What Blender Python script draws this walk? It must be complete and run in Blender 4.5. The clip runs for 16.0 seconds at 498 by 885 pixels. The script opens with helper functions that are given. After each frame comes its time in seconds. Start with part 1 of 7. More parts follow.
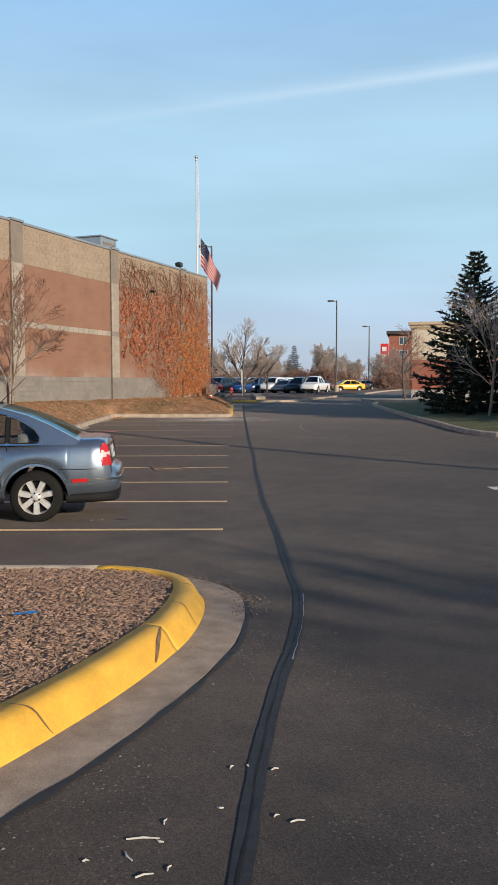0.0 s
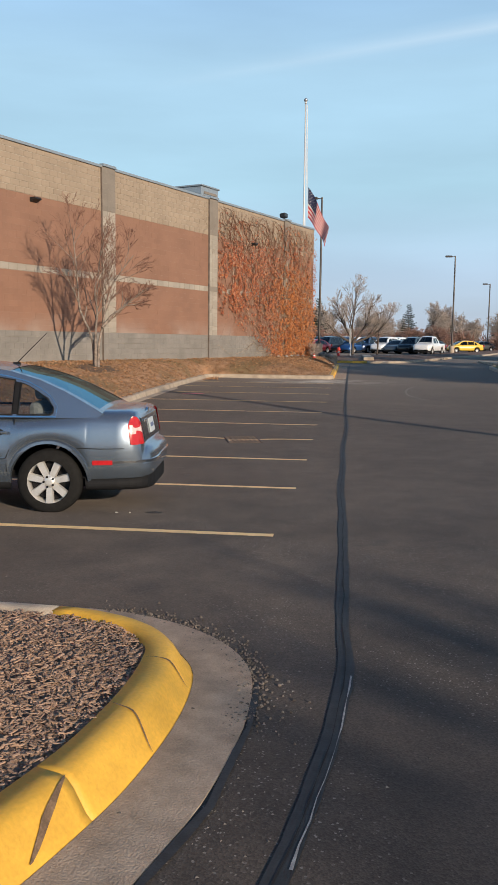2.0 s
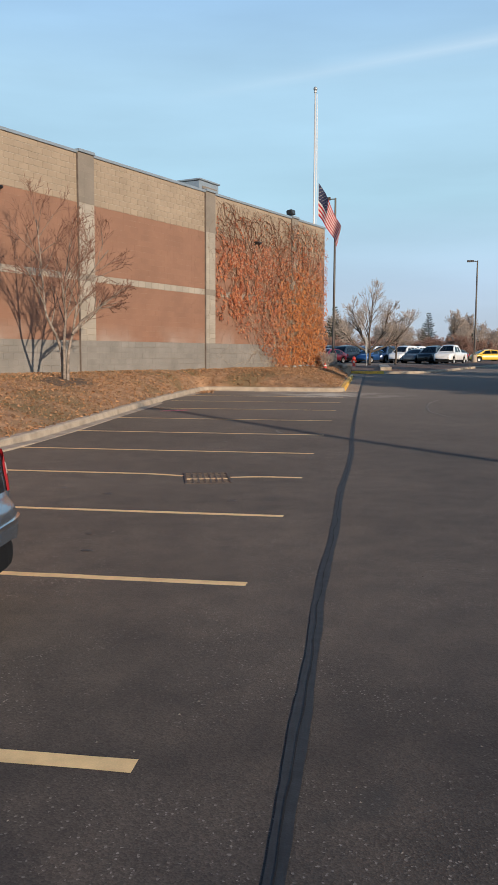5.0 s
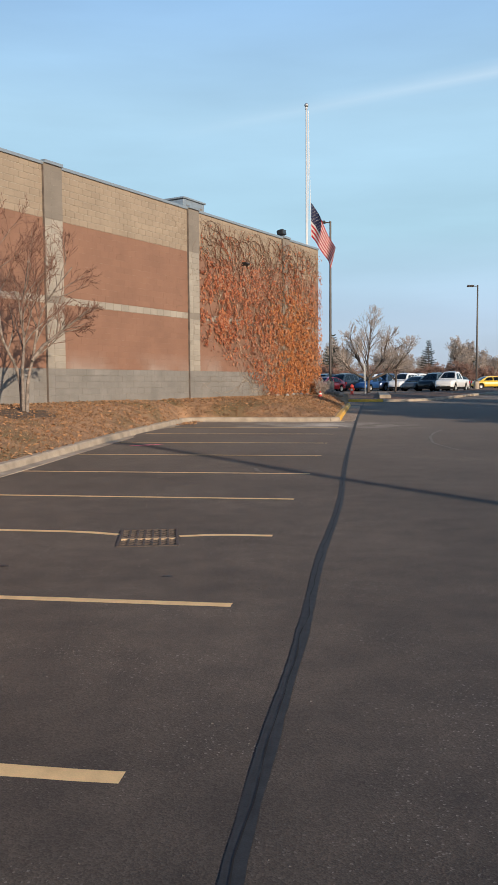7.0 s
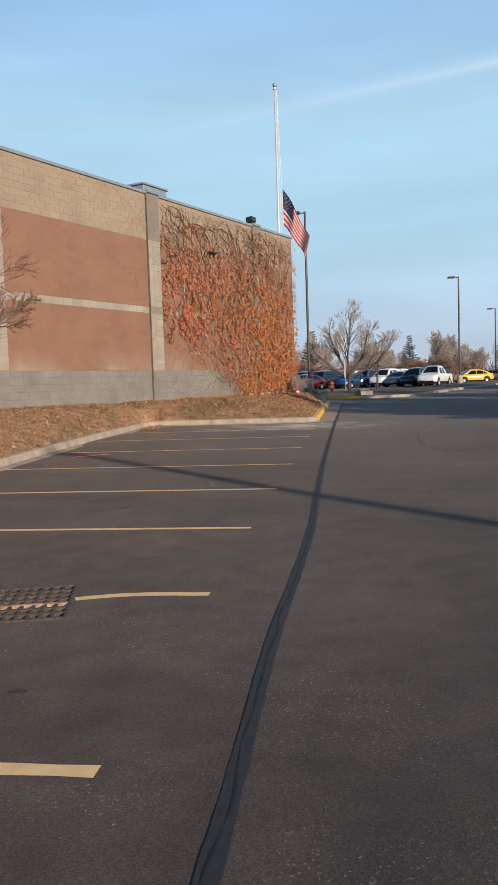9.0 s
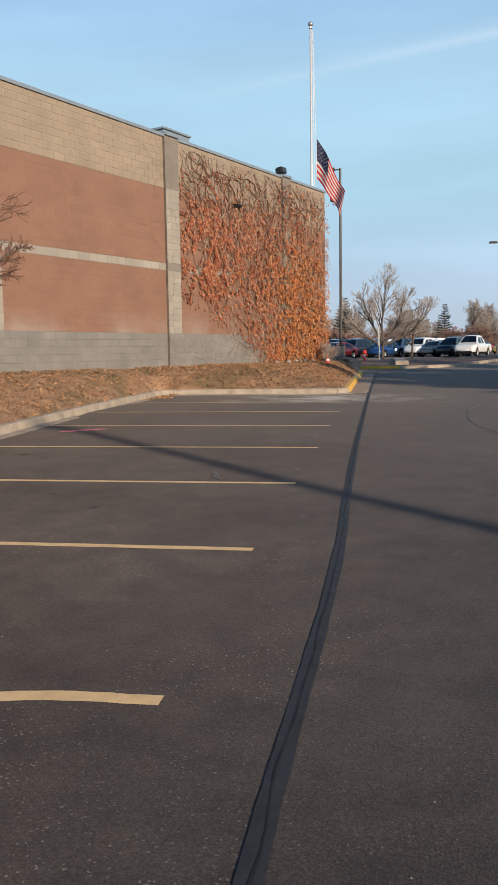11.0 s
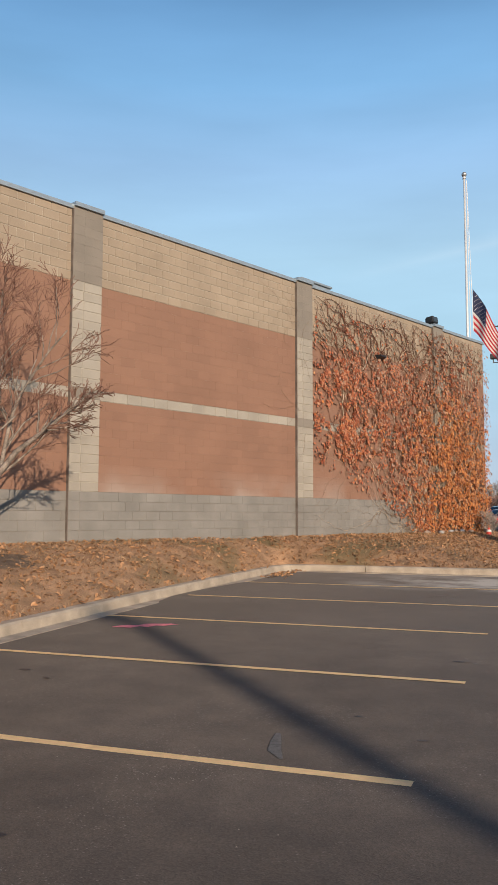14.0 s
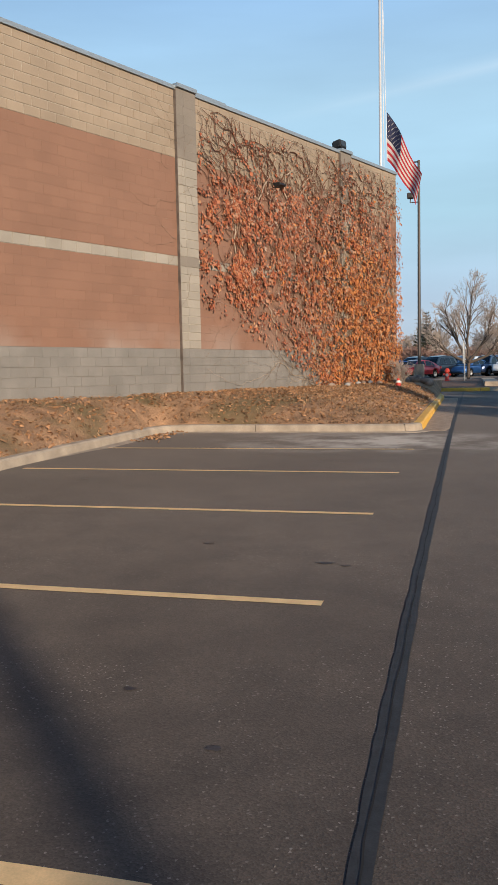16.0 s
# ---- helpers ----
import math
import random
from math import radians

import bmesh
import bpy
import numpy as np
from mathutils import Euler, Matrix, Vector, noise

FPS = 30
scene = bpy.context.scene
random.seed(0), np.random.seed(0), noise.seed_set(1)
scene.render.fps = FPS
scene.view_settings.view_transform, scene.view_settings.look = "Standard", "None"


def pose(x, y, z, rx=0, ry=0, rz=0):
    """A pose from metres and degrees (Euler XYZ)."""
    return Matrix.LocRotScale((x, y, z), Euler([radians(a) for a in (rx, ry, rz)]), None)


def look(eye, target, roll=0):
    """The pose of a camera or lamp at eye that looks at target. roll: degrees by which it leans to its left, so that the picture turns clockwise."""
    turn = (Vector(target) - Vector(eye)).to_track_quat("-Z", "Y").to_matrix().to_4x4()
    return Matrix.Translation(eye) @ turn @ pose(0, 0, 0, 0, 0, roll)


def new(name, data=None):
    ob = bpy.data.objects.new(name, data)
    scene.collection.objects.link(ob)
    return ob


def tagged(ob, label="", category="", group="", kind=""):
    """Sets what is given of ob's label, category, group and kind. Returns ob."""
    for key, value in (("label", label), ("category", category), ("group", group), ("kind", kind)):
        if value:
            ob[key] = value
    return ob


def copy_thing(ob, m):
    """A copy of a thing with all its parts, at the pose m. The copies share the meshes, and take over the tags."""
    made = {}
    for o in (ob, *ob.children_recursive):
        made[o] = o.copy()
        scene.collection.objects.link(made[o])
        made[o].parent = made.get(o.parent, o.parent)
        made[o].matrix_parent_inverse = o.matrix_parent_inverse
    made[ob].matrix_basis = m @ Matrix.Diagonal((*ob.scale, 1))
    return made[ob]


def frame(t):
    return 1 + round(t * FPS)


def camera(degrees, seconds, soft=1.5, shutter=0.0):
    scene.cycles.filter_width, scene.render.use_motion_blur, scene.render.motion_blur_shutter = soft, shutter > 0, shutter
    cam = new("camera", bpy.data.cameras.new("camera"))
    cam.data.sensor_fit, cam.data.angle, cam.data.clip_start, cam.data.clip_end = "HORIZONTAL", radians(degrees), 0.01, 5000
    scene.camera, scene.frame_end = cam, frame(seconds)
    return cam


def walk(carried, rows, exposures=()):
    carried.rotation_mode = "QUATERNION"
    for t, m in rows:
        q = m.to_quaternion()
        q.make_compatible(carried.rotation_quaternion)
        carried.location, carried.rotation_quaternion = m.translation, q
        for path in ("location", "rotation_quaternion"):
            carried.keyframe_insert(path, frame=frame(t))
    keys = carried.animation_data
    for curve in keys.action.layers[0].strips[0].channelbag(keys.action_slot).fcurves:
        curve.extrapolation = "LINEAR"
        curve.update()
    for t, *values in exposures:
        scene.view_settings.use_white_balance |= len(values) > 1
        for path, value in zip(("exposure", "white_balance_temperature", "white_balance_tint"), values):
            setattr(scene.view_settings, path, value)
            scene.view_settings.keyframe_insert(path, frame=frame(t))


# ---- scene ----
cam = camera(33.8, 16.0, soft=1.1)
PATH = [
    (0, (0.27, -9.137, 1.764), (0.291, -7.142, 1.622), -0.1),
    (0.5, (0.416, -8.648, 1.778), (0.439, -6.652, 1.656), -0.6),
    (1, (0.553, -8.111, 1.769), (0.527, -6.119, 1.593), -1.0),
    (1.5, (0.663, -7.518, 1.787), (0.567, -5.531, 1.578), -0.9),
    (2, (0.714, -6.862, 1.775), (0.466, -4.892, 1.533), 0.6),
    (2.5, (0.761, -6.248, 1.758), (0.356, -4.299, 1.563), 0.1),
    (2.7, (0.751, -5.969, 1.75), (0.309, -4.027, 1.564), 0.3),
    (3, (0.803, -5.57, 1.726), (0.456, -3.607, 1.561), 1.1),
    (3.5, (0.835, -4.834, 1.694), (0.538, -2.861, 1.548), 0.1),
    (4, (0.927, -4.179, 1.681), (0.757, -2.195, 1.494), 0.9),
    (4.5, (0.931, -3.547, 1.681), (0.593, -1.584, 1.499), -0.2),
    (4.7, (0.93, -3.263, 1.689), (0.633, -1.297, 1.473), 0.3),
    (6.8, (1.027, -0.495, 1.61), (0.727, 1.471, 1.401), -0.1),
    (7, (1.041, -0.214, 1.593), (0.741, 1.758, 1.45), -0.4),
    (7.5, (1.021, 0.456, 1.57), (0.576, 2.398, 1.396), -0.9),
    (8, (1.082, 1.057, 1.566), (0.762, 3.022, 1.375), -0.8),
    (8.5, (1.071, 1.802, 1.537), (0.788, 3.769, 1.315), -1.5),
    (9, (1.087, 2.431, 1.522), (0.827, 4.409, 1.379), -1.9),
    (9.2, (1.073, 2.704, 1.502), (0.734, 4.666, 1.314), -2.2),
    (11.3, (0.942, 5.375, 1.473), (0.626, 7.336, 1.239), -0.5),
    (11.5, (0.941, 5.647, 1.471), (0.847, 7.615, 1.128), -0.4),
    (12, (0.882, 6.321, 1.463), (0.670, 8.284, 1.144), -1.6),
    (12.3, (0.844, 6.713, 1.464), (0.615, 8.677, 1.166), -1.5),
    (12.5, (0.856, 6.918, 1.484), (0.697, 8.877, 1.115), -1.9),
    (12.7, (0.867, 7.198, 1.469), (0.752, 9.169, 1.151), -1.1),
    (13, (0.806, 7.629, 1.500), (0.455, 9.570, 1.166), -2.8),
    (13.3, (0.774, 8.074, 1.485), (0.363, 10.015, 1.231), -0.3),
    (13.5, (0.764, 8.321, 1.469), (0.507, 10.297, 1.299), 3.1),
    (13.7, (0.830, 8.450, 1.527), (0.467, 10.416, 1.498), 1.5),
    (14, (0.795, 8.851, 1.578), (0.096, 10.716, 1.758), 0.1),
    (14.3, (0.792, 9.301, 1.576), (0.090, 11.149, 1.882), 1.4),
    (14.5, (0.838, 9.529, 1.543), (0.242, 11.404, 1.903), 1.0),
    (15, (0.812, 10.370, 1.506), (0.195, 12.252, 1.782), 1.3),
    (15.3, (0.830, 10.876, 1.536), (0.276, 12.792, 1.396), -0.7),
    (15.5, (0.830, 11.196, 1.475), (0.365, 13.139, 1.403), -0.5),
    (15.8, (0.862, 11.457, 1.476), (0.349, 13.384, 1.317), -1.9),
    (16, (0.850, 11.719, 1.505), (0.325, 13.642, 1.334), -1.2),
]
walk(cam, [(t, look(eye, aim, roll)) for t, eye, aim, roll in PATH], exposures=[(0.0, 0.0), (16.0, 0.0)])

# ---- sky and sun: low winter afternoon sun from behind and to the right ----
SUN_TO = Vector((0.67, -0.742, 0.0)).normalized()
SUN_EL = radians(16.0)
world = bpy.data.worlds.new("sky")
scene.world = world
world.use_nodes = True


def build_sky():
    nt = world.node_tree
    nt.nodes.clear()
    n, ln = nt.nodes.new, nt.links.new
    out = n("ShaderNodeOutputWorld")
    bg = n("ShaderNodeBackground")
    sky = n("ShaderNodeTexSky")
    sky.sky_type = "NISHITA"
    sky.sun_disc = False
    sky.sun_elevation = SUN_EL
    sky.sun_rotation = math.atan2(SUN_TO.x, SUN_TO.y)
    sky.air_density, sky.dust_density, sky.ozone_density = 1.0, 0.6, 2.0
    co = n("ShaderNodeTexCoord")
    mp = n("ShaderNodeMapping")
    mp.inputs["Scale"].default_value = (1.1, 1.1, 6.0)
    mp.inputs["Rotation"].default_value = (0.0, 0.10, 0.5)
    ns = n("ShaderNodeTexNoise")
    ns.inputs["Scale"].default_value = 1.7
    ns.inputs["Detail"].default_value = 6.0
    ns.inputs["Roughness"].default_value = 0.5
    ramp = n("ShaderNodeValToRGB")
    ramp.color_ramp.elements[0].position = 0.38
    ramp.color_ramp.elements[1].position = 0.72
    ln(co.outputs["Generated"], mp.inputs["Vector"])
    ln(mp.outputs["Vector"], ns.inputs["Vector"])
    ln(ns.outputs["Fac"], ramp.inputs["Fac"])
    # thin high haze: pale at the horizon, clearer and bluer overhead
    sep = n("ShaderNodeSeparateXYZ")
    ln(co.outputs["Generated"], sep.inputs["Vector"])
    veil = n("ShaderNodeValToRGB")
    el = veil.color_ramp.elements
    el[0].position, el[0].color = 0.0, (0.46, 0.545, 0.695, 1)
    el[1].position, el[1].color = 1.0, (0.032, 0.09, 0.21, 1)
    for p, c in HAZE:
        el.new(p).color = (*c, 1)
    ln(sep.outputs["Z"], veil.inputs["Fac"])
    lift = n("ShaderNodeMapRange")
    lift.inputs["To Min"].default_value, lift.inputs["To Max"].default_value = 10.3, 12.5
    ln(ramp.outputs["Color"], lift.inputs["Value"])
    bright = n("ShaderNodeVectorMath")
    bright.operation = "SCALE"
    ln(veil.outputs["Color"], bright.inputs[0])
    ln(lift.outputs["Result"], bright.inputs["Scale"])
    mix = n("ShaderNodeMix")
    mix.data_type = "RGBA"
    mix.inputs["Factor"].default_value = 0.82
    ln(sky.outputs["Color"], mix.inputs[6])
    ln(bright.outputs[0], mix.inputs[7])
    # one faint aircraft trail, a long thin arc high up
    trail = n("ShaderNodeVectorMath")
    trail.operation = "DOT_PRODUCT"
    a = Vector((math.sin(radians(-4.9)) * math.cos(radians(18)), math.cos(radians(-4.9)) * math.cos(radians(18)), math.sin(radians(18))))
    b = Vector((math.sin(radians(17.3)) * math.cos(radians(20)), math.cos(radians(17.3)) * math.cos(radians(20)), math.sin(radians(20))))
    trail.inputs[1].default_value = a.cross(b).normalized()
    wob = n("ShaderNodeMath")
    wob.operation = "MULTIPLY_ADD"
    wob.inputs[1].default_value = 0.012
    ln(co.outputs["Generated"], trail.inputs[0])
    ln(ns.outputs["Fac"], wob.inputs[0])
    ln(trail.outputs["Value"], wob.inputs[2])
    tr = n("ShaderNodeValToRGB")
    e = tr.color_ramp.elements
    e[0].position, e[0].color = 0.4985, (0, 0, 0, 1)
    e[1].position, e[1].color = 0.5085, (0, 0, 0, 1)
    m = e.new(0.5035)
    m.color = (1, 1, 1, 1)
    sh = n("ShaderNodeMath")
    sh.operation = "MULTIPLY_ADD"
    sh.inputs[1].default_value, sh.inputs[2].default_value = 0.5, 0.5
    ln(wob.outputs[0], sh.inputs[0])
    ln(sh.outputs[0], tr.inputs["Fac"])
    side = n("ShaderNodeMapRange")
    side.inputs["From Min"].default_value, side.inputs["From Max"].default_value = -0.25, 0.3
    side.inputs["To Min"].default_value, side.inputs["To Max"].default_value = 0.0, 0.5
    ln(sep.outputs["X"], side.inputs["Value"])
    tm = n("ShaderNodeMath")
    tm.operation = "MULTIPLY"
    ln(tr.outputs["Color"], tm.inputs[0])
    ln(side.outputs["Result"], tm.inputs[1])
    mix2 = n("ShaderNodeMix")
    mix2.data_type = "RGBA"
    ln(tm.outputs[0], mix2.inputs["Factor"])
    ln(mix.outputs[2], mix2.inputs[6])
    mix2.inputs[7].default_value = (8.2, 9.4, 10.4, 1)
    ln(mix2.outputs[2], bg.inputs["Color"])
    bg.inputs["Strength"].default_value = 0.1
    ln(bg.outputs["Background"], out.inputs["Surface"])


HAZE = ((0.08, (0.435, 0.57, 0.745)), (0.18, (0.45, 0.70, 0.85)), (0.30, (0.44, 0.68, 0.865)), (0.40, (0.33, 0.55, 0.82)), (0.48, (0.22, 0.46, 0.76)), (0.60, (0.10, 0.26, 0.52)), (0.76, (0.05, 0.14, 0.31)))
build_sky()
sun = new("sun", bpy.data.lights.new("sun", "SUN"))
sun.data.energy = 5.0
sun.data.angle = radians(0.55)
sun.data.color = (1.0, 0.82, 0.62)
sun.matrix_world = look((0, 0, 60), Vector((0, 0, 60)) - (SUN_TO * math.cos(SUN_EL) + Vector((0, 0, math.sin(SUN_EL)))))


# ---- materials ----
def material(name, base, rough=0.8, metal=0.0, var=0.25, scale=8.0, fine=90.0, bump=0.3, tint=None, piece=0.0, spec=0.5, depth=0.01, detail=6.0):
    """A painted, stony or woody surface: base colour varied by broad stains, fine grain and, for pieces, from piece to piece."""
    m = bpy.data.materials.new(name)
    m.use_nodes = True
    nt = m.node_tree
    n, ln = nt.nodes.new, nt.links.new
    bs = nt.nodes["Principled BSDF"]
    co = n("ShaderNodeTexCoord")
    geo = n("ShaderNodeNewGeometry")
    a, b = n("ShaderNodeTexNoise"), n("ShaderNodeTexNoise")
    a.inputs["Scale"].default_value, b.inputs["Scale"].default_value = scale, fine
    a.inputs["Detail"].default_value, b.inputs["Detail"].default_value = detail, 3.0
    for x in (a, b):
        ln(geo.outputs["Position"], x.inputs["Vector"])
    mx = n("ShaderNodeMix")
    mx.data_type = "RGBA"
    dark = [c * (1 - var) for c in base] if tint is None else list(tint)
    lite = [min(1, c * (1 + var)) for c in base]
    mx.inputs[6].default_value, mx.inputs[7].default_value = (*dark, 1), (*lite, 1)
    rng = n("ShaderNodeMapRange")
    rng.inputs["From Min"].default_value, rng.inputs["From Max"].default_value = 0.3, 0.7
    ln(a.outputs["Fac"], rng.inputs["Value"])
    ln(rng.outputs["Result"], mx.inputs["Factor"])
    hs = n("ShaderNodeHueSaturation")
    ln(mx.outputs[2], hs.inputs["Color"])
    v = n("ShaderNodeMapRange")
    v.inputs["From Min"].default_value, v.inputs["From Max"].default_value = 0.25, 0.75
    v.inputs["To Min"].default_value, v.inputs["To Max"].default_value = 1 - var * 0.7, 1 + var * 0.7
    ln(b.outputs["Fac"], v.inputs["Value"])
    last = v.outputs["Result"]
    if piece:
        oi = n("ShaderNodeObjectInfo")
        add = n("ShaderNodeMath")
        add.operation = "ADD"
        ln(oi.outputs["Random"], add.inputs[0])
        ln(geo.outputs["Random Per Island"], add.inputs[1])
        fr = n("ShaderNodeMath")
        fr.operation = "FRACT"
        ln(add.outputs[0], fr.inputs[0])
        pr = n("ShaderNodeMapRange")
        pr.inputs["To Min"].default_value, pr.inputs["To Max"].default_value = 1 - piece, 1 + piece
        ln(fr.outputs[0], pr.inputs["Value"])
        mu = n("ShaderNodeMath")
        mu.operation = "MULTIPLY"
        ln(last, mu.inputs[0])
        ln(pr.outputs["Result"], mu.inputs[1])
        last = mu.outputs[0]
    ln(last, hs.inputs["Value"])
    ln(hs.outputs["Color"], bs.inputs["Base Color"])
    bs.inputs["Roughness"].default_value, bs.inputs["Metallic"].default_value = rough, metal
    bs.inputs["Specular IOR Level"].default_value = spec
    if bump:
        bp = n("ShaderNodeBump")
        bp.inputs["Strength"].default_value, bp.inputs["Distance"].default_value = bump, depth
        ln(b.outputs["Fac"], bp.inputs["Height"])
        ln(bp.outputs["Normal"], bs.inputs["Normal"])
    return m


def asphalt_material():
    m = bpy.data.materials.new("asphalt")
    m.use_nodes = True
    nt = m.node_tree
    n, ln = nt.nodes.new, nt.links.new
    bs = nt.nodes["Principled BSDF"]
    geo = n("ShaderNodeNewGeometry")

    def noise_at(scale, detail=4.0, rough=0.55):
        x = n("ShaderNodeTexNoise")
        x.inputs["Scale"].default_value, x.inputs["Detail"].default_value, x.inputs["Roughness"].default_value = scale, detail, rough
        ln(geo.outputs["Position"], x.inputs["Vector"])
        return x.outputs["Fac"]

    def ramp(src, p0, c0, p1, c1):
        r = n("ShaderNodeValToRGB")
        r.color_ramp.elements[0].position, r.color_ramp.elements[0].color = p0, (*c0, 1)
        r.color_ramp.elements[1].position, r.color_ramp.elements[1].color = p1, (*c1, 1)
        ln(src, r.inputs["Fac"])
        return r.outputs["Color"]

    def mixc(fac, a, b, mode="MIX"):
        x = n("ShaderNodeMix")
        x.data_type, x.blend_type = "RGBA", mode
        for v, i in ((fac, "Factor"), (a, 6), (b, 7)):
            if isinstance(v, (float, tuple)):
                x.inputs[i].default_value = v
            else:
                ln(v, x.inputs[i])
        return x.outputs[2]

    broad = ramp(noise_at(0.35, 5.0), 0.35, (0.0425, 0.036, 0.0318), 0.65, (0.0625, 0.0532, 0.0474))
    mid = ramp(noise_at(3.0, 5.0), 0.3, (0.76, 0.76, 0.78), 0.7, (1.18, 1.16, 1.14))
    col = mixc(1.0, broad, mid, "MULTIPLY")
    # aggregate: stones of a few millimetres, a few of them pale
    vo = n("ShaderNodeTexVoronoi")
    vo.inputs["Scale"].default_value = 130.0
    ln(geo.outputs["Position"], vo.inputs["Vector"])
    sx = n("ShaderNodeSeparateColor")
    ln(vo.outputs["Color"], sx.inputs["Color"])
    stone = ramp(sx.outputs["Red"], 0.0, (0.42, 0.41, 0.40), 1.0, (1.62, 1.60, 1.58))
    col = mixc(0.48, col, mixc(1.0, col, stone, "MULTIPLY"))
    pale = ramp(sx.outputs["Green"], 0.965, (0, 0, 0), 0.99, (0.5, 0.5, 0.5))
    worn = ramp(noise_at(0.9, 3.0), 0.45, (0.1, 0.1, 0.1), 0.62, (1, 1, 1))
    col = mixc(mixc(1.0, pale, worn, "MULTIPLY"), col, (0.30, 0.28, 0.26, 1))
    # oil drips
    oil = ramp(noise_at(1.6, 2.0), 0.70, (0, 0, 0), 0.78, (0.6, 0.6, 0.6))
    col = mixc(oil, col, (0.03, 0.029, 0.029, 1))
    # dried salt by the gutter in front of the end kerb
    sp = n("ShaderNodeSeparateXYZ")
    ln(geo.outputs["Position"], sp.inputs["Vector"])

    def bell(src, at, width):
        d = n("ShaderNodeMath")
        d.operation = "SUBTRACT"
        ln(src, d.inputs[0])
        d.inputs[1].default_value = at
        q = n("ShaderNodeMath")
        q.operation = "ABSOLUTE"
        ln(d.outputs[0], q.inputs[0])
        r = n("ShaderNodeMapRange")
        r.inputs["From Min"].default_value, r.inputs["From Max"].default_value = 0.0, width
        r.inputs["To Min"].default_value, r.inputs["To Max"].default_value = 1.0, 0.0
        ln(q.outputs[0], r.inputs["Value"])
        return r.outputs["Result"]

    def times(a, b):
        x = n("ShaderNodeMath")
        x.operation = "MULTIPLY"
        x.use_clamp = True
        for v, i in ((a, 0), (b, 1)):
            if isinstance(v, float):
                x.inputs[i].default_value = v
            else:
                ln(v, x.inputs[i])
        return x.outputs[0]

    streak = ramp(noise_at(1.1, 6.0, 0.65), 0.42, (0, 0, 0), 0.62, (1, 1, 1))
    salt = times(times(bell(sp.outputs["Y"], 26.2, 2.2), bell(sp.outputs["X"], -0.6, 3.6)), streak)
    col = mixc(times(salt, 1.7), col, (0.34, 0.33, 0.32, 1))
    # paler with distance: sunlit brightness at a grazing view is put into the colour
    grazing_lift = n("ShaderNodeMapRange")
    grazing_lift.inputs["From Min"].default_value, grazing_lift.inputs["From Max"].default_value = 11.0, 38.0
    grazing_lift.inputs["To Max"].default_value = 0.75
    ln(sp.outputs["Y"], grazing_lift.inputs["Value"])
    col = mixc(grazing_lift.outputs["Result"], col, (0.122, 0.104, 0.093, 1))
    # dry grass and soil past the lots
    r2 = n("ShaderNodeVectorMath")
    r2.operation = "LENGTH"
    ln(geo.outputs["Position"], r2.inputs[0])
    far = n("ShaderNodeMapRange")
    far.inputs["From Min"].default_value, far.inputs["From Max"].default_value = 150.0, 170.0
    ln(r2.outputs["Value"], far.inputs["Value"])
    col = mixc(far.outputs["Result"], col, (0.16, 0.12, 0.08, 1))
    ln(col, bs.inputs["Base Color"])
    bs.inputs["Roughness"].default_value = 0.82
    bs.inputs["Diffuse Roughness"].default_value = 1.0
    bs.inputs["Specular IOR Level"].default_value = 0.35
    bp = n("ShaderNodeBump")
    bp.inputs["Strength"].default_value, bp.inputs["Distance"].default_value = 0.34, 0.004
    ln(vo.outputs["Distance"], bp.inputs["Height"])
    ln(bp.outputs["Normal"], bs.inputs["Normal"])
    return m


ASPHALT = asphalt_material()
RED = material("red_block_paint", (0.242, 0.130, 0.087), 0.85, var=0.08, scale=0.8, fine=60, piece=0.045, bump=0.35)
TAN = material("tan_block", (0.308, 0.241, 0.178), 0.9, var=0.10, scale=1.2, fine=70, piece=0.05, bump=0.5)
PALE = material("pale_block", (0.325, 0.29, 0.245), 0.9, var=0.1, scale=1.2, fine=70, piece=0.07, bump=0.5)
GREY = material("grey_block", (0.212, 0.197, 0.18), 0.9, var=0.15, scale=1.5, fine=70, piece=0.05, bump=0.5)
TAUPE = material("taupe_paint", (0.215, 0.185, 0.155), 0.85, var=0.1, scale=1.5, fine=70, piece=0.04, bump=0.4)


def splash_stain(m):
    """Pale lime splash on the painted wall just above its base course."""
    nt = m.node_tree
    n, ln = nt.nodes.new, nt.links.new
    bs = nt.nodes["Principled BSDF"]
    src = bs.inputs["Base Color"].links[0].from_socket
    geo, sp = n("ShaderNodeNewGeometry"), n("ShaderNodeSeparateXYZ")
    ln(geo.outputs["Position"], sp.inputs["Vector"])
    up = n("ShaderNodeMapRange")
    up.inputs["From Min"].default_value, up.inputs["From Max"].default_value = 2.1, 2.75
    up.inputs["To Min"].default_value, up.inputs["To Max"].default_value = 1.0, 0.0
    ln(sp.outputs["Z"], up.inputs["Value"])
    ns = n("ShaderNodeTexNoise")
    ns.inputs["Scale"].default_value, ns.inputs["Detail"].default_value = 0.5, 5.0
    ln(geo.outputs["Position"], ns.inputs["Vector"])
    r = n("ShaderNodeMapRange")
    r.inputs["From Min"].default_value, r.inputs["From Max"].default_value, r.inputs["To Max"].default_value = 0.42, 0.62, 0.75
    ln(ns.outputs["Fac"], r.inputs["Value"])
    mu = n("ShaderNodeMath")
    mu.operation = "MULTIPLY"
    ln(up.outputs["Result"], mu.inputs[0])
    ln(r.outputs["Result"], mu.inputs[1])
    mx = n("ShaderNodeMix")
    mx.data_type = "RGBA"
    ln(mu.outputs[0], mx.inputs["Factor"])
    ln(src, mx.inputs[6])
    mx.inputs[7].default_value = (0.34, 0.27, 0.23, 1)
    ln(mx.outputs[2], bs.inputs["Base Color"])


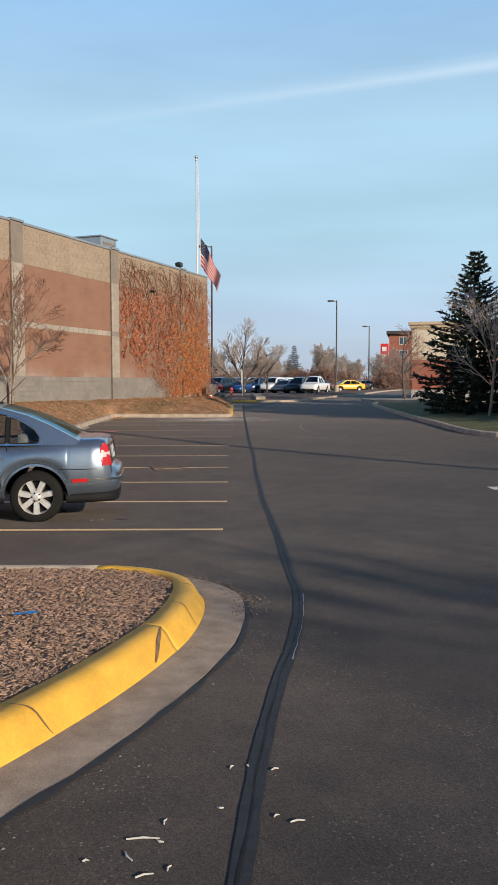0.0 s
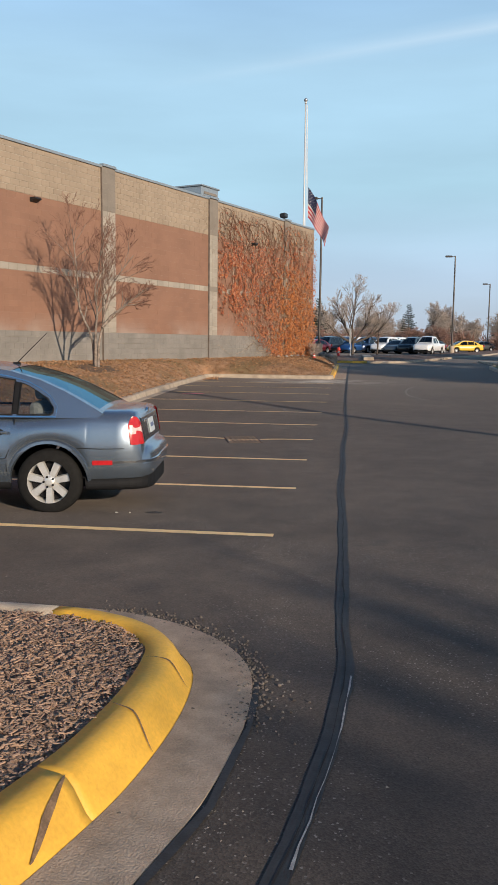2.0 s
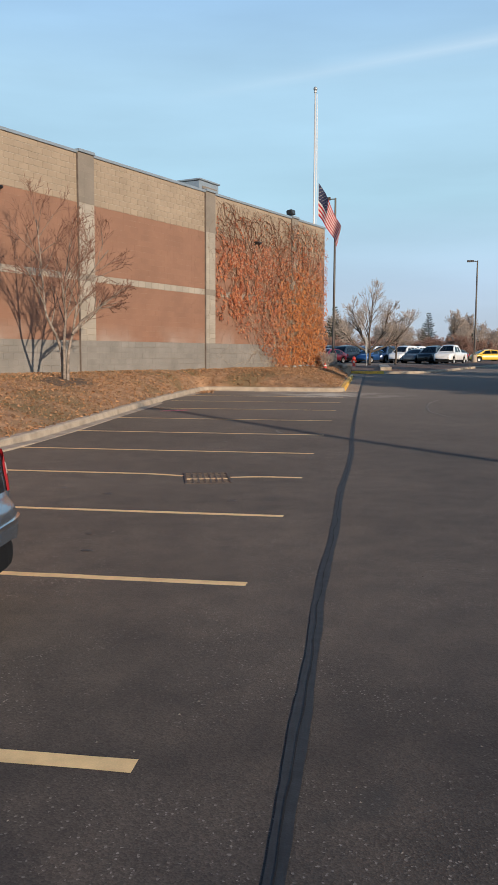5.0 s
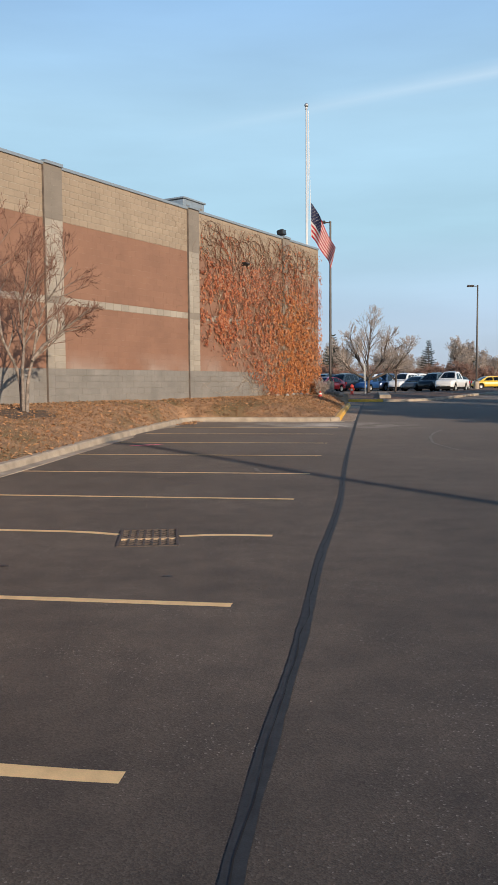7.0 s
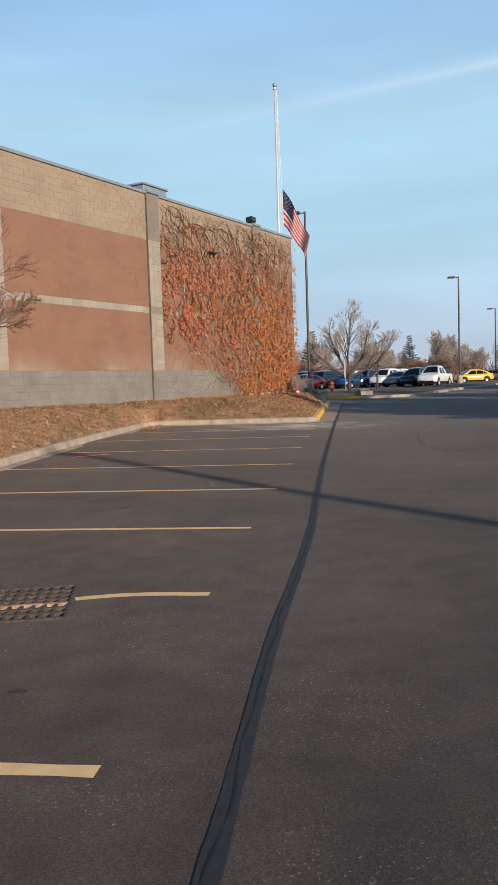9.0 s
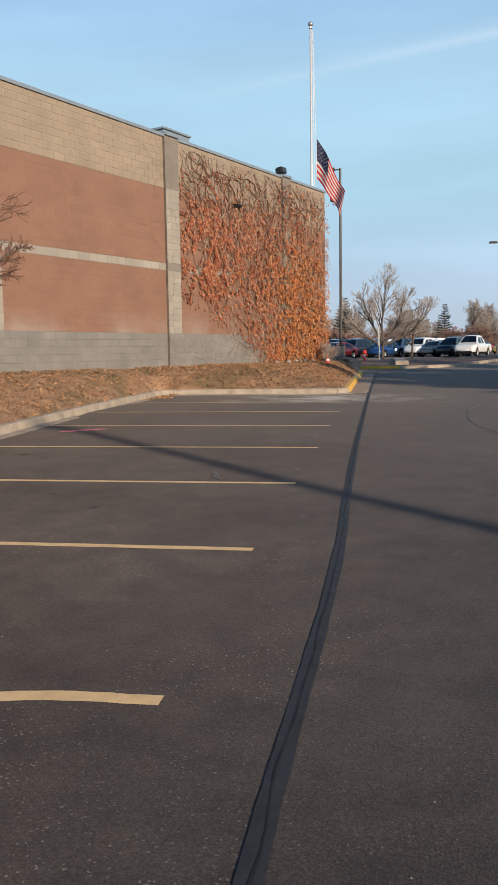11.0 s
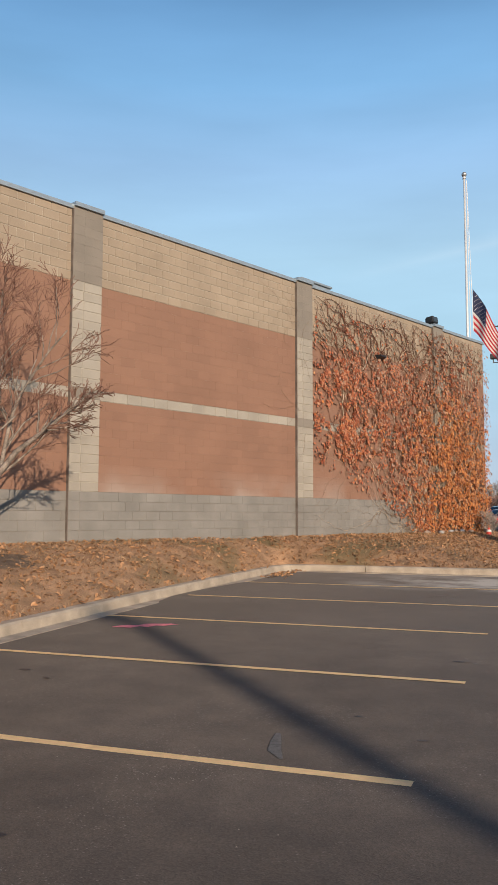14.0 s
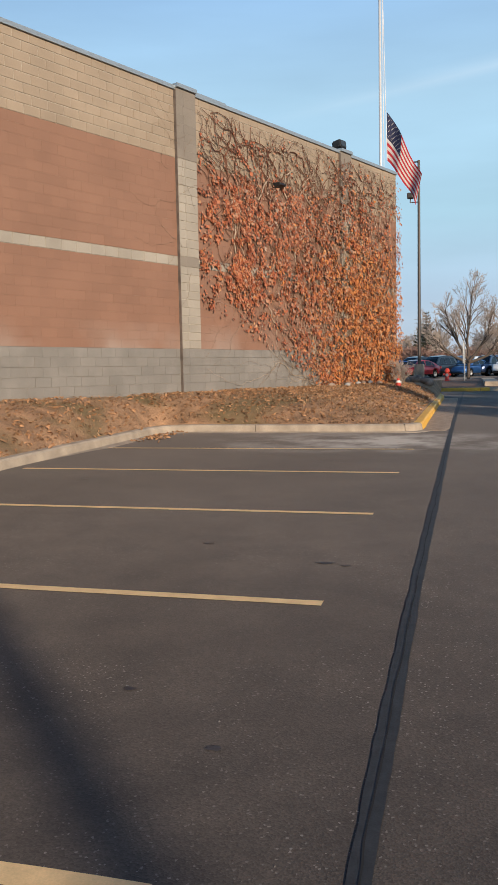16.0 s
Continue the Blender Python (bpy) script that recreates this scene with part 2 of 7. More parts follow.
splash_stain(RED)
MORTAR = material("mortar", (0.39, 0.35, 0.29), 0.95, var=0.15, scale=4, fine=80)
COPING = material("coping_metal", (0.33, 0.37, 0.40), 0.45, metal=0.5, var=0.08, bump=0)
CONCRETE = material("kerb_concrete", (0.375, 0.306, 0.236), 0.9, var=0.25, scale=3, fine=120, bump=0.5, depth=0.004)
GUTTER = material("gutter_concrete", (0.345, 0.258, 0.187), 0.92, var=0.26, scale=7, fine=120, bump=0.9, depth=0.006)
YELLOW = material("yellow_kerb_paint", (0.74, 0.405, 0.045), 0.6, var=0.14, scale=5, fine=60, bump=0.35, depth=0.004)
LINE = material("line_paint", (0.83, 0.56, 0.265), 0.75, var=0.12, scale=9, fine=150, bump=0.3, depth=0.002)
TAR = material("crack_sealer", (0.026, 0.0268, 0.028), 0.75, var=0.3, scale=14, fine=110, bump=0.3, depth=0.003, spec=0.5)
MULCH = material("mulch", (0.33, 0.22, 0.155), 0.95, var=0.4, scale=6, fine=60, bump=1.0, depth=0.03)


# ---- helpers for building ----
def empty(name, m, label, category, group="", kind=""):
    ob = tagged(new(name), label, category, group, kind)
    ob.matrix_world = m
    return ob


def part(name, bm, mat, parent=None, label="", smooth=False):
    """Links a bmesh as one mesh object under a thing or a part."""
    me = bpy.data.meshes.new(name)
    bm.to_mesh(me)
    bm.free()
    for x in mat if isinstance(mat, (list, tuple)) else (mat,):
        me.materials.append(x)
    if smooth:
        me.shade_smooth()
    ob = new(name, me)
    if parent is not None:
        ob.parent = parent
    if label:
        ob["label"] = label
    return ob


def mesh_part(name, verts, faces, mat, parent=None, label="", smooth=False, index=None):
    me = bpy.data.meshes.new(name)
    me.from_pydata([tuple(v) for v in verts], [], faces)
    for x in mat if isinstance(mat, (list, tuple)) else (mat,):
        me.materials.append(x)
    if index is not None:
        me.polygons.foreach_set("material_index", index)
    if smooth:
        me.shade_smooth()
    me.update()
    ob = new(name, me)
    if parent is not None:
        ob.parent = parent
    if label:
        ob["label"] = label
    return ob


def add_box(bm, x0, y0, z0, x1, y1, z1, bevel=0.0, m=None, mat=0):
    made = bmesh.ops.create_cube(bm, size=1.0)["verts"]
    bmesh.ops.scale(bm, vec=(x1 - x0, y1 - y0, z1 - z0), verts=made)
    bmesh.ops.translate(bm, vec=((x0 + x1) / 2, (y0 + y1) / 2, (z0 + z1) / 2), verts=made)
    faces = list({f for v in made for f in v.link_faces})
    if bevel:
        edges = list({e for v in made for e in v.link_edges})
        r = bmesh.ops.bevel(bm, geom=edges, offset=bevel, segments=2, affect="EDGES", profile=0.5)
        made = list({v for f in r["faces"] for v in f.verts} | {v for v in made if v.is_valid})
        faces = list({f for v in made for f in v.link_faces})
    for f in faces:
        f.material_index = mat
    if m is not None:
        bmesh.ops.transform(bm, matrix=m, verts=made)
    return made


def box(x0, y0, z0, x1, y1, z1, bevel=0.0, m=None):
    bm = bmesh.new()
    add_box(bm, x0, y0, z0, x1, y1, z1, bevel, m)
    return bm


def add_tube(bm, p, q, r0, r1, sides=8, caps=True):
    p, q = Vector(p), Vector(q)
    turn = (q - p).to_track_quat("Z", "Y").to_matrix().to_4x4()
    r = bmesh.ops.create_cone(bm, cap_ends=caps, segments=sides, radius1=r0, radius2=r1, depth=(q - p).length)
    bmesh.ops.transform(bm, matrix=Matrix.Translation((p + q) / 2) @ turn, verts=r["verts"])
    return r["verts"]


def tube(p, q, r0, r1=None, sides=12):
    bm = bmesh.new()
    add_tube(bm, p, q, r0, r0 if r1 is None else r1, sides)
    return bm


# ---- ground ----
def gz(x, y):
    """Height of the lot: it falls to the drain and rises towards the far lots."""
    z = float(np.interp(y, [-60, -9.2, -3.3, 0, 2.74, 5.5, 8.2, 11, 13.7, 16.4, 19.2, 22, 28, 45, 60, 90, 140],
                        [0.9, 0.25, 0.18, 0.13, 0.05, 0.015, 0.0, 0.015, 0.045, 0.115, 0.172, 0.222, 0.27, 0.42, 0.65, 0.78, 0.95]))
    return z


GRATE = (-1.9, 7.3, -0.6, 8.6)


def build_ground():
    near_x = list(np.arange(-16, 20.01, 1.0))
    xs = sorted(set([-3000, -1000, -400, -150, -80, -40, -25] + near_x + [GRATE[0], GRATE[2]] + [25, 40, 80, 150, 400, 1000, 3000]))
    ys = sorted(set([-3000, -800, -200, -60, -40, -25] + list(np.arange(-16, 64.01, 1.0)) + [GRATE[1], GRATE[3]] + [75, 90, 110, 140, 200, 400, 1000, 3000]))
    v = [(x, y, gz(x, y)) for y in ys for x in xs]
    w = len(xs)
    f = []
    for j in range(len(ys) - 1):
        for i in range(w - 1):
            cx, cy = (xs[i] + xs[i + 1]) / 2, (ys[j] + ys[j + 1]) / 2
            if GRATE[0] < cx < GRATE[2] and GRATE[1] < cy < GRATE[3]:
                continue
            f.append((j * w + i, j * w + i + 1, (j + 1) * w + i + 1, (j + 1) * w + i))
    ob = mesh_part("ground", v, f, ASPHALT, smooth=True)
    tagged(ob, "worn dark asphalt of a sloping parking lot", "ground", kind="structure")


build_ground()

# ---- big shop building ----
P2 = Vector((-5.93, 30.47, 0))
U = Vector((math.sin(radians(22)), math.cos(radians(22)), 0))
N = Vector((U.y, -U.x, 0))
WALL = Matrix(((U.x, -N.x, 0, P2.x), (U.y, -N.y, 0, P2.y), (0, 0, 1, 0), (0, 0, 0, 1)))


def wall_at(s, out, z):
    """A place s metres along the wall from the second pilaster, out metres proud of its face."""
    return WALL @ Vector((s, -out, z))
S_END, TOP, BASE = 11.3, 8.17, 0.87
WP_A, WP_B, FLOOD_S = 4.1, -11.05, 7.95
ROW = (TOP - BASE) / 36
Z_GREY, Z_BAND0, Z_BAND1, Z_TAN = 2.10, 4.07, 4.30, 6.59
PILASTERS = ((-7.52, -6.75), (0.0, 0.70), (7.50, 8.15))


def wall_slab(name, s0, s1, o0, o1, z0, z1, mat, label):
    v = [wall_at(s, o, z) for z in (z0, z1) for s, o in ((s0, o0), (s1, o0), (s1, o1), (s0, o1))]
    f = [(0, 1, 5, 4), (1, 2, 6, 5), (2, 3, 7, 6), (3, 0, 4, 7), (4, 5, 6, 7), (3, 2, 1, 0)]
    return tagged(mesh_part(name, v, f, mat), label, "wall", kind="structure")


def block_shape(length, height, depth=0.012, chamfer=0.006):
    """One block face: a raised tile with chamfered arrises, its corner at the origin, facing -y."""
    L, H, c = length, height, chamfer
    v = [(0, 0, 0), (L, 0, 0), (L, 0, H), (0, 0, H), (c, -depth, c), (L - c, -depth, c), (L - c, -depth, H - c), (c, -depth, H - c)]
    f = [(4, 5, 6, 7), (0, 1, 5, 4), (1, 2, 6, 5), (2, 3, 7, 6), (3, 0, 4, 7)]
    return v, f


def zones():
    """Rectangles of blockwork: s0, s1, z0, z1, face proud by, material, whether its blocks are single pieces."""
    out = []
    edges = [-14.25] + [e for p in PILASTERS for e in p] + [S_END]
    for k in range(0, len(edges) - 1, 2):
        a, b = edges[k], edges[k + 1]
        out.append((a, b, BASE, Z_GREY, 0.0, GREY, False))
        out.append((a, b, Z_GREY, Z_BAND0, 0.0, RED, False))
        out.append((a, b, Z_BAND0, Z_BAND1, 0.0, PALE, k == 2))
        out.append((a, b, Z_BAND1, Z_TAN, 0.0, RED, False))
        out.append((a, b, Z_TAN, TOP, 0.0, TAN, k == 2))
    for i, (a, b) in enumerate(PILASTERS):
        out.append((a, b, BASE, Z_GREY, 0.07, GREY, False))
        out.append((a, b, Z_GREY, Z_BAND0, 0.07, PALE, i < 2))
        out.append((a, b, Z_BAND0, Z_BAND1, 0.07, TAUPE, False))
        out.append((a, b, Z_BAND1, Z_TAN, 0.07, PALE, i < 2))
        out.append((a, b, Z_TAN, TOP + 0.04, 0.07, TAUPE, False))
    return out


EDGEDARK = material("dark_edge_strip", (0.15, 0.12, 0.10), 0.8, var=0.3, scale=4, bump=0.2)


def build_shop():
    wall = wall_slab("wall_east", -14.25, S_END, -0.012, -0.35, 0.0, TOP - 0.02, MORTAR, "painted concrete block wall of a large shop")
    for a, b in PILASTERS:
        v = [wall_at(s, o, z) for z in (0.0, TOP + 0.03) for s, o in ((a + 0.004, 0.058), (b - 0.004, 0.058), (b - 0.004, -0.01), (a + 0.004, -0.01))]
        mesh_part("pilaster", v, [(0, 1, 5, 4), (1, 2, 6, 5), (3, 0, 4, 7), (4, 5, 6, 7)], MORTAR, wall)
    shapes = {}
    stuff = {}
    for s0, s1, z0, z1, proud, mat, single in zones():
        rows = max(1, round((z1 - z0) / ROW))
        h = (z1 - z0) / rows
        narrow = s1 - s0 < 1.0
        for r in range(rows):
            cut = s0 - (0.0 if r % 2 == 0 else 0.2)
            step = (s1 - s0) * (0.62 if r % 2 else 0.38) if narrow else 0.4
            while cut < s1 - 0.01:
                a = max(cut, s0)
                b = min(cut + step, s1)
                if narrow:
                    cut, b = (s1, s1) if a > s0 + 0.01 else (b, b)
                else:
                    cut += step
                if b - a < 0.05:
                    continue
                deep, gap = (0.0018, 0.001) if mat in (RED, TAUPE) else (0.004, 0.004) if mat is GREY else (0.012, 0.010)
                key = (round(b - a, 3), round(h, 3), mat.name)
                v, f = block_shape(b - a - gap, h - gap, deep, deep / 2)
                m = WALL @ Matrix.Translation((a + gap / 2, -proud + deep, z0 + r * h + gap / 2))
                if single:
                    if key not in shapes:
                        me = bpy.data.meshes.new("block")
                        me.from_pydata(v, [], f)
                        me.materials.append(mat)
                        shapes[key] = me
                    ob = new("block", shapes[key])
                    ob.parent = wall
                    ob.matrix_world = m
                else:
                    vs, fs = stuff.setdefault(mat.name, ([], []))
                    o = len(vs)
                    vs.extend(m @ Vector(p) for p in v)
                    fs.extend(tuple(i + o for i in q) for q in f)
    for mat in (GREY, RED, PALE, TAUPE, TAN):
        if mat.name in stuff:
            tagged(mesh_part("blockwork", *stuff[mat.name], mat, wall), kind="stuff")
    # thin dark strip up the left edge of each pilaster
    for a, b in PILASTERS:
        bm = bmesh.new()
        add_box(bm, a - 0.014, -0.076, BASE, a - 0.002, 0.0, TOP - 0.02, m=WALL)
        part("control_joint", bm, EDGEDARK, wall, "thin dark strip beside the pilaster")
    # metal coping along the parapet, with a step over each pilaster
    bm = bmesh.new()
    ends = [-14.25] + [e for p in PILASTERS for e in p] + [S_END + 0.04]
    for k in range(len(ends) - 1):
        up = 0.05 if k % 2 else 0.0
        add_box(bm, ends[k], -0.05 - up * 1.6, TOP - 0.02 + up, ends[k + 1], 0.40, TOP + 0.07 + up, m=WALL)
    part("coping", bm, COPING, wall, "grey metal parapet coping")
    # far walls and roof that close the building
    wall_slab("wall_north", S_END - 0.35, S_END, -0.355, -34, 0.0, TOP - 0.02, TAN, "tan block end wall hung with creeper")
    wall_slab("roof", -14.25, S_END - 0.36, -0.36, -34, TOP - 0.5, TOP - 0.3, GREY, "flat grey roof behind the parapet")
    tower = wall_slab("wall_entrance", -40, -14.25, 0.10, -34, 0.0, 9.45, RED, "taller red block entrance front")

    def slab(name, s0, s1, o1, z0, z1, mat, label=""):
        v = [wall_at(s, o, z) for z in (z0, z1) for s, o in ((s0, o1), (s1, o1), (s1, 0.101), (s0, 0.101))]
        return mesh_part(name, v, [(0, 1, 5, 4), (1, 2, 6, 5), (3, 0, 4, 7), (4, 5, 6, 7), (3, 2, 1, 0)], mat, tower, label)

    slab("pilaster", -15.05, -14.24, 0.17, 6.72, 9.47, TAUPE, "taupe upper pilaster")
    slab("pilaster", -15.05, -14.24, 0.16, Z_GREY, 6.716, PALE, "pale block pilaster")
    slab("base_course", -40, -14.24, 0.14, 0.3, Z_GREY, GREY, "grey block base")
    slab("sign_panel", -38, -15.08, 0.22, 4.45, 9.35, SIGNRED, "bright red sign panel")
    slab("coping", -40, -14.21, 0.22, 9.471, 9.55, COPING, "grey metal coping")
    # plant unit on the roof
    unit = empty("roof_unit", WALL @ Matrix.Translation((4.45, 3.6, TOP - 0.05)), "light grey metal ventilation unit on the flat roof", "roof unit")
    part("housing", box(-0.8, -0.9, 0.0, 0.8, 0.9, 1.45, 0.03), COPING, unit)
    part("lid", box(-0.86, -0.96, 1.45, 0.86, 0.96, 1.53, 0.02), COPING, unit)
    for i in range(5):
        part("louvre", box(-0.6, -0.93, 0.3 + 0.2 * i, 0.6, -0.895, 0.42 + 0.2 * i), TAUPE, unit)


SIGNRED = material("sign_red", (0.62, 0.035, 0.03), 0.4, var=0.05, scale=2, bump=0)
BLACK = material("black_metal", (0.025, 0.024, 0.024), 0.5, metal=0.3, var=0.2, scale=20, bump=0)
DARKIRON = material("cast_iron", (0.088, 0.067, 0.055), 0.85, metal=0.1, var=0.35, scale=30, fine=140, bump=0.5, depth=0.002)
GALV = material("galvanised_steel", (0.42, 0.42, 0.42), 0.45, metal=0.7, var=0.12, scale=10, bump=0)
BRONZE = material("bronze_pole_paint", (0.06, 0.05, 0.045), 0.5, metal=0.3, var=0.15, scale=10, bump=0)
LENS = material("lamp_lens", (0.55, 0.56, 0.55), 0.2, var=0.05, bump=0)
build_shop()


# ---- kerbs and beds ----
def sweep(name, path, profile, mat, parent=None, label="", closed=False, lift=0.0, smooth=False, cuts=None):
    """Sweeps a profile of (offset to the right of the way, height) along a path on the ground."""
    p = [Vector((x, y)) for x, y in path]
    v, f, k = [], [], len(profile)
    for i, a in enumerate(p):
        b = p[(i + 1) % len(p)] if closed or i < len(p) - 1 else a
        c = p[i - 1] if closed or i else a
        d = (b - c).normalized()
        nx, ny = d.y, -d.x
        for off, dz in profile:
            x, y = a.x + nx * off, a.y + ny * off
            v.append((x, y, gz(a.x, a.y) + dz + lift))
    n = len(p) if closed else len(p) - 1
    for i in range(n):
        j = (i + 1) % len(p)
        for q in range(k - 1):
            f.append((i * k + q, j * k + q, j * k + q + 1, i * k + q + 1))
    if not closed:
        f.append(tuple(range(k)))
        f.append(tuple((len(p) - 1) * k + q for q in reversed(range(k))))
    return mesh_part(name, v, f, mat, parent, label, smooth)


def smooth_path(pts, step=0.25, closed=False):
    """A rounded path through corner points (Catmull-Rom), at even steps."""
    p = [Vector(q) for q in pts]
    out = []
    n = len(p)
    for i in range(n if closed else n - 1):
        a, b, c, d = (p[(i + o) % n] if closed else p[min(max(i + o, 0), n - 1)] for o in (-1, 0, 1, 2))
        m = max(1, int((c - b).length / step))
        for j in range(m):
            t = j / m
            out.append(tuple(0.5 * (2 * b + (c - a) * t + (2 * a - 5 * b + 4 * c - d) * t * t + (3 * b - a - 3 * c + d) * t ** 3)))
    if not closed:
        out.append(tuple(p[-1]))
    return out


BARRIER = [(0.0, -0.05), (0.0, 0.02), (-0.02, 0.12), (-0.05, 0.15), (-0.19, 0.155), (-0.20, 0.02)]
ROLLED = [(0.0, -0.05), (0.0, 0.01), (-0.025, 0.035), (-0.075, 0.115), (-0.10, 0.142), (-0.13, 0.152), (-0.225, 0.155), (-0.245, 0.02)]
APRON = [(0.285, -0.04), (0.28, 0.006), (0.14, 0.009), (0.0, 0.014)]


def kerb_run(name, path, profile, mat, label, piece=3.05, gap=0.012, smooth=False):
    """A kerb cast in lengths with open joints between them; each length is a part."""
    root = tagged(new(name), label, "kerb", kind="structure")
    acc, cur = 0.0, [path[0]]
    for a, b in zip(path, path[1:]):
        va, vb = Vector(a), Vector(b)
        left = (vb - va).length
        while acc + left > piece:
            t = piece - acc
            q = va + (vb - va).normalized() * t
            cur.append(tuple(q))
            e = q - (q - Vector(cur[-2])).normalized() * gap
            sweep("kerb_length", cur[:-1] + [tuple(e)], profile, mat, root, smooth=smooth)
            va, left, acc, cur = q, left - t, 0.0, [tuple(q)]
        acc += left
        if left > 1e-4:
            cur.append(b)
    if len(cur) > 1:
        sweep("kerb_length", cur, profile, mat, root, smooth=smooth)
    return root


PAN = [(0.24, -0.03), (0.238, 0.0055), (0.12, 0.007), (0.0, 0.012)]
# lot edge: along the stalls, round the corner, across the end
EDGE = [(-5.45, -16), (-5.45, 12), (-5.45, 20), (-5.45, 26.6)] + smooth_path([(-5.45, 26.6), (-5.42, 27.4), (-5.25, 27.9), (-4.8, 28.02)], 0.2)[1:] + [(-2.0, 28.0)] + smooth_path([(-0.9, 27.98), (-0.5, 28.01), (-0.22, 28.16), (-0.1, 28.5)], 0.15)
kerb_run("kerb_stalls", EDGE, [(o, z) for o, z in BARRIER], CONCRETE, "pale concrete kerb along the parking stalls")
tagged(sweep("gutter_stalls", EDGE, PAN, CONCRETE), "worn concrete gutter pan at the foot of the kerb", "gutter", kind="structure")
NOSE = smooth_path([(-0.1, 28.5), (-0.08, 29.2), (-0.1, 31), (-0.12, 40), (-0.15, 42.8), (-0.5, 44.0), (-1.6, 44.7), (-4, 45.0), (-10, 45.2)], 0.4)
kerb_run("kerb_yellow", NOSE, BARRIER, YELLOW, "yellow painted kerb at the lawn corner")
gut = sweep("gutter", smooth_path([(-0.15, 28.3), (-0.08, 28.9), (-0.1, 31), (-0.12, 40), (-0.15, 42.8)], 1.0), [(0.5, -0.03), (0.5, 0.006), (0.0, 0.012)], GUTTER)
tagged(gut, "grey concrete gutter strip beside the yellow kerb", "gutter", kind="structure")


def wall_x(y):
    return P2.x + (y - P2.y) * U.x / U.y


def lawn_z(x, y):
    """The lawn climbs from the kerbs to the foot of the wall."""
    dk = max(0.0, min(-5.6 - x, 1e9)) if y < 28.2 else min(max(0.0, y - 28.15), max(0.0, -0.25 - x), max(0.0, 44.6 - y))
    if y < 28.2 and x > -5.6:
        dk = 0
    dw = max(0.0, (x - wall_x(y)) * U.y)
    k = gz(x, y) + 0.135
    t = dk / (dk + dw + 1e-6)
    bump_z = 0.03 * noise.noise(Vector((x * 0.5, y * 0.5, 3)))
    return k + (1.04 - k) * (1 - (1 - t) ** 2.6) + bump_z * min(1, dk)


def build_lawn():
    xs = [-22, -20, -18, -16] + list(np.arange(-15, -5.6, 0.5)) + [-5.6] + list(np.arange(-5.0, -0.3, 0.5)) + [-0.28]
    ys = list(np.arange(-16, 28.0, 0.5)) + [28.18] + list(np.arange(28.5, 44.6, 0.5))
    v = [(x, y, lawn_z(x, y)) for y in ys for x in xs]
    w, f = len(xs), []
    for j in range(len(ys) - 1):
        for i in range(w - 1):
            cx, cy = (xs[i] + xs[i + 1]) / 2, (ys[j] + ys[j + 1]) / 2
            if (cx < -5.6 or cy > 28.18) and cx > wall_x(cy) - 1.6 - (30 if cy < 14 else 0) - (30 if cy > 41 else 0):
                f.append((j * w + i, j * w + i + 1, (j + 1) * w + i + 1, (j + 1) * w + i))
    used = sorted({i for q in f for i in q})
    at = {o: i for i, o in enumerate(used)}
    ob = mesh_part("lawn", [v[i] for i in used], [tuple(at[i] for i in q) for q in f], LAWN, smooth=True)
    tagged(ob, "dry brown lawn bank strewn with fallen leaves", "lawn", kind="structure")


def lawn_material():
    m = material("dry_lawn_bank", (0.37, 0.215, 0.118), 0.95, var=0.4, scale=2.2, fine=38, bump=0.9, depth=0.03)
    nt = m.node_tree
    n, ln = nt.nodes.new, nt.links.new
    bs = nt.nodes["Principled BSDF"]
    src = bs.inputs["Base Color"].links[0].from_socket
    geo = n("ShaderNodeNewGeometry")
    ns = n("ShaderNodeTexNoise")
    ns.inputs["Scale"].default_value, ns.inputs["Detail"].default_value = 0.45, 5.0
    ln(geo.outputs["Position"], ns.inputs["Vector"])
    r = n("ShaderNodeMapRange")
    r.inputs["From Min"].default_value, r.inputs["From Max"].default_value = 0.50, 0.62
    r.inputs["To Max"].default_value = 0.8
    ln(ns.outputs["Fac"], r.inputs["Value"])
    mx = n("ShaderNodeMix")
    mx.data_type = "RGBA"
    ln(r.outputs["Result"], mx.inputs["Factor"])
    ln(src, mx.inputs[6])
    mx.inputs[7].default_value = (0.16, 0.125, 0.055, 1)
    ln(mx.outputs[2], bs.inputs["Base Color"])
    return m


LAWN = lawn_material()
build_lawn()

# ---- parking lines, crack sealer, drain ----
LINES = ((0.07, 0.01), (0.07, 2.79), (0.045, 5.45), (0.0, 8.22), (-0.03, 10.86), (-0.03, 13.74), (-0.01, 16.46), (-0.03, 19.25), (-0.02, 21.95), (-0.02, 24.75))


def strip(name, pts, widths, lift, mat, label, category, rag=0.0, seed=1):
    """A flat band laid on the ground along a line, with ragged edges."""
    rnd = random.Random(seed)
    v, f = [], []
    for i, (x, y) in enumerate(pts):
        a, b = Vector(pts[max(0, i - 1)]), Vector(pts[min(len(pts) - 1, i + 1)])
        d = (b - a).normalized()
        w = widths[i] if isinstance(widths, list) else widths
        for s in (-1, 1):
            e = s * (w / 2 + rnd.uniform(-rag, rag))
            v.append((x + d.y * e, y - d.x * e, gz(x, y) + lift))
        if i:
            f.append((2 * i - 2, 2 * i - 1, 2 * i + 1, 2 * i))
    return tagged(mesh_part(name, v, f, mat), label, category, kind="structure")


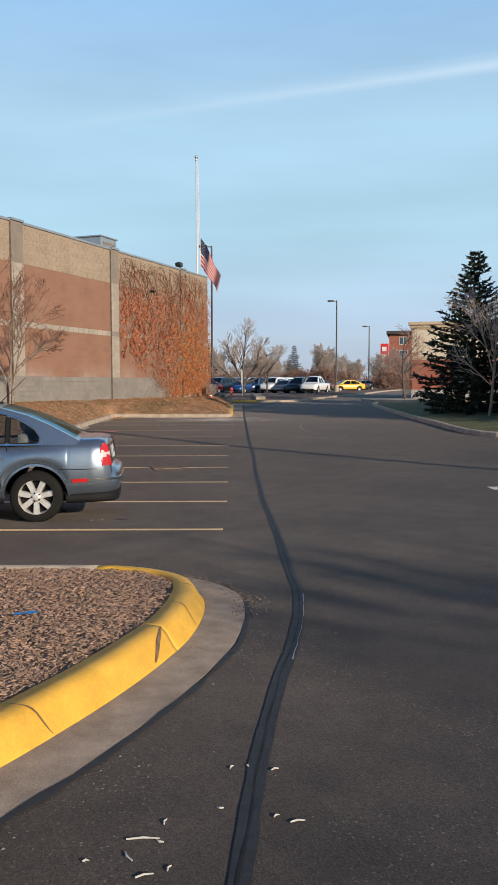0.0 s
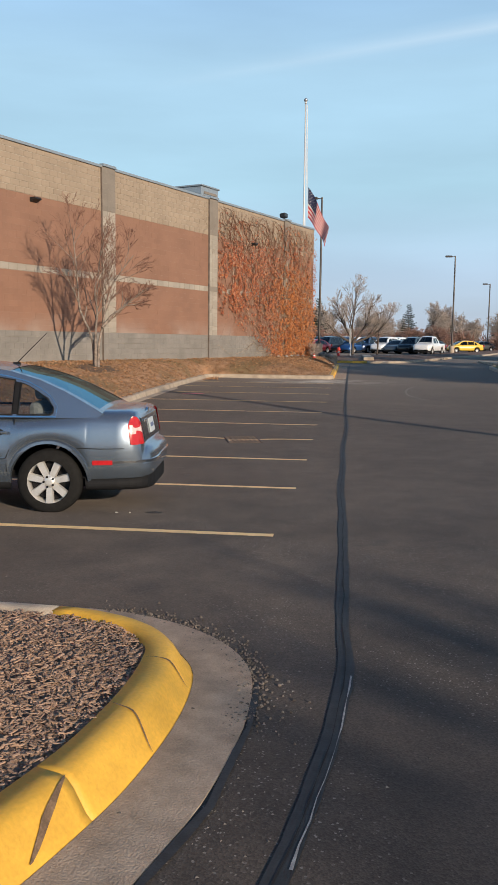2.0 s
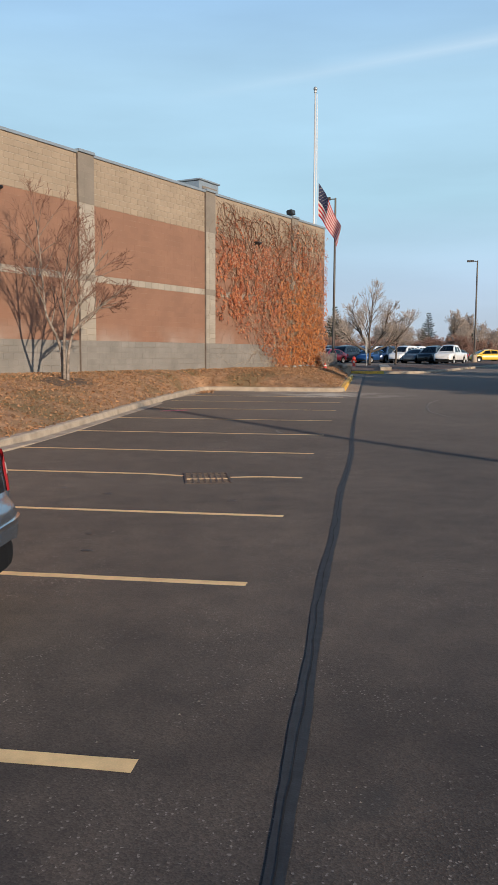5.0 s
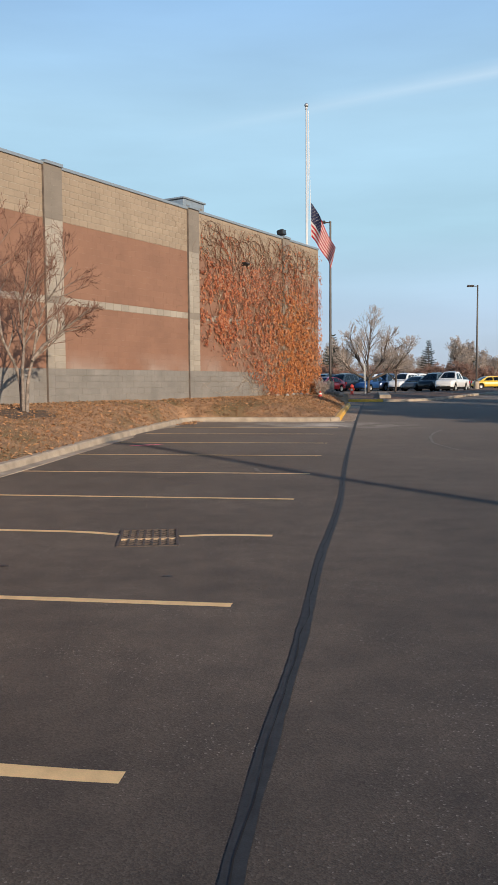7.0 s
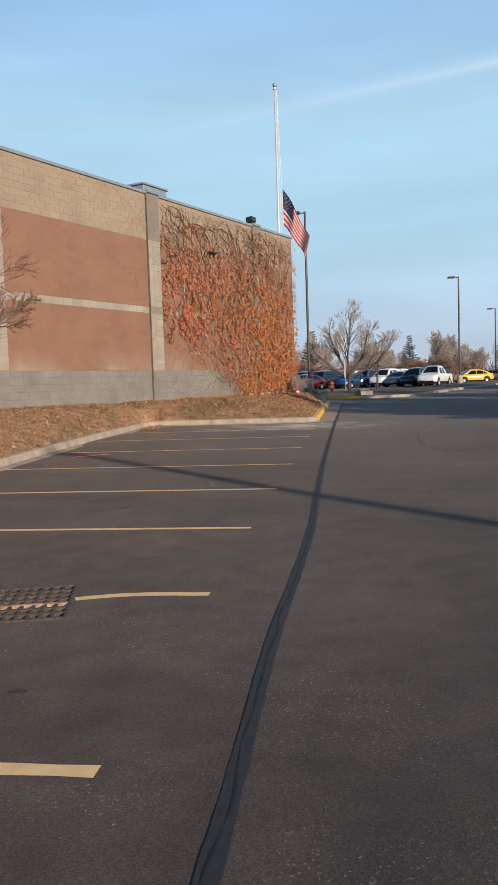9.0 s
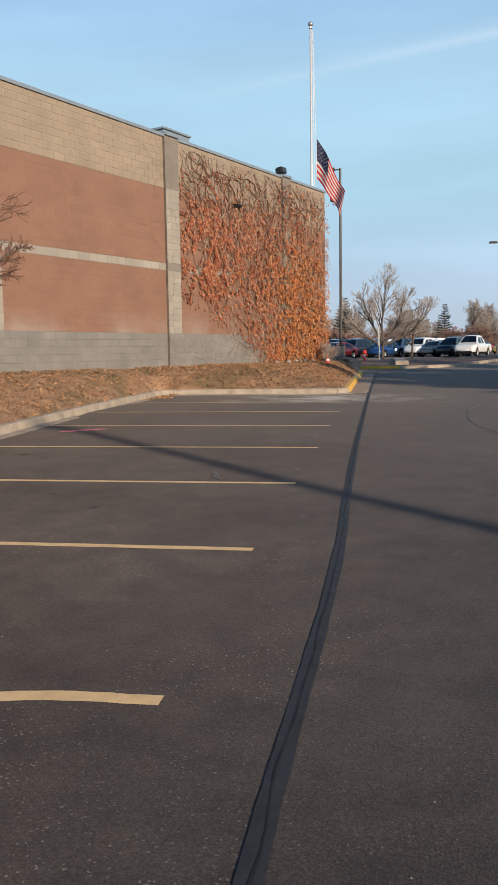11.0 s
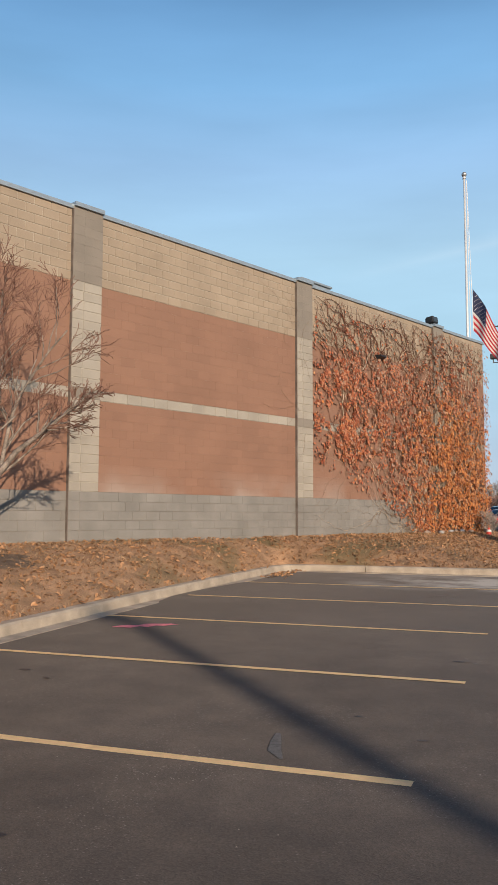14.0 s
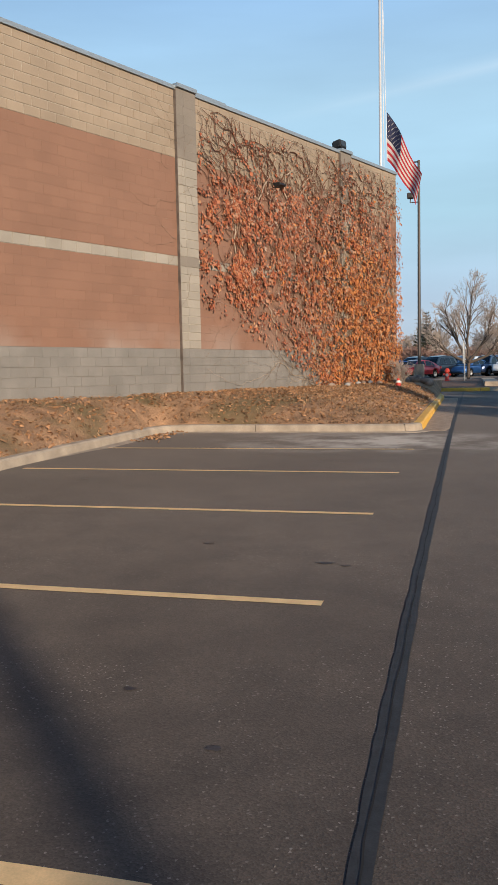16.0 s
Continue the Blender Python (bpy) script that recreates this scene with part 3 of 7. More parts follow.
for i, (x0, y0) in enumerate(LINES):
    xs = np.arange(x0, -5.41, -0.18)
    if i == 3:
        right = [(x, y0 - 0.14 * max(0.0, (-0.35 - x) / 0.6) ** 2) for x in np.linspace(x0, -0.965, 13)]
        strip("parking_line", right, 0.1, 0.004, LINE, "faded yellow painted stall line ending at a drain", "line", 0.004, i)
        strip("parking_line", [(x, y0 - 0.12 * max(0.0, (x + 2.3) / 0.64) ** 2) for x in np.linspace(-1.63, -5.4, 24)], 0.1, 0.004, LINE, "faded yellow painted stall line", "line", 0.004, i + 40)
    else:
        strip("parking_line", [(x, y0) for x in xs], 0.1, 0.004, LINE, "faded yellow painted stall line", "line", 0.004, i)

SEAL = smooth_path([(0.10, -8.6), (0.22, -7.2), (0.34, -5.9), (0.46, -5.0), (0.58, -4.3), (0.67, -3.6), (0.715, -2.9), (0.69, -2.3), (0.68, -1.2), (0.665, 0), (0.635, 1.6),
                    (0.60, 2.8), (0.605, 4.8), (0.57, 7.2), (0.60, 9.4), (0.60, 11.2), (0.55, 13.4), (0.51, 17), (0.49, 22), (0.46, 28), (0.47, 38), (0.5, 50)], 0.12)
strip("crack_seal", SEAL, [0.080 + 0.018 * noise.noise(Vector((y * 1.1, 0, 0))) + 0.004 * noise.noise(Vector((y * 5, 4, 0))) for _, y in SEAL], 0.004, TAR,
      "wavy dark tar band sealing a crack in the asphalt", "crack seal", 0.003, 9)
CRACK = material("open_crack", (0.012, 0.011, 0.011), 0.9, var=0.3, bump=0)
strip("crack", [(x + 0.022 * noise.noise(Vector((y * 2, 9, 0))), y) for x, y in SEAL if y < 26], 0.006, 0.0065, CRACK, "thin open crack along the tar band", "crack", 0.003, 19)
PALEDUST = material("pale_grit", (0.30, 0.29, 0.28), 0.9, var=0.3, scale=30, bump=0.4)
strip("grit_line", [(x + 0.03 + 0.012 * noise.noise(Vector((y * 4, 2, 0))), y) for x, y in SEAL if -4.6 < y < -3.0], 0.006, 0.0068, PALEDUST, "thin pale grit in the crack of the tar band", "grit", 0.004, 23)
PINK = material("marking_paint", (0.72, 0.20, 0.24), 0.8, var=0.3, scale=18, fine=120, bump=0.2)
strip("paint_mark", [(-4.62 + 0.09 * i, 18.3 + 0.06 * i + 0.03 * (i % 2)) for i in range(9)], [0.05, 0.14, 0.22, 0.16, 0.26, 0.20, 0.24, 0.12, 0.05], 0.0045, PINK,
     "faded pink spray-paint utility mark on the asphalt", "paint mark", 0.04, 5)


WORNPAINT = material("worn_line_paint", (0.46, 0.32, 0.19), 0.85, var=0.35, scale=25, fine=120, bump=0.4, depth=0.002, tint=(0.13, 0.10, 0.08))
# the pit's shade is put into a near-black colour, so the holes look deep
PITDARK = material("dark_pit_concrete", (0.03, 0.028, 0.025), 0.8, var=0.3, scale=6)


def build_drain():
    # the frame sits askew to the stalls; asphalt is patched round it
    w, d2 = 0.31, 0.47
    m = pose(-1.265, 7.96, 0, 0, 0, 14)
    d = empty("storm_drain", m, "rusty cast-iron storm drain grate set in the asphalt", "drain grate")
    bm = bmesh.new()
    for a in ((-w, -d2, 0.03 - w, d2), (w - 0.03, -d2, w, d2), (0.03 - w, -d2, w - 0.03, 0.035 - d2), (0.03 - w, d2 - 0.035, w - 0.03, d2)):
        add_box(bm, a[0], a[1], -0.06, a[2], a[3], 0.014, 0.004)
    part("rim", bm, DARKIRON, d)
    nx, ny = 7, 7
    for i in range(1, nx):
        x = 0.03 - w + (2 * w - 0.06) * i / nx
        part("bar", box(x - 0.011, 0.035 - d2, -0.03, x + 0.011, d2 - 0.035, 0.010, 0.003), DARKIRON, d)
    for j in range(1, ny):
        y = 0.035 - d2 + (2 * d2 - 0.07) * j / ny
        paint = j == 3
        part("cross_bar", box(0.03 - w, y - 0.019, -0.025, w - 0.03, y + 0.019, 0.0125, 0.003), WORNPAINT if paint else DARKIRON, d, "cross bar with worn yellow line paint" if paint else "")
    v = [(x, y, z) for z in (-0.7, -0.06) for x, y in ((-w, -d2), (w, -d2), (w, d2), (-w, d2))]
    mesh_part("pit", v, [(0, 1, 2, 3), (0, 4, 5, 1), (1, 5, 6, 2), (2, 6, 7, 3), (3, 7, 4, 0)], PITDARK, d, "dark concrete pit under the grate")
    inner = [m @ Vector(p) for p in ((-w, -d2, 0), (w, -d2, 0), (w, d2, 0), (-w, d2, 0))]
    x0, y0, x1, y1 = GRATE
    ring = [(x0, y0), (x1, y0), (x1, 8.0), (x1, y1), (x0, y1), (x0, 8.0)]
    v = [(x, y, gz(x, y)) for x, y in ring] + [(p.x, p.y, gz(p.x, p.y)) for p in inner]
    patch = mesh_part("ground_patch", v, [(0, 1, 7, 6), (1, 2, 7), (2, 3, 8, 7), (3, 4, 9, 8), (4, 5, 9), (5, 0, 6, 9)], ASPHALT)
    tagged(patch, "worn asphalt patched round the drain grate", "ground", kind="structure")


build_drain()

# ---- kerbed island in the foreground ----
ISLE = smooth_path([(-9.0, -2.52), (-5, -2.50), (-2.4, -2.49), (-1.0, -2.50), (-0.53, -2.59), (-0.22, -2.79), (-0.04, -3.06), (0.015, -3.36), (0.012, -3.75), (-0.045, -4.2), (-0.135, -4.55), (-0.25, -4.9),
                    (-0.375, -5.23), (-0.525, -5.57), (-0.705, -5.94), (-1.12, -6.7), (-1.67, -7.6), (-2.6, -8.9), (-3.8, -10.2), (-6, -11.5), (-9, -11.8)], 0.08)
cut = next(i for i, p in enumerate(ISLE) if p[0] > -0.95)


def isle_kerb(path, mat, label):
    # walked with the bed on the right hand, so the profile is mirrored
    return kerb_run("kerb_island", path, [(-o, z) for o, z in ROLLED], mat, label, 2.4, 0.004, True)


isle_kerb(ISLE[:cut + 1], CONCRETE, "weathered concrete kerb of the mulched island")
isle_kerb(ISLE[cut:], YELLOW, "thick yellow painted kerb of the mulched island")
ap = sweep("gutter_island", ISLE[cut - 2:], [(-o, z) for o, z in APRON], GUTTER, smooth=False)
tagged(ap, "stained concrete gutter apron round the yellow kerb", "gutter", kind="structure")


def offset(path, off):
    out = []
    for i, a in enumerate(path):
        d = (Vector(path[min(i + 1, len(path) - 1)]) - Vector(path[max(0, i - 1)])).normalized()
        out.append((a[0] + d.y * off, a[1] - d.x * off))
    return out


joint = [q for q in offset(ISLE[cut + 6::2], -0.305) if q[1] < -3.0]
strip("gutter_crack", [(x + 0.012 * noise.noise(Vector((x * 6, y * 6, 0))), y + 0.012 * noise.noise(Vector((x * 6, y * 6, 7)))) for x, y in joint],
      [0.036 + 0.016 * noise.noise(Vector((x * 3, y * 3, 1))) for x, y in joint], 0.007, TAR, "dark ragged tar joint between gutter and asphalt", "crack seal", 0.011, 31)


CRUMB = material("crumbled_concrete", (0.12, 0.10, 0.084), 0.95, var=0.35, scale=40, piece=0.5, bump=0.3)


def build_crumbs():
    """Crumbled concrete and stone chips where the gutter breaks up round the nose."""
    rnd = random.Random(52)
    edge = [q for q in offset(ISLE[cut - 6:], -0.29) if -3.6 < q[1] and q[0] > -0.75]
    foot = [q for q in offset(ISLE[cut - 4:], -0.02) if -4.4 < q[1] and q[0] > -0.6]
    v, f = [], []
    for k in range(900):
        if k % 5:
            q, spread = rnd.choice(edge), 0.045 if k % 3 else 0.11
        else:
            q, spread = rnd.choice(foot), 0.03
        x, y = q[0] + rnd.gauss(0, spread), q[1] + rnd.gauss(0, spread)
        r = rnd.uniform(0.0025, 0.0065) * (1.6 if rnd.random() < 0.12 else 1.0)
        z = gz(x, y) + 0.006
        o = len(v)
        for a in range(5):
            t = 1.257 * a + rnd.uniform(-0.4, 0.4)
            v.append((x + r * 1.3 * math.cos(t), y + r * math.sin(t), z - 0.004))
        top = r * rnd.uniform(0.4, 0.9)
        v.extend([(x + (q[0] - x) * 0.62, y + (q[1] - y) * 0.62, z + top + rnd.uniform(-0.2, 0.2) * r) for q in v[o:o + 5]])
        f += [(o + a, o + (a + 1) % 5, o + 5 + (a + 1) % 5, o + 5 + a) for a in range(5)] + [tuple(range(o + 5, o + 10))]
    tagged(mesh_part("crumbled_gravel", v, f, CRUMB), "crumbled concrete and gravel along the gutter edge", "gravel", kind="stuff")


build_crumbs()


def build_bed():
    """Mulch surface inside the island, slightly domed."""
    inner = offset(ISLE, 0.21)
    ring = [Vector((x, y, gz(x, y) + 0.12)) for x, y in inner]
    bm = bmesh.new()
    cx, cy = -6.5, -6.8
    rings = [[bm.verts.new(((p.x - cx) * k + cx, (p.y - cy) * k + cy, p.z + 0.16 * (1 - k) ** 0.7 + (0.02 * noise.noise(Vector((p.x * k * 3, p.y * k * 3, k * 9))) if k < 1 else 0))) for p in ring]
             for k in (1.0, 0.96, 0.9, 0.82, 0.72, 0.6, 0.45, 0.25, 0.05)]
    for a, b in zip(rings, rings[1:]):
        for i in range(len(a) - 1):
            bm.faces.new((a[i], a[i + 1], b[i + 1], b[i]))
    bmesh.ops.recalc_face_normals(bm, faces=bm.faces)
    ob = part("mulch_bed", bm, MULCH, smooth=True)
    tagged(ob, "bed of weathered brown wood-chip mulch", "mulch bed", kind="structure")


build_bed()


RUSTDIRT = material("chipped_concrete", (0.16, 0.10, 0.06), 0.9, var=0.4, scale=20, fine=120, bump=0.5)


def kerb_mark(name, y0, y1, f0, f1, width, mat, label):
    """A chip or crack in the island kerb, running obliquely up its face."""
    face = [(0.0, 0.012), (-0.025, 0.037), (-0.075, 0.117), (-0.10, 0.144), (-0.13, 0.154), (-0.225, 0.157)]
    v, f = [], []
    for i in range(9):
        t = i / 8
        y = y0 + (y1 - y0) * t
        k = min(range(len(ISLE)), key=lambda q: abs(ISLE[q][1] - y) + (9 if ISLE[q][0] < -1.4 else 0))
        a, b = Vector(ISLE[k - 1]), Vector(ISLE[k + 1])
        d = (b - a).normalized()
        s = f0 + (f1 - f0) * t
        o = float(np.interp(s, [0, 0.15, 0.4, 0.55, 0.7, 1], [q[0] for q in face]))
        z = float(np.interp(s, [0, 0.15, 0.4, 0.55, 0.7, 1], [q[1] for q in face]))
        w = width * (0.25 + math.sin(math.pi * t)) * (1 + 0.4 * noise.noise(Vector((t * 9, y, 0))))
        c = Vector((ISLE[k][0] + (y - ISLE[k][1]) * d.x / d.y + d.y * -o, y - d.x * -o, 0))
        out = Vector((-d.y, d.x, 0.6)).normalized() * 0.004
        for e in (-1, 1):
            q = c + Vector((d.x, d.y, 0)) * e * w / 2 + out
            v.append((q.x, q.y, gz(c.x, y) + z + out.z))
        if i:
            f.append((2 * i - 2, 2 * i - 1, 2 * i + 1, 2 * i))
    tagged(mesh_part(name, v, f, mat), label, "kerb damage", kind="structure")


kerb_mark("kerb_chip", -4.70, -4.42, 0.12, 0.62, 0.05, RUSTDIRT, "dark chip knocked out of the yellow kerb")
kerb_mark("kerb_crack", -3.95, -3.85, 0.05, 0.98, 0.009, RUSTDIRT, "hairline crack across the yellow kerb")
kerb_mark("kerb_crack", -5.62, -5.70, 0.05, 0.98, 0.008, RUSTDIRT, "hairline crack across the yellow kerb")
kerb_mark("kerb_crack", -3.35, -3.30, 0.1, 0.98, 0.010, RUSTDIRT, "hairline crack across the yellow kerb")


def inside(x, y, poly):
    hit = False
    for i in range(len(poly)):
        (ax, ay), (bx, by) = poly[i - 1], poly[i]
        if (ay > y) != (by > y) and x < (bx - ax) * (y - ay) / (by - ay) + ax:
            hit = not hit
    return hit


CHIP = material("wood_chip", (0.32, 0.205, 0.14), 0.9, var=0.3, scale=20, piece=0.32, bump=0.4)


def build_chips():
    rnd = random.Random(4)
    poly = offset(ISLE, 0.225)
    v, f = [], []
    while len(v) < 8 * 36000:
        x, y = rnd.uniform(-3.4, 0), rnd.uniform(-8, -2.6)
        if rnd.random() > 1.1 / (1 + 0.25 * (abs(x) + 0.0)) or not inside(x, y, poly):
            continue
        d = min((Vector((x, y)) - Vector(q)).length for q in poly[cut - 24:cut + 68:4])
        z = gz(x, y) + 0.12 + 0.045 * min(1.0, d / 0.5) + rnd.uniform(0, 0.02)
        L, w, h = rnd.uniform(0.006, 0.020), rnd.uniform(0.0025, 0.0065), rnd.uniform(0.002, 0.005)
        m = Matrix.Translation((x, y, z)) @ Euler((rnd.gauss(0, 0.22), rnd.gauss(0, 0.22), rnd.uniform(0, 6.3))).to_matrix().to_4x4()
        o = len(v)
        v.extend(m @ Vector(c) for c in ((-L, -w, 0), (L, -w * .6, 0), (L * .9, w, 0), (-L, w * .8, 0), (-L * .9, -w * .8, h), (L * .8, -w * .5, h), (L * .8, w * .7, h), (-L * .9, w * .6, h)))
        f.extend(tuple(i + o for i in q) for q in ((4, 5, 6, 7), (0, 1, 5, 4), (1, 2, 6, 5), (2, 3, 7, 6), (3, 0, 4, 7)))
    ob = mesh_part("wood_chips", v, f, CHIP)
    tagged(ob, "loose weathered wood chips covering the island", "mulch", kind="stuff")


build_chips()

LEAF = material("fallen_leaf", (0.31, 0.168, 0.085), 0.85, var=0.35, scale=9, piece=0.4, bump=0)


def scatter_leaves(name, n, seed, pick, size, mat, label, category):
    """Curled fallen leaves: two folded faces each."""
    rnd = random.Random(seed)
    v, f = [], []
    while len(v) < 6 * n:
        q = pick(rnd)
        if q is None:
            continue
        L = rnd.uniform(*size)
        m = Matrix.Translation(q) @ Euler((rnd.gauss(0, 0.5), rnd.gauss(0, 0.5), rnd.uniform(0, 6.3))).to_matrix().to_4x4()
        o = len(v)
        c = rnd.uniform(0.1, 0.5) * L
        v.extend(m @ Vector(p) for p in ((-L, 0, 0), (-L * .2, L * .55, c), (L * .6, L * .4, c), (L, 0, 0), (L * .5, -L * .45, c), (-L * .3, -L * .5, c)))
        f.extend(((o, o + 3, o + 2, o + 1), (o, o + 5, o + 4, o + 3)))
    ob = mesh_part(name, v, f, mat)
    tagged(ob, label, category, kind="stuff")


def pick_lawn(rnd):
    if rnd.random() < 0.62:
        x, y = rnd.uniform(-13, -5.6), rnd.uniform(8, 31)
    else:
        x, y = rnd.uniform(-6.5, -0.35), rnd.uniform(28.2, 40.5)
    if (x > -5.62 and y < 28.2) or x < wall_x(y) + 0.1:
        return None
    return (x, y, lawn_z(x, y) + rnd.uniform(0.005, 0.03))


scatter_leaves("fallen_leaves", 12000, 7, pick_lawn, (0.02, 0.055), LEAF, "brown and orange fallen leaves on the lawn", "leaves")


def pick_gutter(rnd):
    if rnd.random() < 0.6:
        y = 26.9 + rnd.gauss(0, 0.5)
        x = -5.35 + abs(rnd.gauss(0, 0.25))
    else:
        y = rnd.uniform(10, 27)
        x = -5.6 + rnd.gauss(0, 0.06)
    return (x, y, gz(x, y) + (0.17 if x < -5.46 else 0.012))


scatter_leaves("gutter_leaves", 170, 8, pick_gutter, (0.03, 0.06), LEAF, "dry leaves caught along the kerb", "leaves")
BLADE = material("dry_grass_blade", (0.33, 0.215, 0.12), 0.9, var=0.3, scale=3, piece=0.4, bump=0)


def build_grass():
    rnd = random.Random(12)
    v, f = [], []
    while len(v) < 3 * 26000:
        q = pick_lawn(rnd)
        if q is None:
            continue
        if q[0] > -6 and noise.noise(Vector((q[0] * 0.6, q[1] * 0.6, 1))) < -0.25:
            continue
        h, a = rnd.uniform(0.012, 0.05), rnd.uniform(0, 6.3)
        w = rnd.uniform(0.003, 0.007)
        o = len(v)
        x, y, z = q
        lean = rnd.gauss(0, 0.05)
        v.extend(((x - w * math.cos(a), y - w * math.sin(a), z - 0.02), (x + w * math.cos(a), y + w * math.sin(a), z - 0.02), (x + lean, y + rnd.gauss(0, 0.05), z + h)))
        f.append((o, o + 1, o + 2))
    tagged(mesh_part("dry_grass", v, f, BLADE), "short dry winter grass on the bank", "grass", kind="stuff")


build_grass()


# ---- cars ----
def car_paint(name, base, metal=0.55, rough=0.28):
    m = material(name, base, rough, metal=metal, var=0.06, scale=2.0, fine=400, bump=0)
    bs = m.node_tree.nodes["Principled BSDF"]
    bs.inputs["Coat Weight"].default_value, bs.inputs["Coat Roughness"].default_value = 0.7, 0.06
    return m


def glass_material(name, tint, ior=1.6, gloss_tint=(0.8, 0.8, 0.8)):
    m = bpy.data.materials.new(name)
    m.use_nodes = True
    nt = m.node_tree
    nt.nodes.clear()
    n, ln = nt.nodes.new, nt.links.new
    out, gl, tr, mx, fr = n("ShaderNodeOutputMaterial"), n("ShaderNodeBsdfGlossy"), n("ShaderNodeBsdfTransparent"), n("ShaderNodeMixShader"), n("ShaderNodeFresnel")
    gl.inputs["Roughness"].default_value = 0.03
    gl.inputs["Color"].default_value = (*gloss_tint, 1)
    tr.inputs["Color"].default_value = (*tint, 1)
    fr.inputs["IOR"].default_value = ior
    ln(fr.outputs[0], mx.inputs[0])
    ln(tr.outputs[0], mx.inputs[1])
    ln(gl.outputs[0], mx.inputs[2])
    ln(mx.outputs[0], out.inputs["Surface"])
    return m


SILVER = car_paint("silver_blue_paint", (0.205, 0.25, 0.31), 0.78, 0.27)
RUBBER = material("tyre_rubber", (0.012, 0.0115, 0.011), 0.85, var=0.25, scale=20, bump=0.2, spec=0.2)
PLASTIC = material("black_plastic", (0.008, 0.008, 0.009), 0.75, var=0.2, scale=20, bump=0.1, spec=0.25)
CHROME = material("chrome", (0.75, 0.76, 0.77), 0.12, metal=1.0, var=0.04, bump=0)
ALLOY = material("alloy_wheel", (0.74, 0.72, 0.69), 0.38, metal=0.6, var=0.08, scale=12, bump=0)
TAILRED = material("tail_lamp_red", (0.45, 0.018, 0.022), 0.15, var=0.1, scale=30, bump=0)
TAILCLEAR = material("tail_lamp_clear", (0.62, 0.46, 0.44), 0.15, var=0.1, scale=30, bump=0)
PLATE = material("licence_plate", (0.52, 0.56, 0.58), 0.5, var=0.06, scale=30, bump=0)
PLATEINK = material("plate_ink", (0.08, 0.12, 0.25), 0.6, var=0.1, bump=0)
# body paint darkened: shade and ground reflection of the boot lid are painted in
BOOTSHADE = car_paint("shaded_boot_paint", (0.025, 0.035, 0.05), 0.8, 0.2)
SEATCLOTH = material("seat_cloth", (0.12, 0.12, 0.125), 0.9, var=0.2, scale=30, bump=0.2)
SEATPALE = material("seat_pale", (0.33, 0.32, 0.31), 0.9, var=0.2, scale=30, bump=0.2)
SIDEGLASS = glass_material("car_glass", (0.62, 0.66, 0.66))
# the reflected blue sky is put into this glass's tint and gloss colour
REARGLASS = glass_material("car_rear_glass", (0.08, 0.17, 0.25), 5.0, (0.45, 0.78, 1.0))
DARKGLASS = glass_material("tinted_car_glass", (0.12, 0.13, 0.14))

SIDE_F = (0.0, 0.10, 0.22, 0.36, 0.5, 0.64, 0.78, 0.90, 1.0)
SIDE_G = (0.935, 0.975, 0.993, 1.0, 1.0, 0.992, 0.975, 0.95, 0.915)

SEDAN = dict(
    length=4.6, wheels=(1.0, 3.70), r=0.318, arch=0.375,
    half=((0.0, 0.40), (0.015, 0.54), (0.04, 0.63), (0.08, 0.69), (0.13, 0.735), (0.20, 0.775), (0.32, 0.815), (0.6, 0.858), (1.2, 0.878), (3.3, 0.875), (4.0, 0.85), (4.3, 0.80), (4.5, 0.68), (4.6, 0.5)),
    deck=((0.0, 0.585), (0.03, 0.625), (0.085, 0.65), (0.105, 0.66), (0.115, 0.76), (0.15, 0.92), (0.18, 0.985), (0.26, 1.005), (0.55, 1.005), (0.9, 0.985), (1.3, 0.955), (3.4, 0.93), (3.75, 0.93), (4.2, 0.84), (4.45, 0.70), (4.6, 0.55)),
    sill=((0.0, 0.41), (0.03, 0.375), (0.12, 0.355), (0.55, 0.345), (1.5, 0.29), (3.4, 0.28), (4.5, 0.30), (4.6, 0.36)),
    top=((0.48, 0.985), (0.64, 1.075), (0.86, 1.19), (1.12, 1.30), (1.42, 1.385), (1.75, 1.43), (2.25, 1.45), (2.65, 1.43), (2.95, 1.37), (3.3, 1.20), (3.8, 0.945)),
    rear=(0.53, 1.42), wind=(2.9, 3.7), belt=0.94,
    windows=(((1.00, 0.975), (1.30, 0.972), (1.30, 1.268), (1.22, 1.24), (1.12, 1.185), (1.03, 1.115), (0.965, 1.045), (0.97, 0.995)),
             ((1.365, 0.972), (2.18, 0.968), (2.16, 1.352), (1.95, 1.352), (1.65, 1.336), (1.365, 1.29)),
             ((2.25, 0.968), (3.34, 0.962), (3.14, 1.12), (2.9, 1.27), (2.72, 1.328), (2.55, 1.346), (2.24, 1.353))))
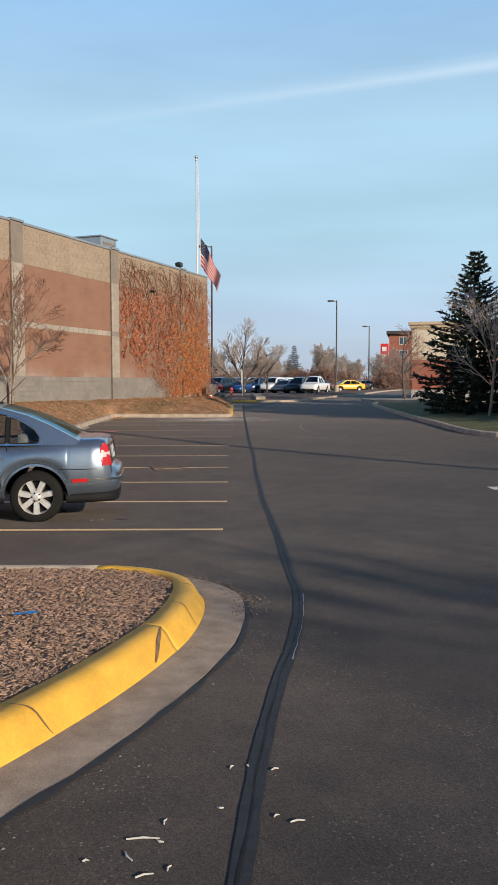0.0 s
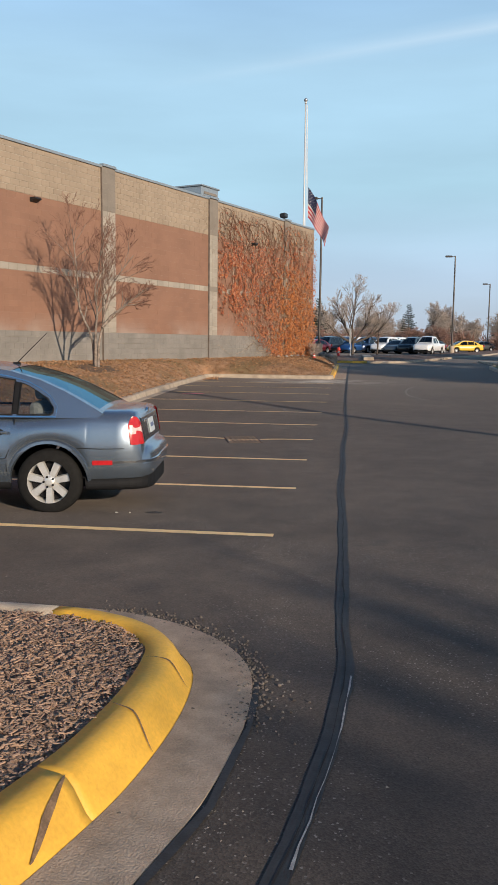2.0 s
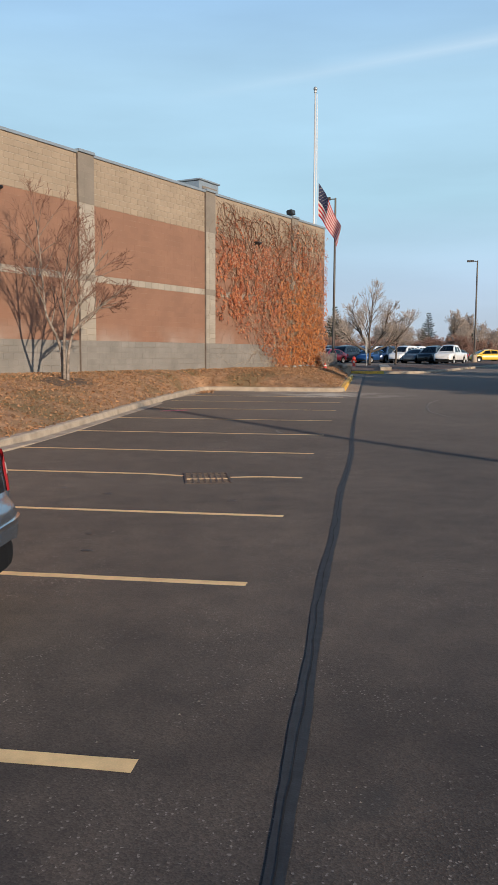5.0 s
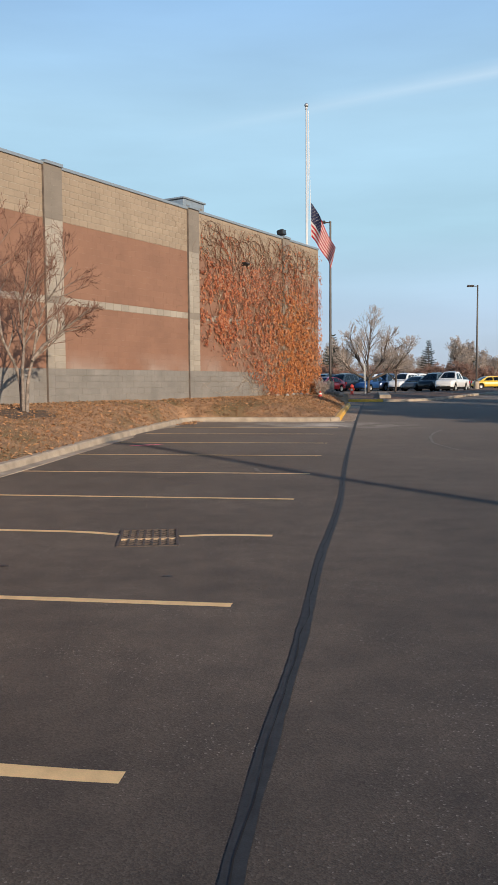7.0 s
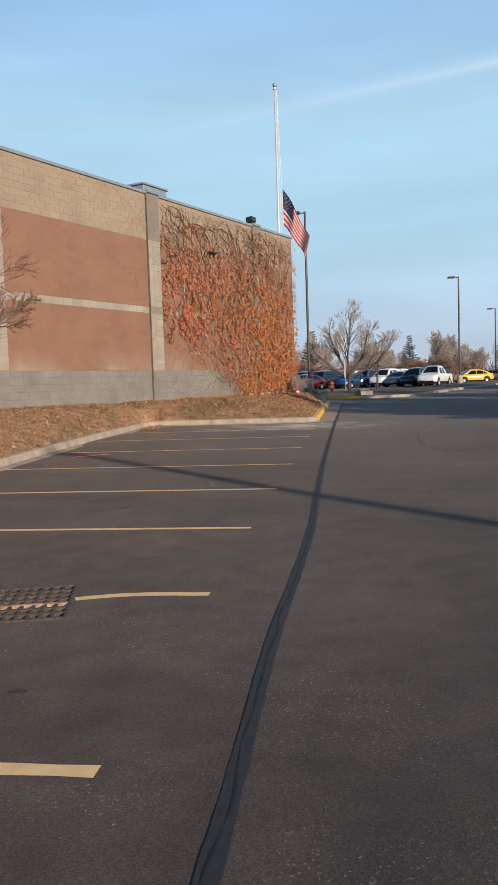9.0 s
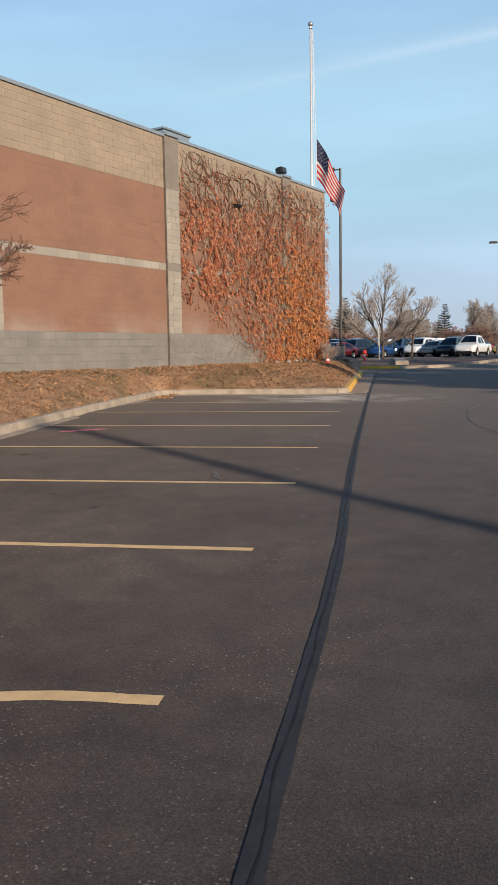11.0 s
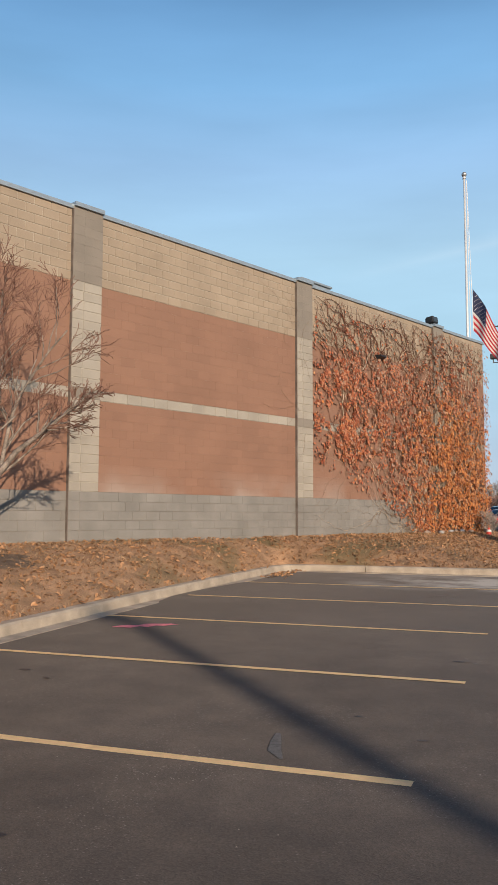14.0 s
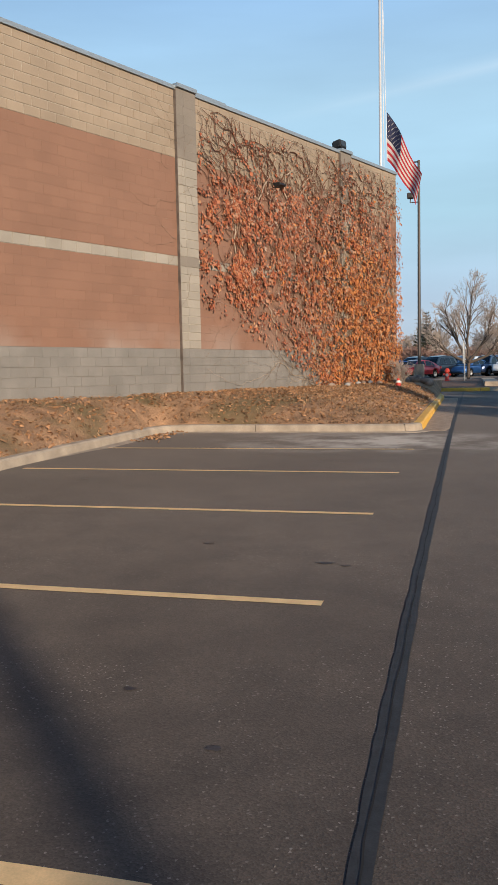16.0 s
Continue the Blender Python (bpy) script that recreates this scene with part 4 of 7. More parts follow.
SUV = dict(
    length=4.6, wheels=(0.95, 3.65), r=0.36, arch=0.42,
    half=((0.0, 0.70), (0.05, 0.82), (0.3, 0.88), (1.0, 0.9), (3.6, 0.9), (4.3, 0.84), (4.6, 0.6)),
    deck=((0.0, 0.72), (0.06, 0.75), (0.09, 0.9), (0.14, 1.06), (0.3, 1.09), (3.3, 1.06), (3.7, 1.04), (4.3, 0.98), (4.5, 0.85), (4.6, 0.66)),
    sill=((0.0, 0.45), (0.1, 0.36), (4.5, 0.36), (4.6, 0.42)),
    top=((0.12, 1.07), (0.2, 1.4), (0.35, 1.66), (0.6, 1.74), (1.4, 1.79), (2.2, 1.77), (2.6, 1.70), (3.0, 1.48), (3.55, 1.05)),
    rear=(0.15, 0.4), wind=(2.65, 3.45), belt=1.05,
    windows=(((0.45, 1.1), (1.12, 1.1), (1.12, 1.6), (0.6, 1.56)), ((1.22, 1.1), (1.95, 1.1), (1.95, 1.62), (1.22, 1.61)), ((2.05, 1.1), (3.15, 1.09), (2.75, 1.42), (2.5, 1.58), (2.05, 1.62))))
TRUCK = dict(
    length=5.5, wheels=(1.15, 4.5), r=0.38, arch=0.45,
    half=((0.0, 0.82), (0.05, 0.9), (0.4, 0.93), (1.8, 0.93), (4.9, 0.92), (5.3, 0.86), (5.5, 0.68)),
    deck=((0.0, 0.7), (0.05, 0.72), (0.07, 1.05), (0.12, 1.12), (2.0, 1.12), (4.2, 1.12), (4.5, 1.12), (5.2, 1.05), (5.4, 0.95), (5.5, 0.7)),
    sill=((0.0, 0.5), (0.1, 0.42), (5.4, 0.42), (5.5, 0.5)),
    top=((1.95, 1.11), (2.05, 1.5), (2.2, 1.75), (2.5, 1.84), (3.2, 1.84), (3.5, 1.76), (3.9, 1.5), (4.35, 1.12)),
    rear=(2.0, 2.18), wind=(3.5, 4.25), belt=1.1,
    windows=(((2.25, 1.15), (2.85, 1.15), (2.85, 1.68), (2.32, 1.66)), ((2.95, 1.15), (4.0, 1.14), (3.68, 1.45), (3.42, 1.66), (2.95, 1.7))))


def track(table, x):
    return float(np.interp(x, [a for a, _ in table], [b for _, b in table]))


def body_side(style, x, z):
    """Half width of the body at a height."""
    zb, zt, w = track(style["sill"], x), track(style["deck"], x) - 0.05, track(style["half"], x)
    return w * float(np.interp((z - zb) / max(0.05, zt - zb), SIDE_F, SIDE_G))


def cabin_side(style, x, z):
    belt = style["belt"]
    return (track(style["half"], x) * 0.925) - max(0.0, z - belt) * 0.44


def loft_body(style, mat, low=None, high=None, grow=1.0):
    """A closed car body shell swept through cross sections, with wheel arches cut into its lower edge."""
    stations = set(np.linspace(0, style["length"], 40)) | {a for a, _ in style["deck"]} | {a for a, _ in style["half"]}
    for c in style["wheels"]:
        stations |= {c + style["arch"] * math.cos(t) for t in np.linspace(0, math.pi, 17)}
    stations = sorted(round(float(x), 4) for x in stations)
    bm = bmesh.new()
    rows = []
    for x in stations:
        w = track(style["half"], x) * grow
        zb = track(style["sill"], x) if low is None else low
        zt = track(style["deck"], x) if high is None else min(high, track(style["deck"], x))
        for c in style["wheels"]:
            if abs(x - c) < style["arch"]:
                zb = max(zb, style["r"] + math.sqrt(style["arch"] ** 2 - (x - c) ** 2))
        zb = min(zb, zt - 0.07)
        half = [(w * g, zb + (zt - 0.05 - zb) * f) for f, g in zip(SIDE_F, SIDE_G)]
        half += [(w * 0.85, zt - 0.012), (w * 0.62, zt + 0.004), (w * 0.3, zt + 0.016), (0, zt + 0.02)]
        ring = [bm.verts.new((x, y, z)) for y, z in half] + [bm.verts.new((x, -y, z)) for y, z in reversed(half[:-1])]
        rows.append(ring)
    for a, b in zip(rows, rows[1:]):
        for i in range(len(a) - 1):
            bm.faces.new((a[i], a[i + 1], b[i + 1], b[i]))
    bm.faces.new(rows[0])
    bm.faces.new(list(reversed(rows[-1])))
    bmesh.ops.recalc_face_normals(bm, faces=bm.faces)
    return bm


def fill(bm, loops):
    """Fills 2D outlines, with holes, by triangles; returns the vertices."""
    made = []
    for loop in loops:
        vs = [bm.verts.new((x, 0, z)) for x, z in loop]
        made += vs
        for i in range(len(vs)):
            bm.edges.new((vs[i - 1], vs[i]))
    bmesh.ops.triangle_fill(bm, use_beauty=True, use_dissolve=False, edges=bm.edges[:])
    return made


def dense(loop, step=0.12):
    out = []
    for i in range(len(loop)):
        a, b = Vector(loop[i]), Vector(loop[(i + 1) % len(loop)])
        n = max(1, int((b - a).length / step))
        out += [tuple(a + (b - a) * j / n) for j in range(n)]
    return out


def side_sheet(loops, where, off, sign, thick=0.012):
    bm = bmesh.new()
    fill(bm, [dense(q) for q in loops])
    for v in bm.verts:
        v.co.y = sign * (where(v.co.x, v.co.z) + off)
    if thick:
        bmesh.ops.recalc_face_normals(bm, faces=bm.faces)
        r = bmesh.ops.extrude_face_region(bm, geom=bm.faces[:])
        for v in (g for g in r["geom"] if isinstance(g, bmesh.types.BMVert)):
            v.co.y -= sign * thick
    bmesh.ops.recalc_face_normals(bm, faces=bm.faces)
    return bm


def roof_grid(style, x0, x1, y0, y1, crown=0.035, lift=0.0, nx=10, ny=8):
    """A patch of the upper shell between two x and two shares of the half width."""
    bm = bmesh.new()
    g = []
    for i in range(nx + 1):
        x = x0 + (x1 - x0) * i / nx
        z = track(style["top"], x)
        w = cabin_side(style, x, z) + 0.002
        g.append([bm.verts.new((x, w * (y0 + (y1 - y0) * j / ny), z + crown * (1 - (y0 + (y1 - y0) * j / ny) ** 2) + lift)) for j in range(ny + 1)])
    for i in range(nx):
        for j in range(ny):
            bm.faces.new((g[i][j], g[i + 1][j], g[i + 1][j + 1], g[i][j + 1]))
    bmesh.ops.recalc_face_normals(bm, faces=bm.faces)
    return bm


def lathe(profile, sides=28, axis_y=0.0):
    """Turns a profile of (radius, y) about the y axis."""
    bm = bmesh.new()
    rings = [[bm.verts.new((r * math.cos(2 * math.pi * i / sides), y + axis_y, r * math.sin(2 * math.pi * i / sides))) for i in range(sides)] for r, y in profile]
    for a, b in zip(rings, rings[1:]):
        for i in range(sides):
            bm.faces.new((a[i], a[(i + 1) % sides], b[(i + 1) % sides], b[i]))
    bmesh.ops.recalc_face_normals(bm, faces=bm.faces)
    return bm


def wheel(car, x, y, sign, r, fine):
    w = part("wheel", lathe([(r * 0.66, -0.10), (r * 0.86, -0.105), (r * 0.97, -0.085), (r, -0.04), (r, 0.04), (r * 0.97, 0.085), (r * 0.86, 0.105), (r * 0.66, 0.10)], 32 if fine else 16), RUBBER, car, "worn black tyre", smooth=True)
    w.matrix_basis = pose(x, y, r, 0, 0, 0 if sign > 0 else 180)
    rim = part("rim", lathe([(r * 0.70, 0.09), (r * 0.68, 0.075), (r * 0.64, 0.06), (r * 0.62, -0.03)] if fine else [(r * 0.68, 0.09), (r * 0.62, 0.05), (0.02, 0.06)], 32 if fine else 14), ALLOY if fine else GALV, w, "silver alloy rim", smooth=True)
    if fine:
        part("brake_drum", lathe([(r * 0.625, -0.03), (r * 0.60, 0.005), (0.02, 0.01)], 24), PLASTIC, w, "dark brake disc behind the spokes")
        for k in range(7):
            bm = bmesh.new()
            vs = [bm.verts.new(p) for p in ((0.04, 0.075, -0.026), (0.04, 0.075, 0.026), (r * 0.675, 0.078, 0.034), (r * 0.675, 0.078, -0.034),
                                             (0.04, 0.03, -0.034), (0.04, 0.03, 0.034), (r * 0.675, 0.045, 0.041), (r * 0.675, 0.045, -0.041))]
            for q in ((0, 1, 2, 3), (0, 4, 5, 1), (1, 5, 6, 2), (2, 6, 7, 3), (3, 7, 4, 0)):
                bm.faces.new([vs[i] for i in q])
            bmesh.ops.recalc_face_normals(bm, faces=bm.faces)
            bmesh.ops.rotate(bm, cent=(0, 0, 0), matrix=Matrix.Rotation(2 * math.pi * k / 7 + math.pi / 2, 3, "Y"), verts=bm.verts)
            part("spoke", bm, ALLOY, w)
        part("hub", lathe([(0.062, 0.05), (0.058, 0.080), (0.026, 0.086), (0.001, 0.086)], 20), ALLOY, w, smooth=True)
        for k in range(5):
            a = 2 * math.pi * k / 5
            part("wheel_bolt", tube((0.05 * math.cos(a), 0.08, 0.05 * math.sin(a)), (0.05 * math.cos(a), 0.097, 0.05 * math.sin(a)), 0.011, 0.010, 6), PLASTIC, w)
    return w


def build_car(m, style, paint, label, group="", fine=False):
    car = empty("car", m, label, "car", group)
    part("body", loft_body(style, paint), paint, car, "", smooth=True)
    part("underbody", loft_body(style, PLASTIC, low=0.23, high=0.42, grow=0.95), PLASTIC, car, "black lower bumper and sill trim").matrix_basis = Matrix.Translation((0.03, 0, 0)) @ Matrix.Diagonal((0.987, 1, 1, 1))
    top = list(style["top"])
    outline = [(top[0][0] + 0.05, style["belt"] + 0.0)] + top + [(top[-1][0] - 0.05, style["belt"])]
    cs = lambda x, z: cabin_side(style, x, z)
    for sign in (1, -1):
        part("cabin_side", side_sheet([outline, *style["windows"]], cs, 0.0, sign, 0.03), paint, car)
        for q in style["windows"]:
            part("side_window", side_sheet([q], cs, -0.006, sign, 0.0), SIDEGLASS if fine else DARKGLASS, car, "dark glass side window")
    x0, x1 = top[0][0], top[-1][0]
    r0, r1 = style["rear"]
    w0, w1 = style["wind"]
    roof = part("roof", roof_grid(style, r1, w0, -1, 1), paint, car, "", smooth=True)
    for a, b in ((x0, r0), (w1, x1)):
        part("roof_edge", roof_grid(style, a, b, -1, 1, nx=2), paint, car, "", smooth=True)
    for a, b in ((r0, r1), (w0, w1)):
        for s in ((-1, -0.88), (0.88, 1)):
            part("pillar", roof_grid(style, a, b, *s, ny=2), paint, car, "", smooth=True)
    part("rear_window", roof_grid(style, r0, r1, -0.88, 0.88, lift=-0.004), REARGLASS if fine else DARKGLASS, car, "sloping rear window glass", smooth=True)
    part("windscreen", roof_grid(style, w0, w1, -0.88, 0.88, lift=-0.004), SIDEGLASS if fine else DARKGLASS, car, "windscreen glass", smooth=True)
    for x in style["wheels"]:
        for sign in (1, -1):
            wheel(car, x, sign * (track(style["half"], x) - 0.115), sign, style["r"], fine)
    if not fine:
        for sign in (1, -1):
            y = track(style["half"], 0.1)
            part("tail_lamp", box(-0.01, sign * y - 0.06, 0.72, 0.12, sign * y + 0.04, 0.95, 0.01), TAILRED, car, "red tail lamp")
    return car


def build_saloon():
    st = SEDAN
    car = build_car(pose(-1.29, 1.64, gz(-1, 1) - 0.01, 0, 0, 186), st, SILVER, "silver-blue four-door saloon parked nose to the kerb", fine=True)
    bs = lambda x, z: body_side(st, x, z)
    cs = lambda x, z: cabin_side(st, x, z)
    for sign in (1, -1):
        # bright window surround
        for q in st["windows"]:
            c = (sum(p[0] for p in q) / len(q), sum(p[1] for p in q) / len(q))
            grown = [(c[0] + (p[0] - c[0]) * 1.0 + (0.012 if p[0] > c[0] else -0.012), p[1] + (0.012 if p[1] > c[1] else -0.012)) for p in q]
            part("window_seal", side_sheet([grown, list(reversed(q))], cs, 0.004, sign, 0.01), PLASTIC, car, "black rubber window seal")
        part("pillar_cover", side_sheet([[(1.302, 0.974), (1.363, 0.974), (1.363, 1.288), (1.302, 1.267)]], cs, 0.004, sign, 0.01), PLASTIC, car, "black pillar between the windows")
        part("pillar_cover", side_sheet([[(2.182, 0.97), (2.248, 0.97), (2.24, 1.35), (2.162, 1.35)]], cs, 0.004, sign, 0.01), PLASTIC, car, "black pillar between the windows")
        belt = [(0.93, 0.945), (3.4, 0.94), (3.4, 0.955), (0.93, 0.960)]
        part("belt_trim", side_sheet([belt], cs, 0.006, sign, 0.012), CHROME, car, "chrome strip under the windows")
        arc = [(0.93, 0.955), (0.922, 1.045), (0.995, 1.14), (1.10, 1.215), (1.22, 1.275), (1.40, 1.322), (1.65, 1.362), (2.2, 1.387), (2.6, 1.375), (2.82, 1.335)]
        ring = arc + [(x + 0.004, z + 0.013) for x, z in reversed(arc)]
        part("window_trim", side_sheet([ring], cs, 0.005, sign, 0.01), CHROME, car, "chrome strip over the windows")
        # side moulding, marker lamp, door gaps
        part("side_moulding", side_sheet([[(1.40, 0.50), (3.2, 0.50), (3.2, 0.545), (1.40, 0.545)]], bs, 0.010, sign, 0.02), SILVER, car)
        part("moulding_trim", side_sheet([[(1.40, 0.546), (3.2, 0.546), (3.2, 0.558), (1.40, 0.558)]], bs, 0.012, sign, 0.02), CHROME, car, "chrome bead")
        part("side_marker", side_sheet([[(0.38, 0.49), (0.57, 0.49), (0.57, 0.535), (0.38, 0.535)]], bs, 0.008, sign, 0.02), TAILRED, car, "red side marker lamp")
        part("bumper_trim", side_sheet([[(0.03, 0.505), (0.40, 0.505), (0.40, 0.528), (0.03, 0.53)]], bs, 0.007, sign, 0.02), CHROME, car, "chrome bumper strip")
        seam = [(1.33, 0.95), (1.325, 0.78), (1.35, 0.68), (1.40, 0.56), (1.40, 0.30)]
        part("door_gap", side_sheet([seam + [(x + 0.008, z) for x, z in reversed(seam)]], bs, 0.002, sign, 0.01), PLASTIC, car, "dark door gap")
        for xg in (2.22, 3.40):
            part("door_gap", side_sheet([[(xg, 0.95), (xg, 0.30), (xg + 0.008, 0.30), (xg + 0.008, 0.95)]], bs, 0.002, sign, 0.01), PLASTIC, car, "dark door gap")
        gap = [(0.27, 0.652), (0.5, 0.652), (0.72, 0.66), (0.72, 0.653), (0.5, 0.645), (0.27, 0.645)]
        part("bumper_gap", side_sheet([gap], bs, 0.009, sign, 0.01), PLASTIC, car, "dark seam over the bumper")
        lip = [(st["wheels"][0] + (st["arch"] + d) * math.cos(t), st["r"] + (st["arch"] + d) * math.sin(t)) for d, ts in ((0.002, np.linspace(0.02, math.pi - 0.02, 18)), (0.03, np.linspace(math.pi - 0.02, 0.02, 18))) for t in ts]
        part("arch_lip", side_sheet([lip], bs, 0.007, sign, 0.03), SILVER, car)
        for xh in (1.50, 2.45):
            cup = [(xh + 0.075 * math.cos(a), 0.80 + 0.035 * math.sin(a)) for a in np.linspace(0, 6.0, 12)]
            part("handle_recess", side_sheet([cup], bs, 0.002, sign, 0.005), PLASTIC, car, "dark recess behind the handle")
            y = sign * (bs(xh, 0.80) + 0.022)
            h = part("door_handle", box(xh - 0.11, y - 0.012, 0.787, xh + 0.11, y + 0.012, 0.813, 0.008), SILVER, car, "silver pull handle")
        # tail lamp wraps the corner: one curved red lens, rounded at the top, with a clear window in it
        ends = [(0.205, None), (0.185, None), (0.165, None), (0.15, None), (0.135, None), (0.112, 0.70), (0.102, 0.665), (0.099, 0.63), (0.098, 0.59)]

        def on_lens(u, h, off):
            k = min(int(u * 8), 7)
            (xa, ya), (xb, yb) = ends[k], ends[k + 1]
            t = u * 8 - k
            z = 0.685 + 0.27 * h
            x = xa + (xb - xa) * t + max(0.0, z - 0.68) * 0.17
            ya, yb = (bs(x, z) if q is None else min(q, bs(x, z)) for q in (ya, yb))
            return (x - off * (0.3 if u < 0.5 else 1.0), sign * (ya + (yb - ya) * t + 0.012 + off), z)

        for name, mat, h0, h1, off, text in (("tail_lamp", TAILRED, 0.0, 1.0, 0.0, "rounded red tail lamp lens"), ("reversing_lamp", TAILCLEAR, 0.40, 0.68, 0.003, "pinkish clear window in the tail lamp")):
            bm = bmesh.new()
            rows = []
            for j in range(11):
                row = []
                for i in range(17):
                    u = i / 16
                    if name == "tail_lamp":
                        h = j / 10
                        inset = 0.38 * max(0.0, (h - 0.55) / 0.45) ** 2.2
                        row.append(bm.verts.new(on_lens(inset * 0.8 + u * (1 - 1.9 * inset), h, off)))
                    else:
                        bow = math.sin(math.pi * u)
                        lo, hi = h0 - 0.02 + 0.12 * bow * (u > 0.45), h1 + 0.02 - 0.10 * bow * (u > 0.3)
                        row.append(bm.verts.new(on_lens(0.08 + 0.80 * u, lo + (hi - lo) * j / 10, off)))
                rows.append(row)
            for p, q in zip(rows, rows[1:]):
                for i in range(16):
                    bm.faces.new((p[i], p[i + 1], q[i + 1], q[i]))
            bmesh.ops.recalc_face_normals(bm, faces=bm.faces)
            part(name, bm, mat, car, text, smooth=True)
    bm = bmesh.new()
    for k in range(24):
        a, b = -0.76 + 1.52 * k / 24, -0.76 + 1.52 * (k + 1) / 24

        def edge(y):
            return float(np.interp(abs(y), [0, 0.4, 0.54, 0.63, 0.69, 0.735, 0.775], [-0.008, -0.008, 0.006, 0.03, 0.07, 0.12, 0.19]))
        vs = [bm.verts.new(p) for p in ((edge(a) - 0.004, a, 0.505), (edge(b) - 0.004, b, 0.505), (edge(b) - 0.004, b, 0.53), (edge(a) - 0.004, a, 0.53), (edge(a) + 0.03, a, 0.535), (edge(b) + 0.03, b, 0.535))]
        bm.faces.new(vs[:4])
        bm.faces.new((vs[3], vs[2], vs[5], vs[4]))
    bmesh.ops.remove_doubles(bm, verts=bm.verts, dist=0.0005)
    part("rear_bumper_trim", bm, CHROME, car, "chrome strip across the bumper")
    part("boot_panel", box(0.0, -0.56, -0.005, 0.03, 0.56, 0.25, 0.012, pose(0.098, 0, 0.69, 0, 11, 0)), BOOTSHADE, car, "boot lid face, its shade and dark reflections put into the colour")
    part("licence_plate", box(-0.012, -0.155, 0.05, -0.002, 0.155, 0.20, 0.003, pose(0.098, 0, 0.69, 0, 11, 0)), PLATE, car, "white licence plate with unreadable characters")
    for k in range(6):
        part("plate_mark", box(-0.0145, -0.10 + 0.036 * k, 0.105, -0.0125, -0.082 + 0.036 * k, 0.145, 0, pose(0.098, 0, 0.69, 0, 11, 0)), PLATEINK, car)
    part("badge", tube((0.150, 0, 0.955), (0.175, 0, 0.958), 0.04, 0.04, 20), CHROME, car, "round chrome badge")
    part("boot_grip", box(-0.012, 0.27, 0.19, 0.0, 0.42, 0.215, 0.004, pose(0.098, 0, 0.69, 0, 11, 0)), CHROME, car)
    part("aerial_base", box(1.50, -0.02, 1.43, 1.58, 0.02, 1.455, 0.01), PLASTIC, car, "black aerial base")
    part("aerial", tube((1.54, 0, 1.445), (1.22, 0, 1.76), 0.006, 0.003, 6), PLASTIC, car, "thin black roof aerial")
    for x, y, mat in ((1.18, 0.36, SEATPALE), (1.18, -0.36, SEATPALE), (2.2, 0.36, SEATCLOTH), (2.2, -0.36, SEATCLOTH)):
        bm = bmesh.new()
        add_box(bm, x - 0.08, y - 0.24, 0.90, x + 0.08, y + 0.24, 1.08, 0.06)
        add_box(bm, x - 0.07, y - 0.13, 1.09, x + 0.05, y + 0.13, 1.27, 0.05)
        part("seat", bm, mat, car, "seat back with headrest")
    part("parcel_shelf", box(0.65, -0.6, 0.962, 1.1, 0.6, 0.985), SEATCLOTH, car)


build_saloon()


# ---- trees ----
BARK = material("grey_bark", (0.28, 0.23, 0.19), 0.9, var=0.35, scale=12, fine=80, bump=0.7)
TWIG = material("red_brown_twig", (0.19, 0.10, 0.072), 0.9, var=0.25, scale=8, bump=0)
GREYTWIG = material("grey_twig", (0.36, 0.30, 0.26), 0.9, var=0.25, scale=8, bump=0)
REDTWIG = material("reddish_twig", (0.28, 0.17, 0.135), 0.9, var=0.3, scale=4, bump=0)
DARKBARK = material("dark_bark", (0.10, 0.075, 0.06), 0.9, var=0.3, scale=12, fine=80, bump=0.6)
NEEDLE = material("pine_needle", (0.022, 0.032, 0.018), 0.9, var=0.35, scale=3, piece=0.45, bump=0)


def limb(store, pts, radii, sides):
    v, f = store
    base = len(v)
    for i, p in enumerate(pts):
        d = (pts[min(i + 1, len(pts) - 1)] - pts[max(i - 1, 0)]).normalized()
        a = d.cross(Vector((0.3, 0.2, 1) if abs(d.z) < 0.9 else (1, 0, 0))).normalized()
        b = d.cross(a)
        for k in range(sides):
            t = 2 * math.pi * k / sides
            v.append(p + (a * math.cos(t) + b * math.sin(t)) * radii[i])
    for i in range(len(pts) - 1):
        for k in range(sides):
            f.append((base + i * sides + k, base + i * sides + (k + 1) % sides, base + (i + 1) * sides + (k + 1) % sides, base + (i + 1) * sides + k))


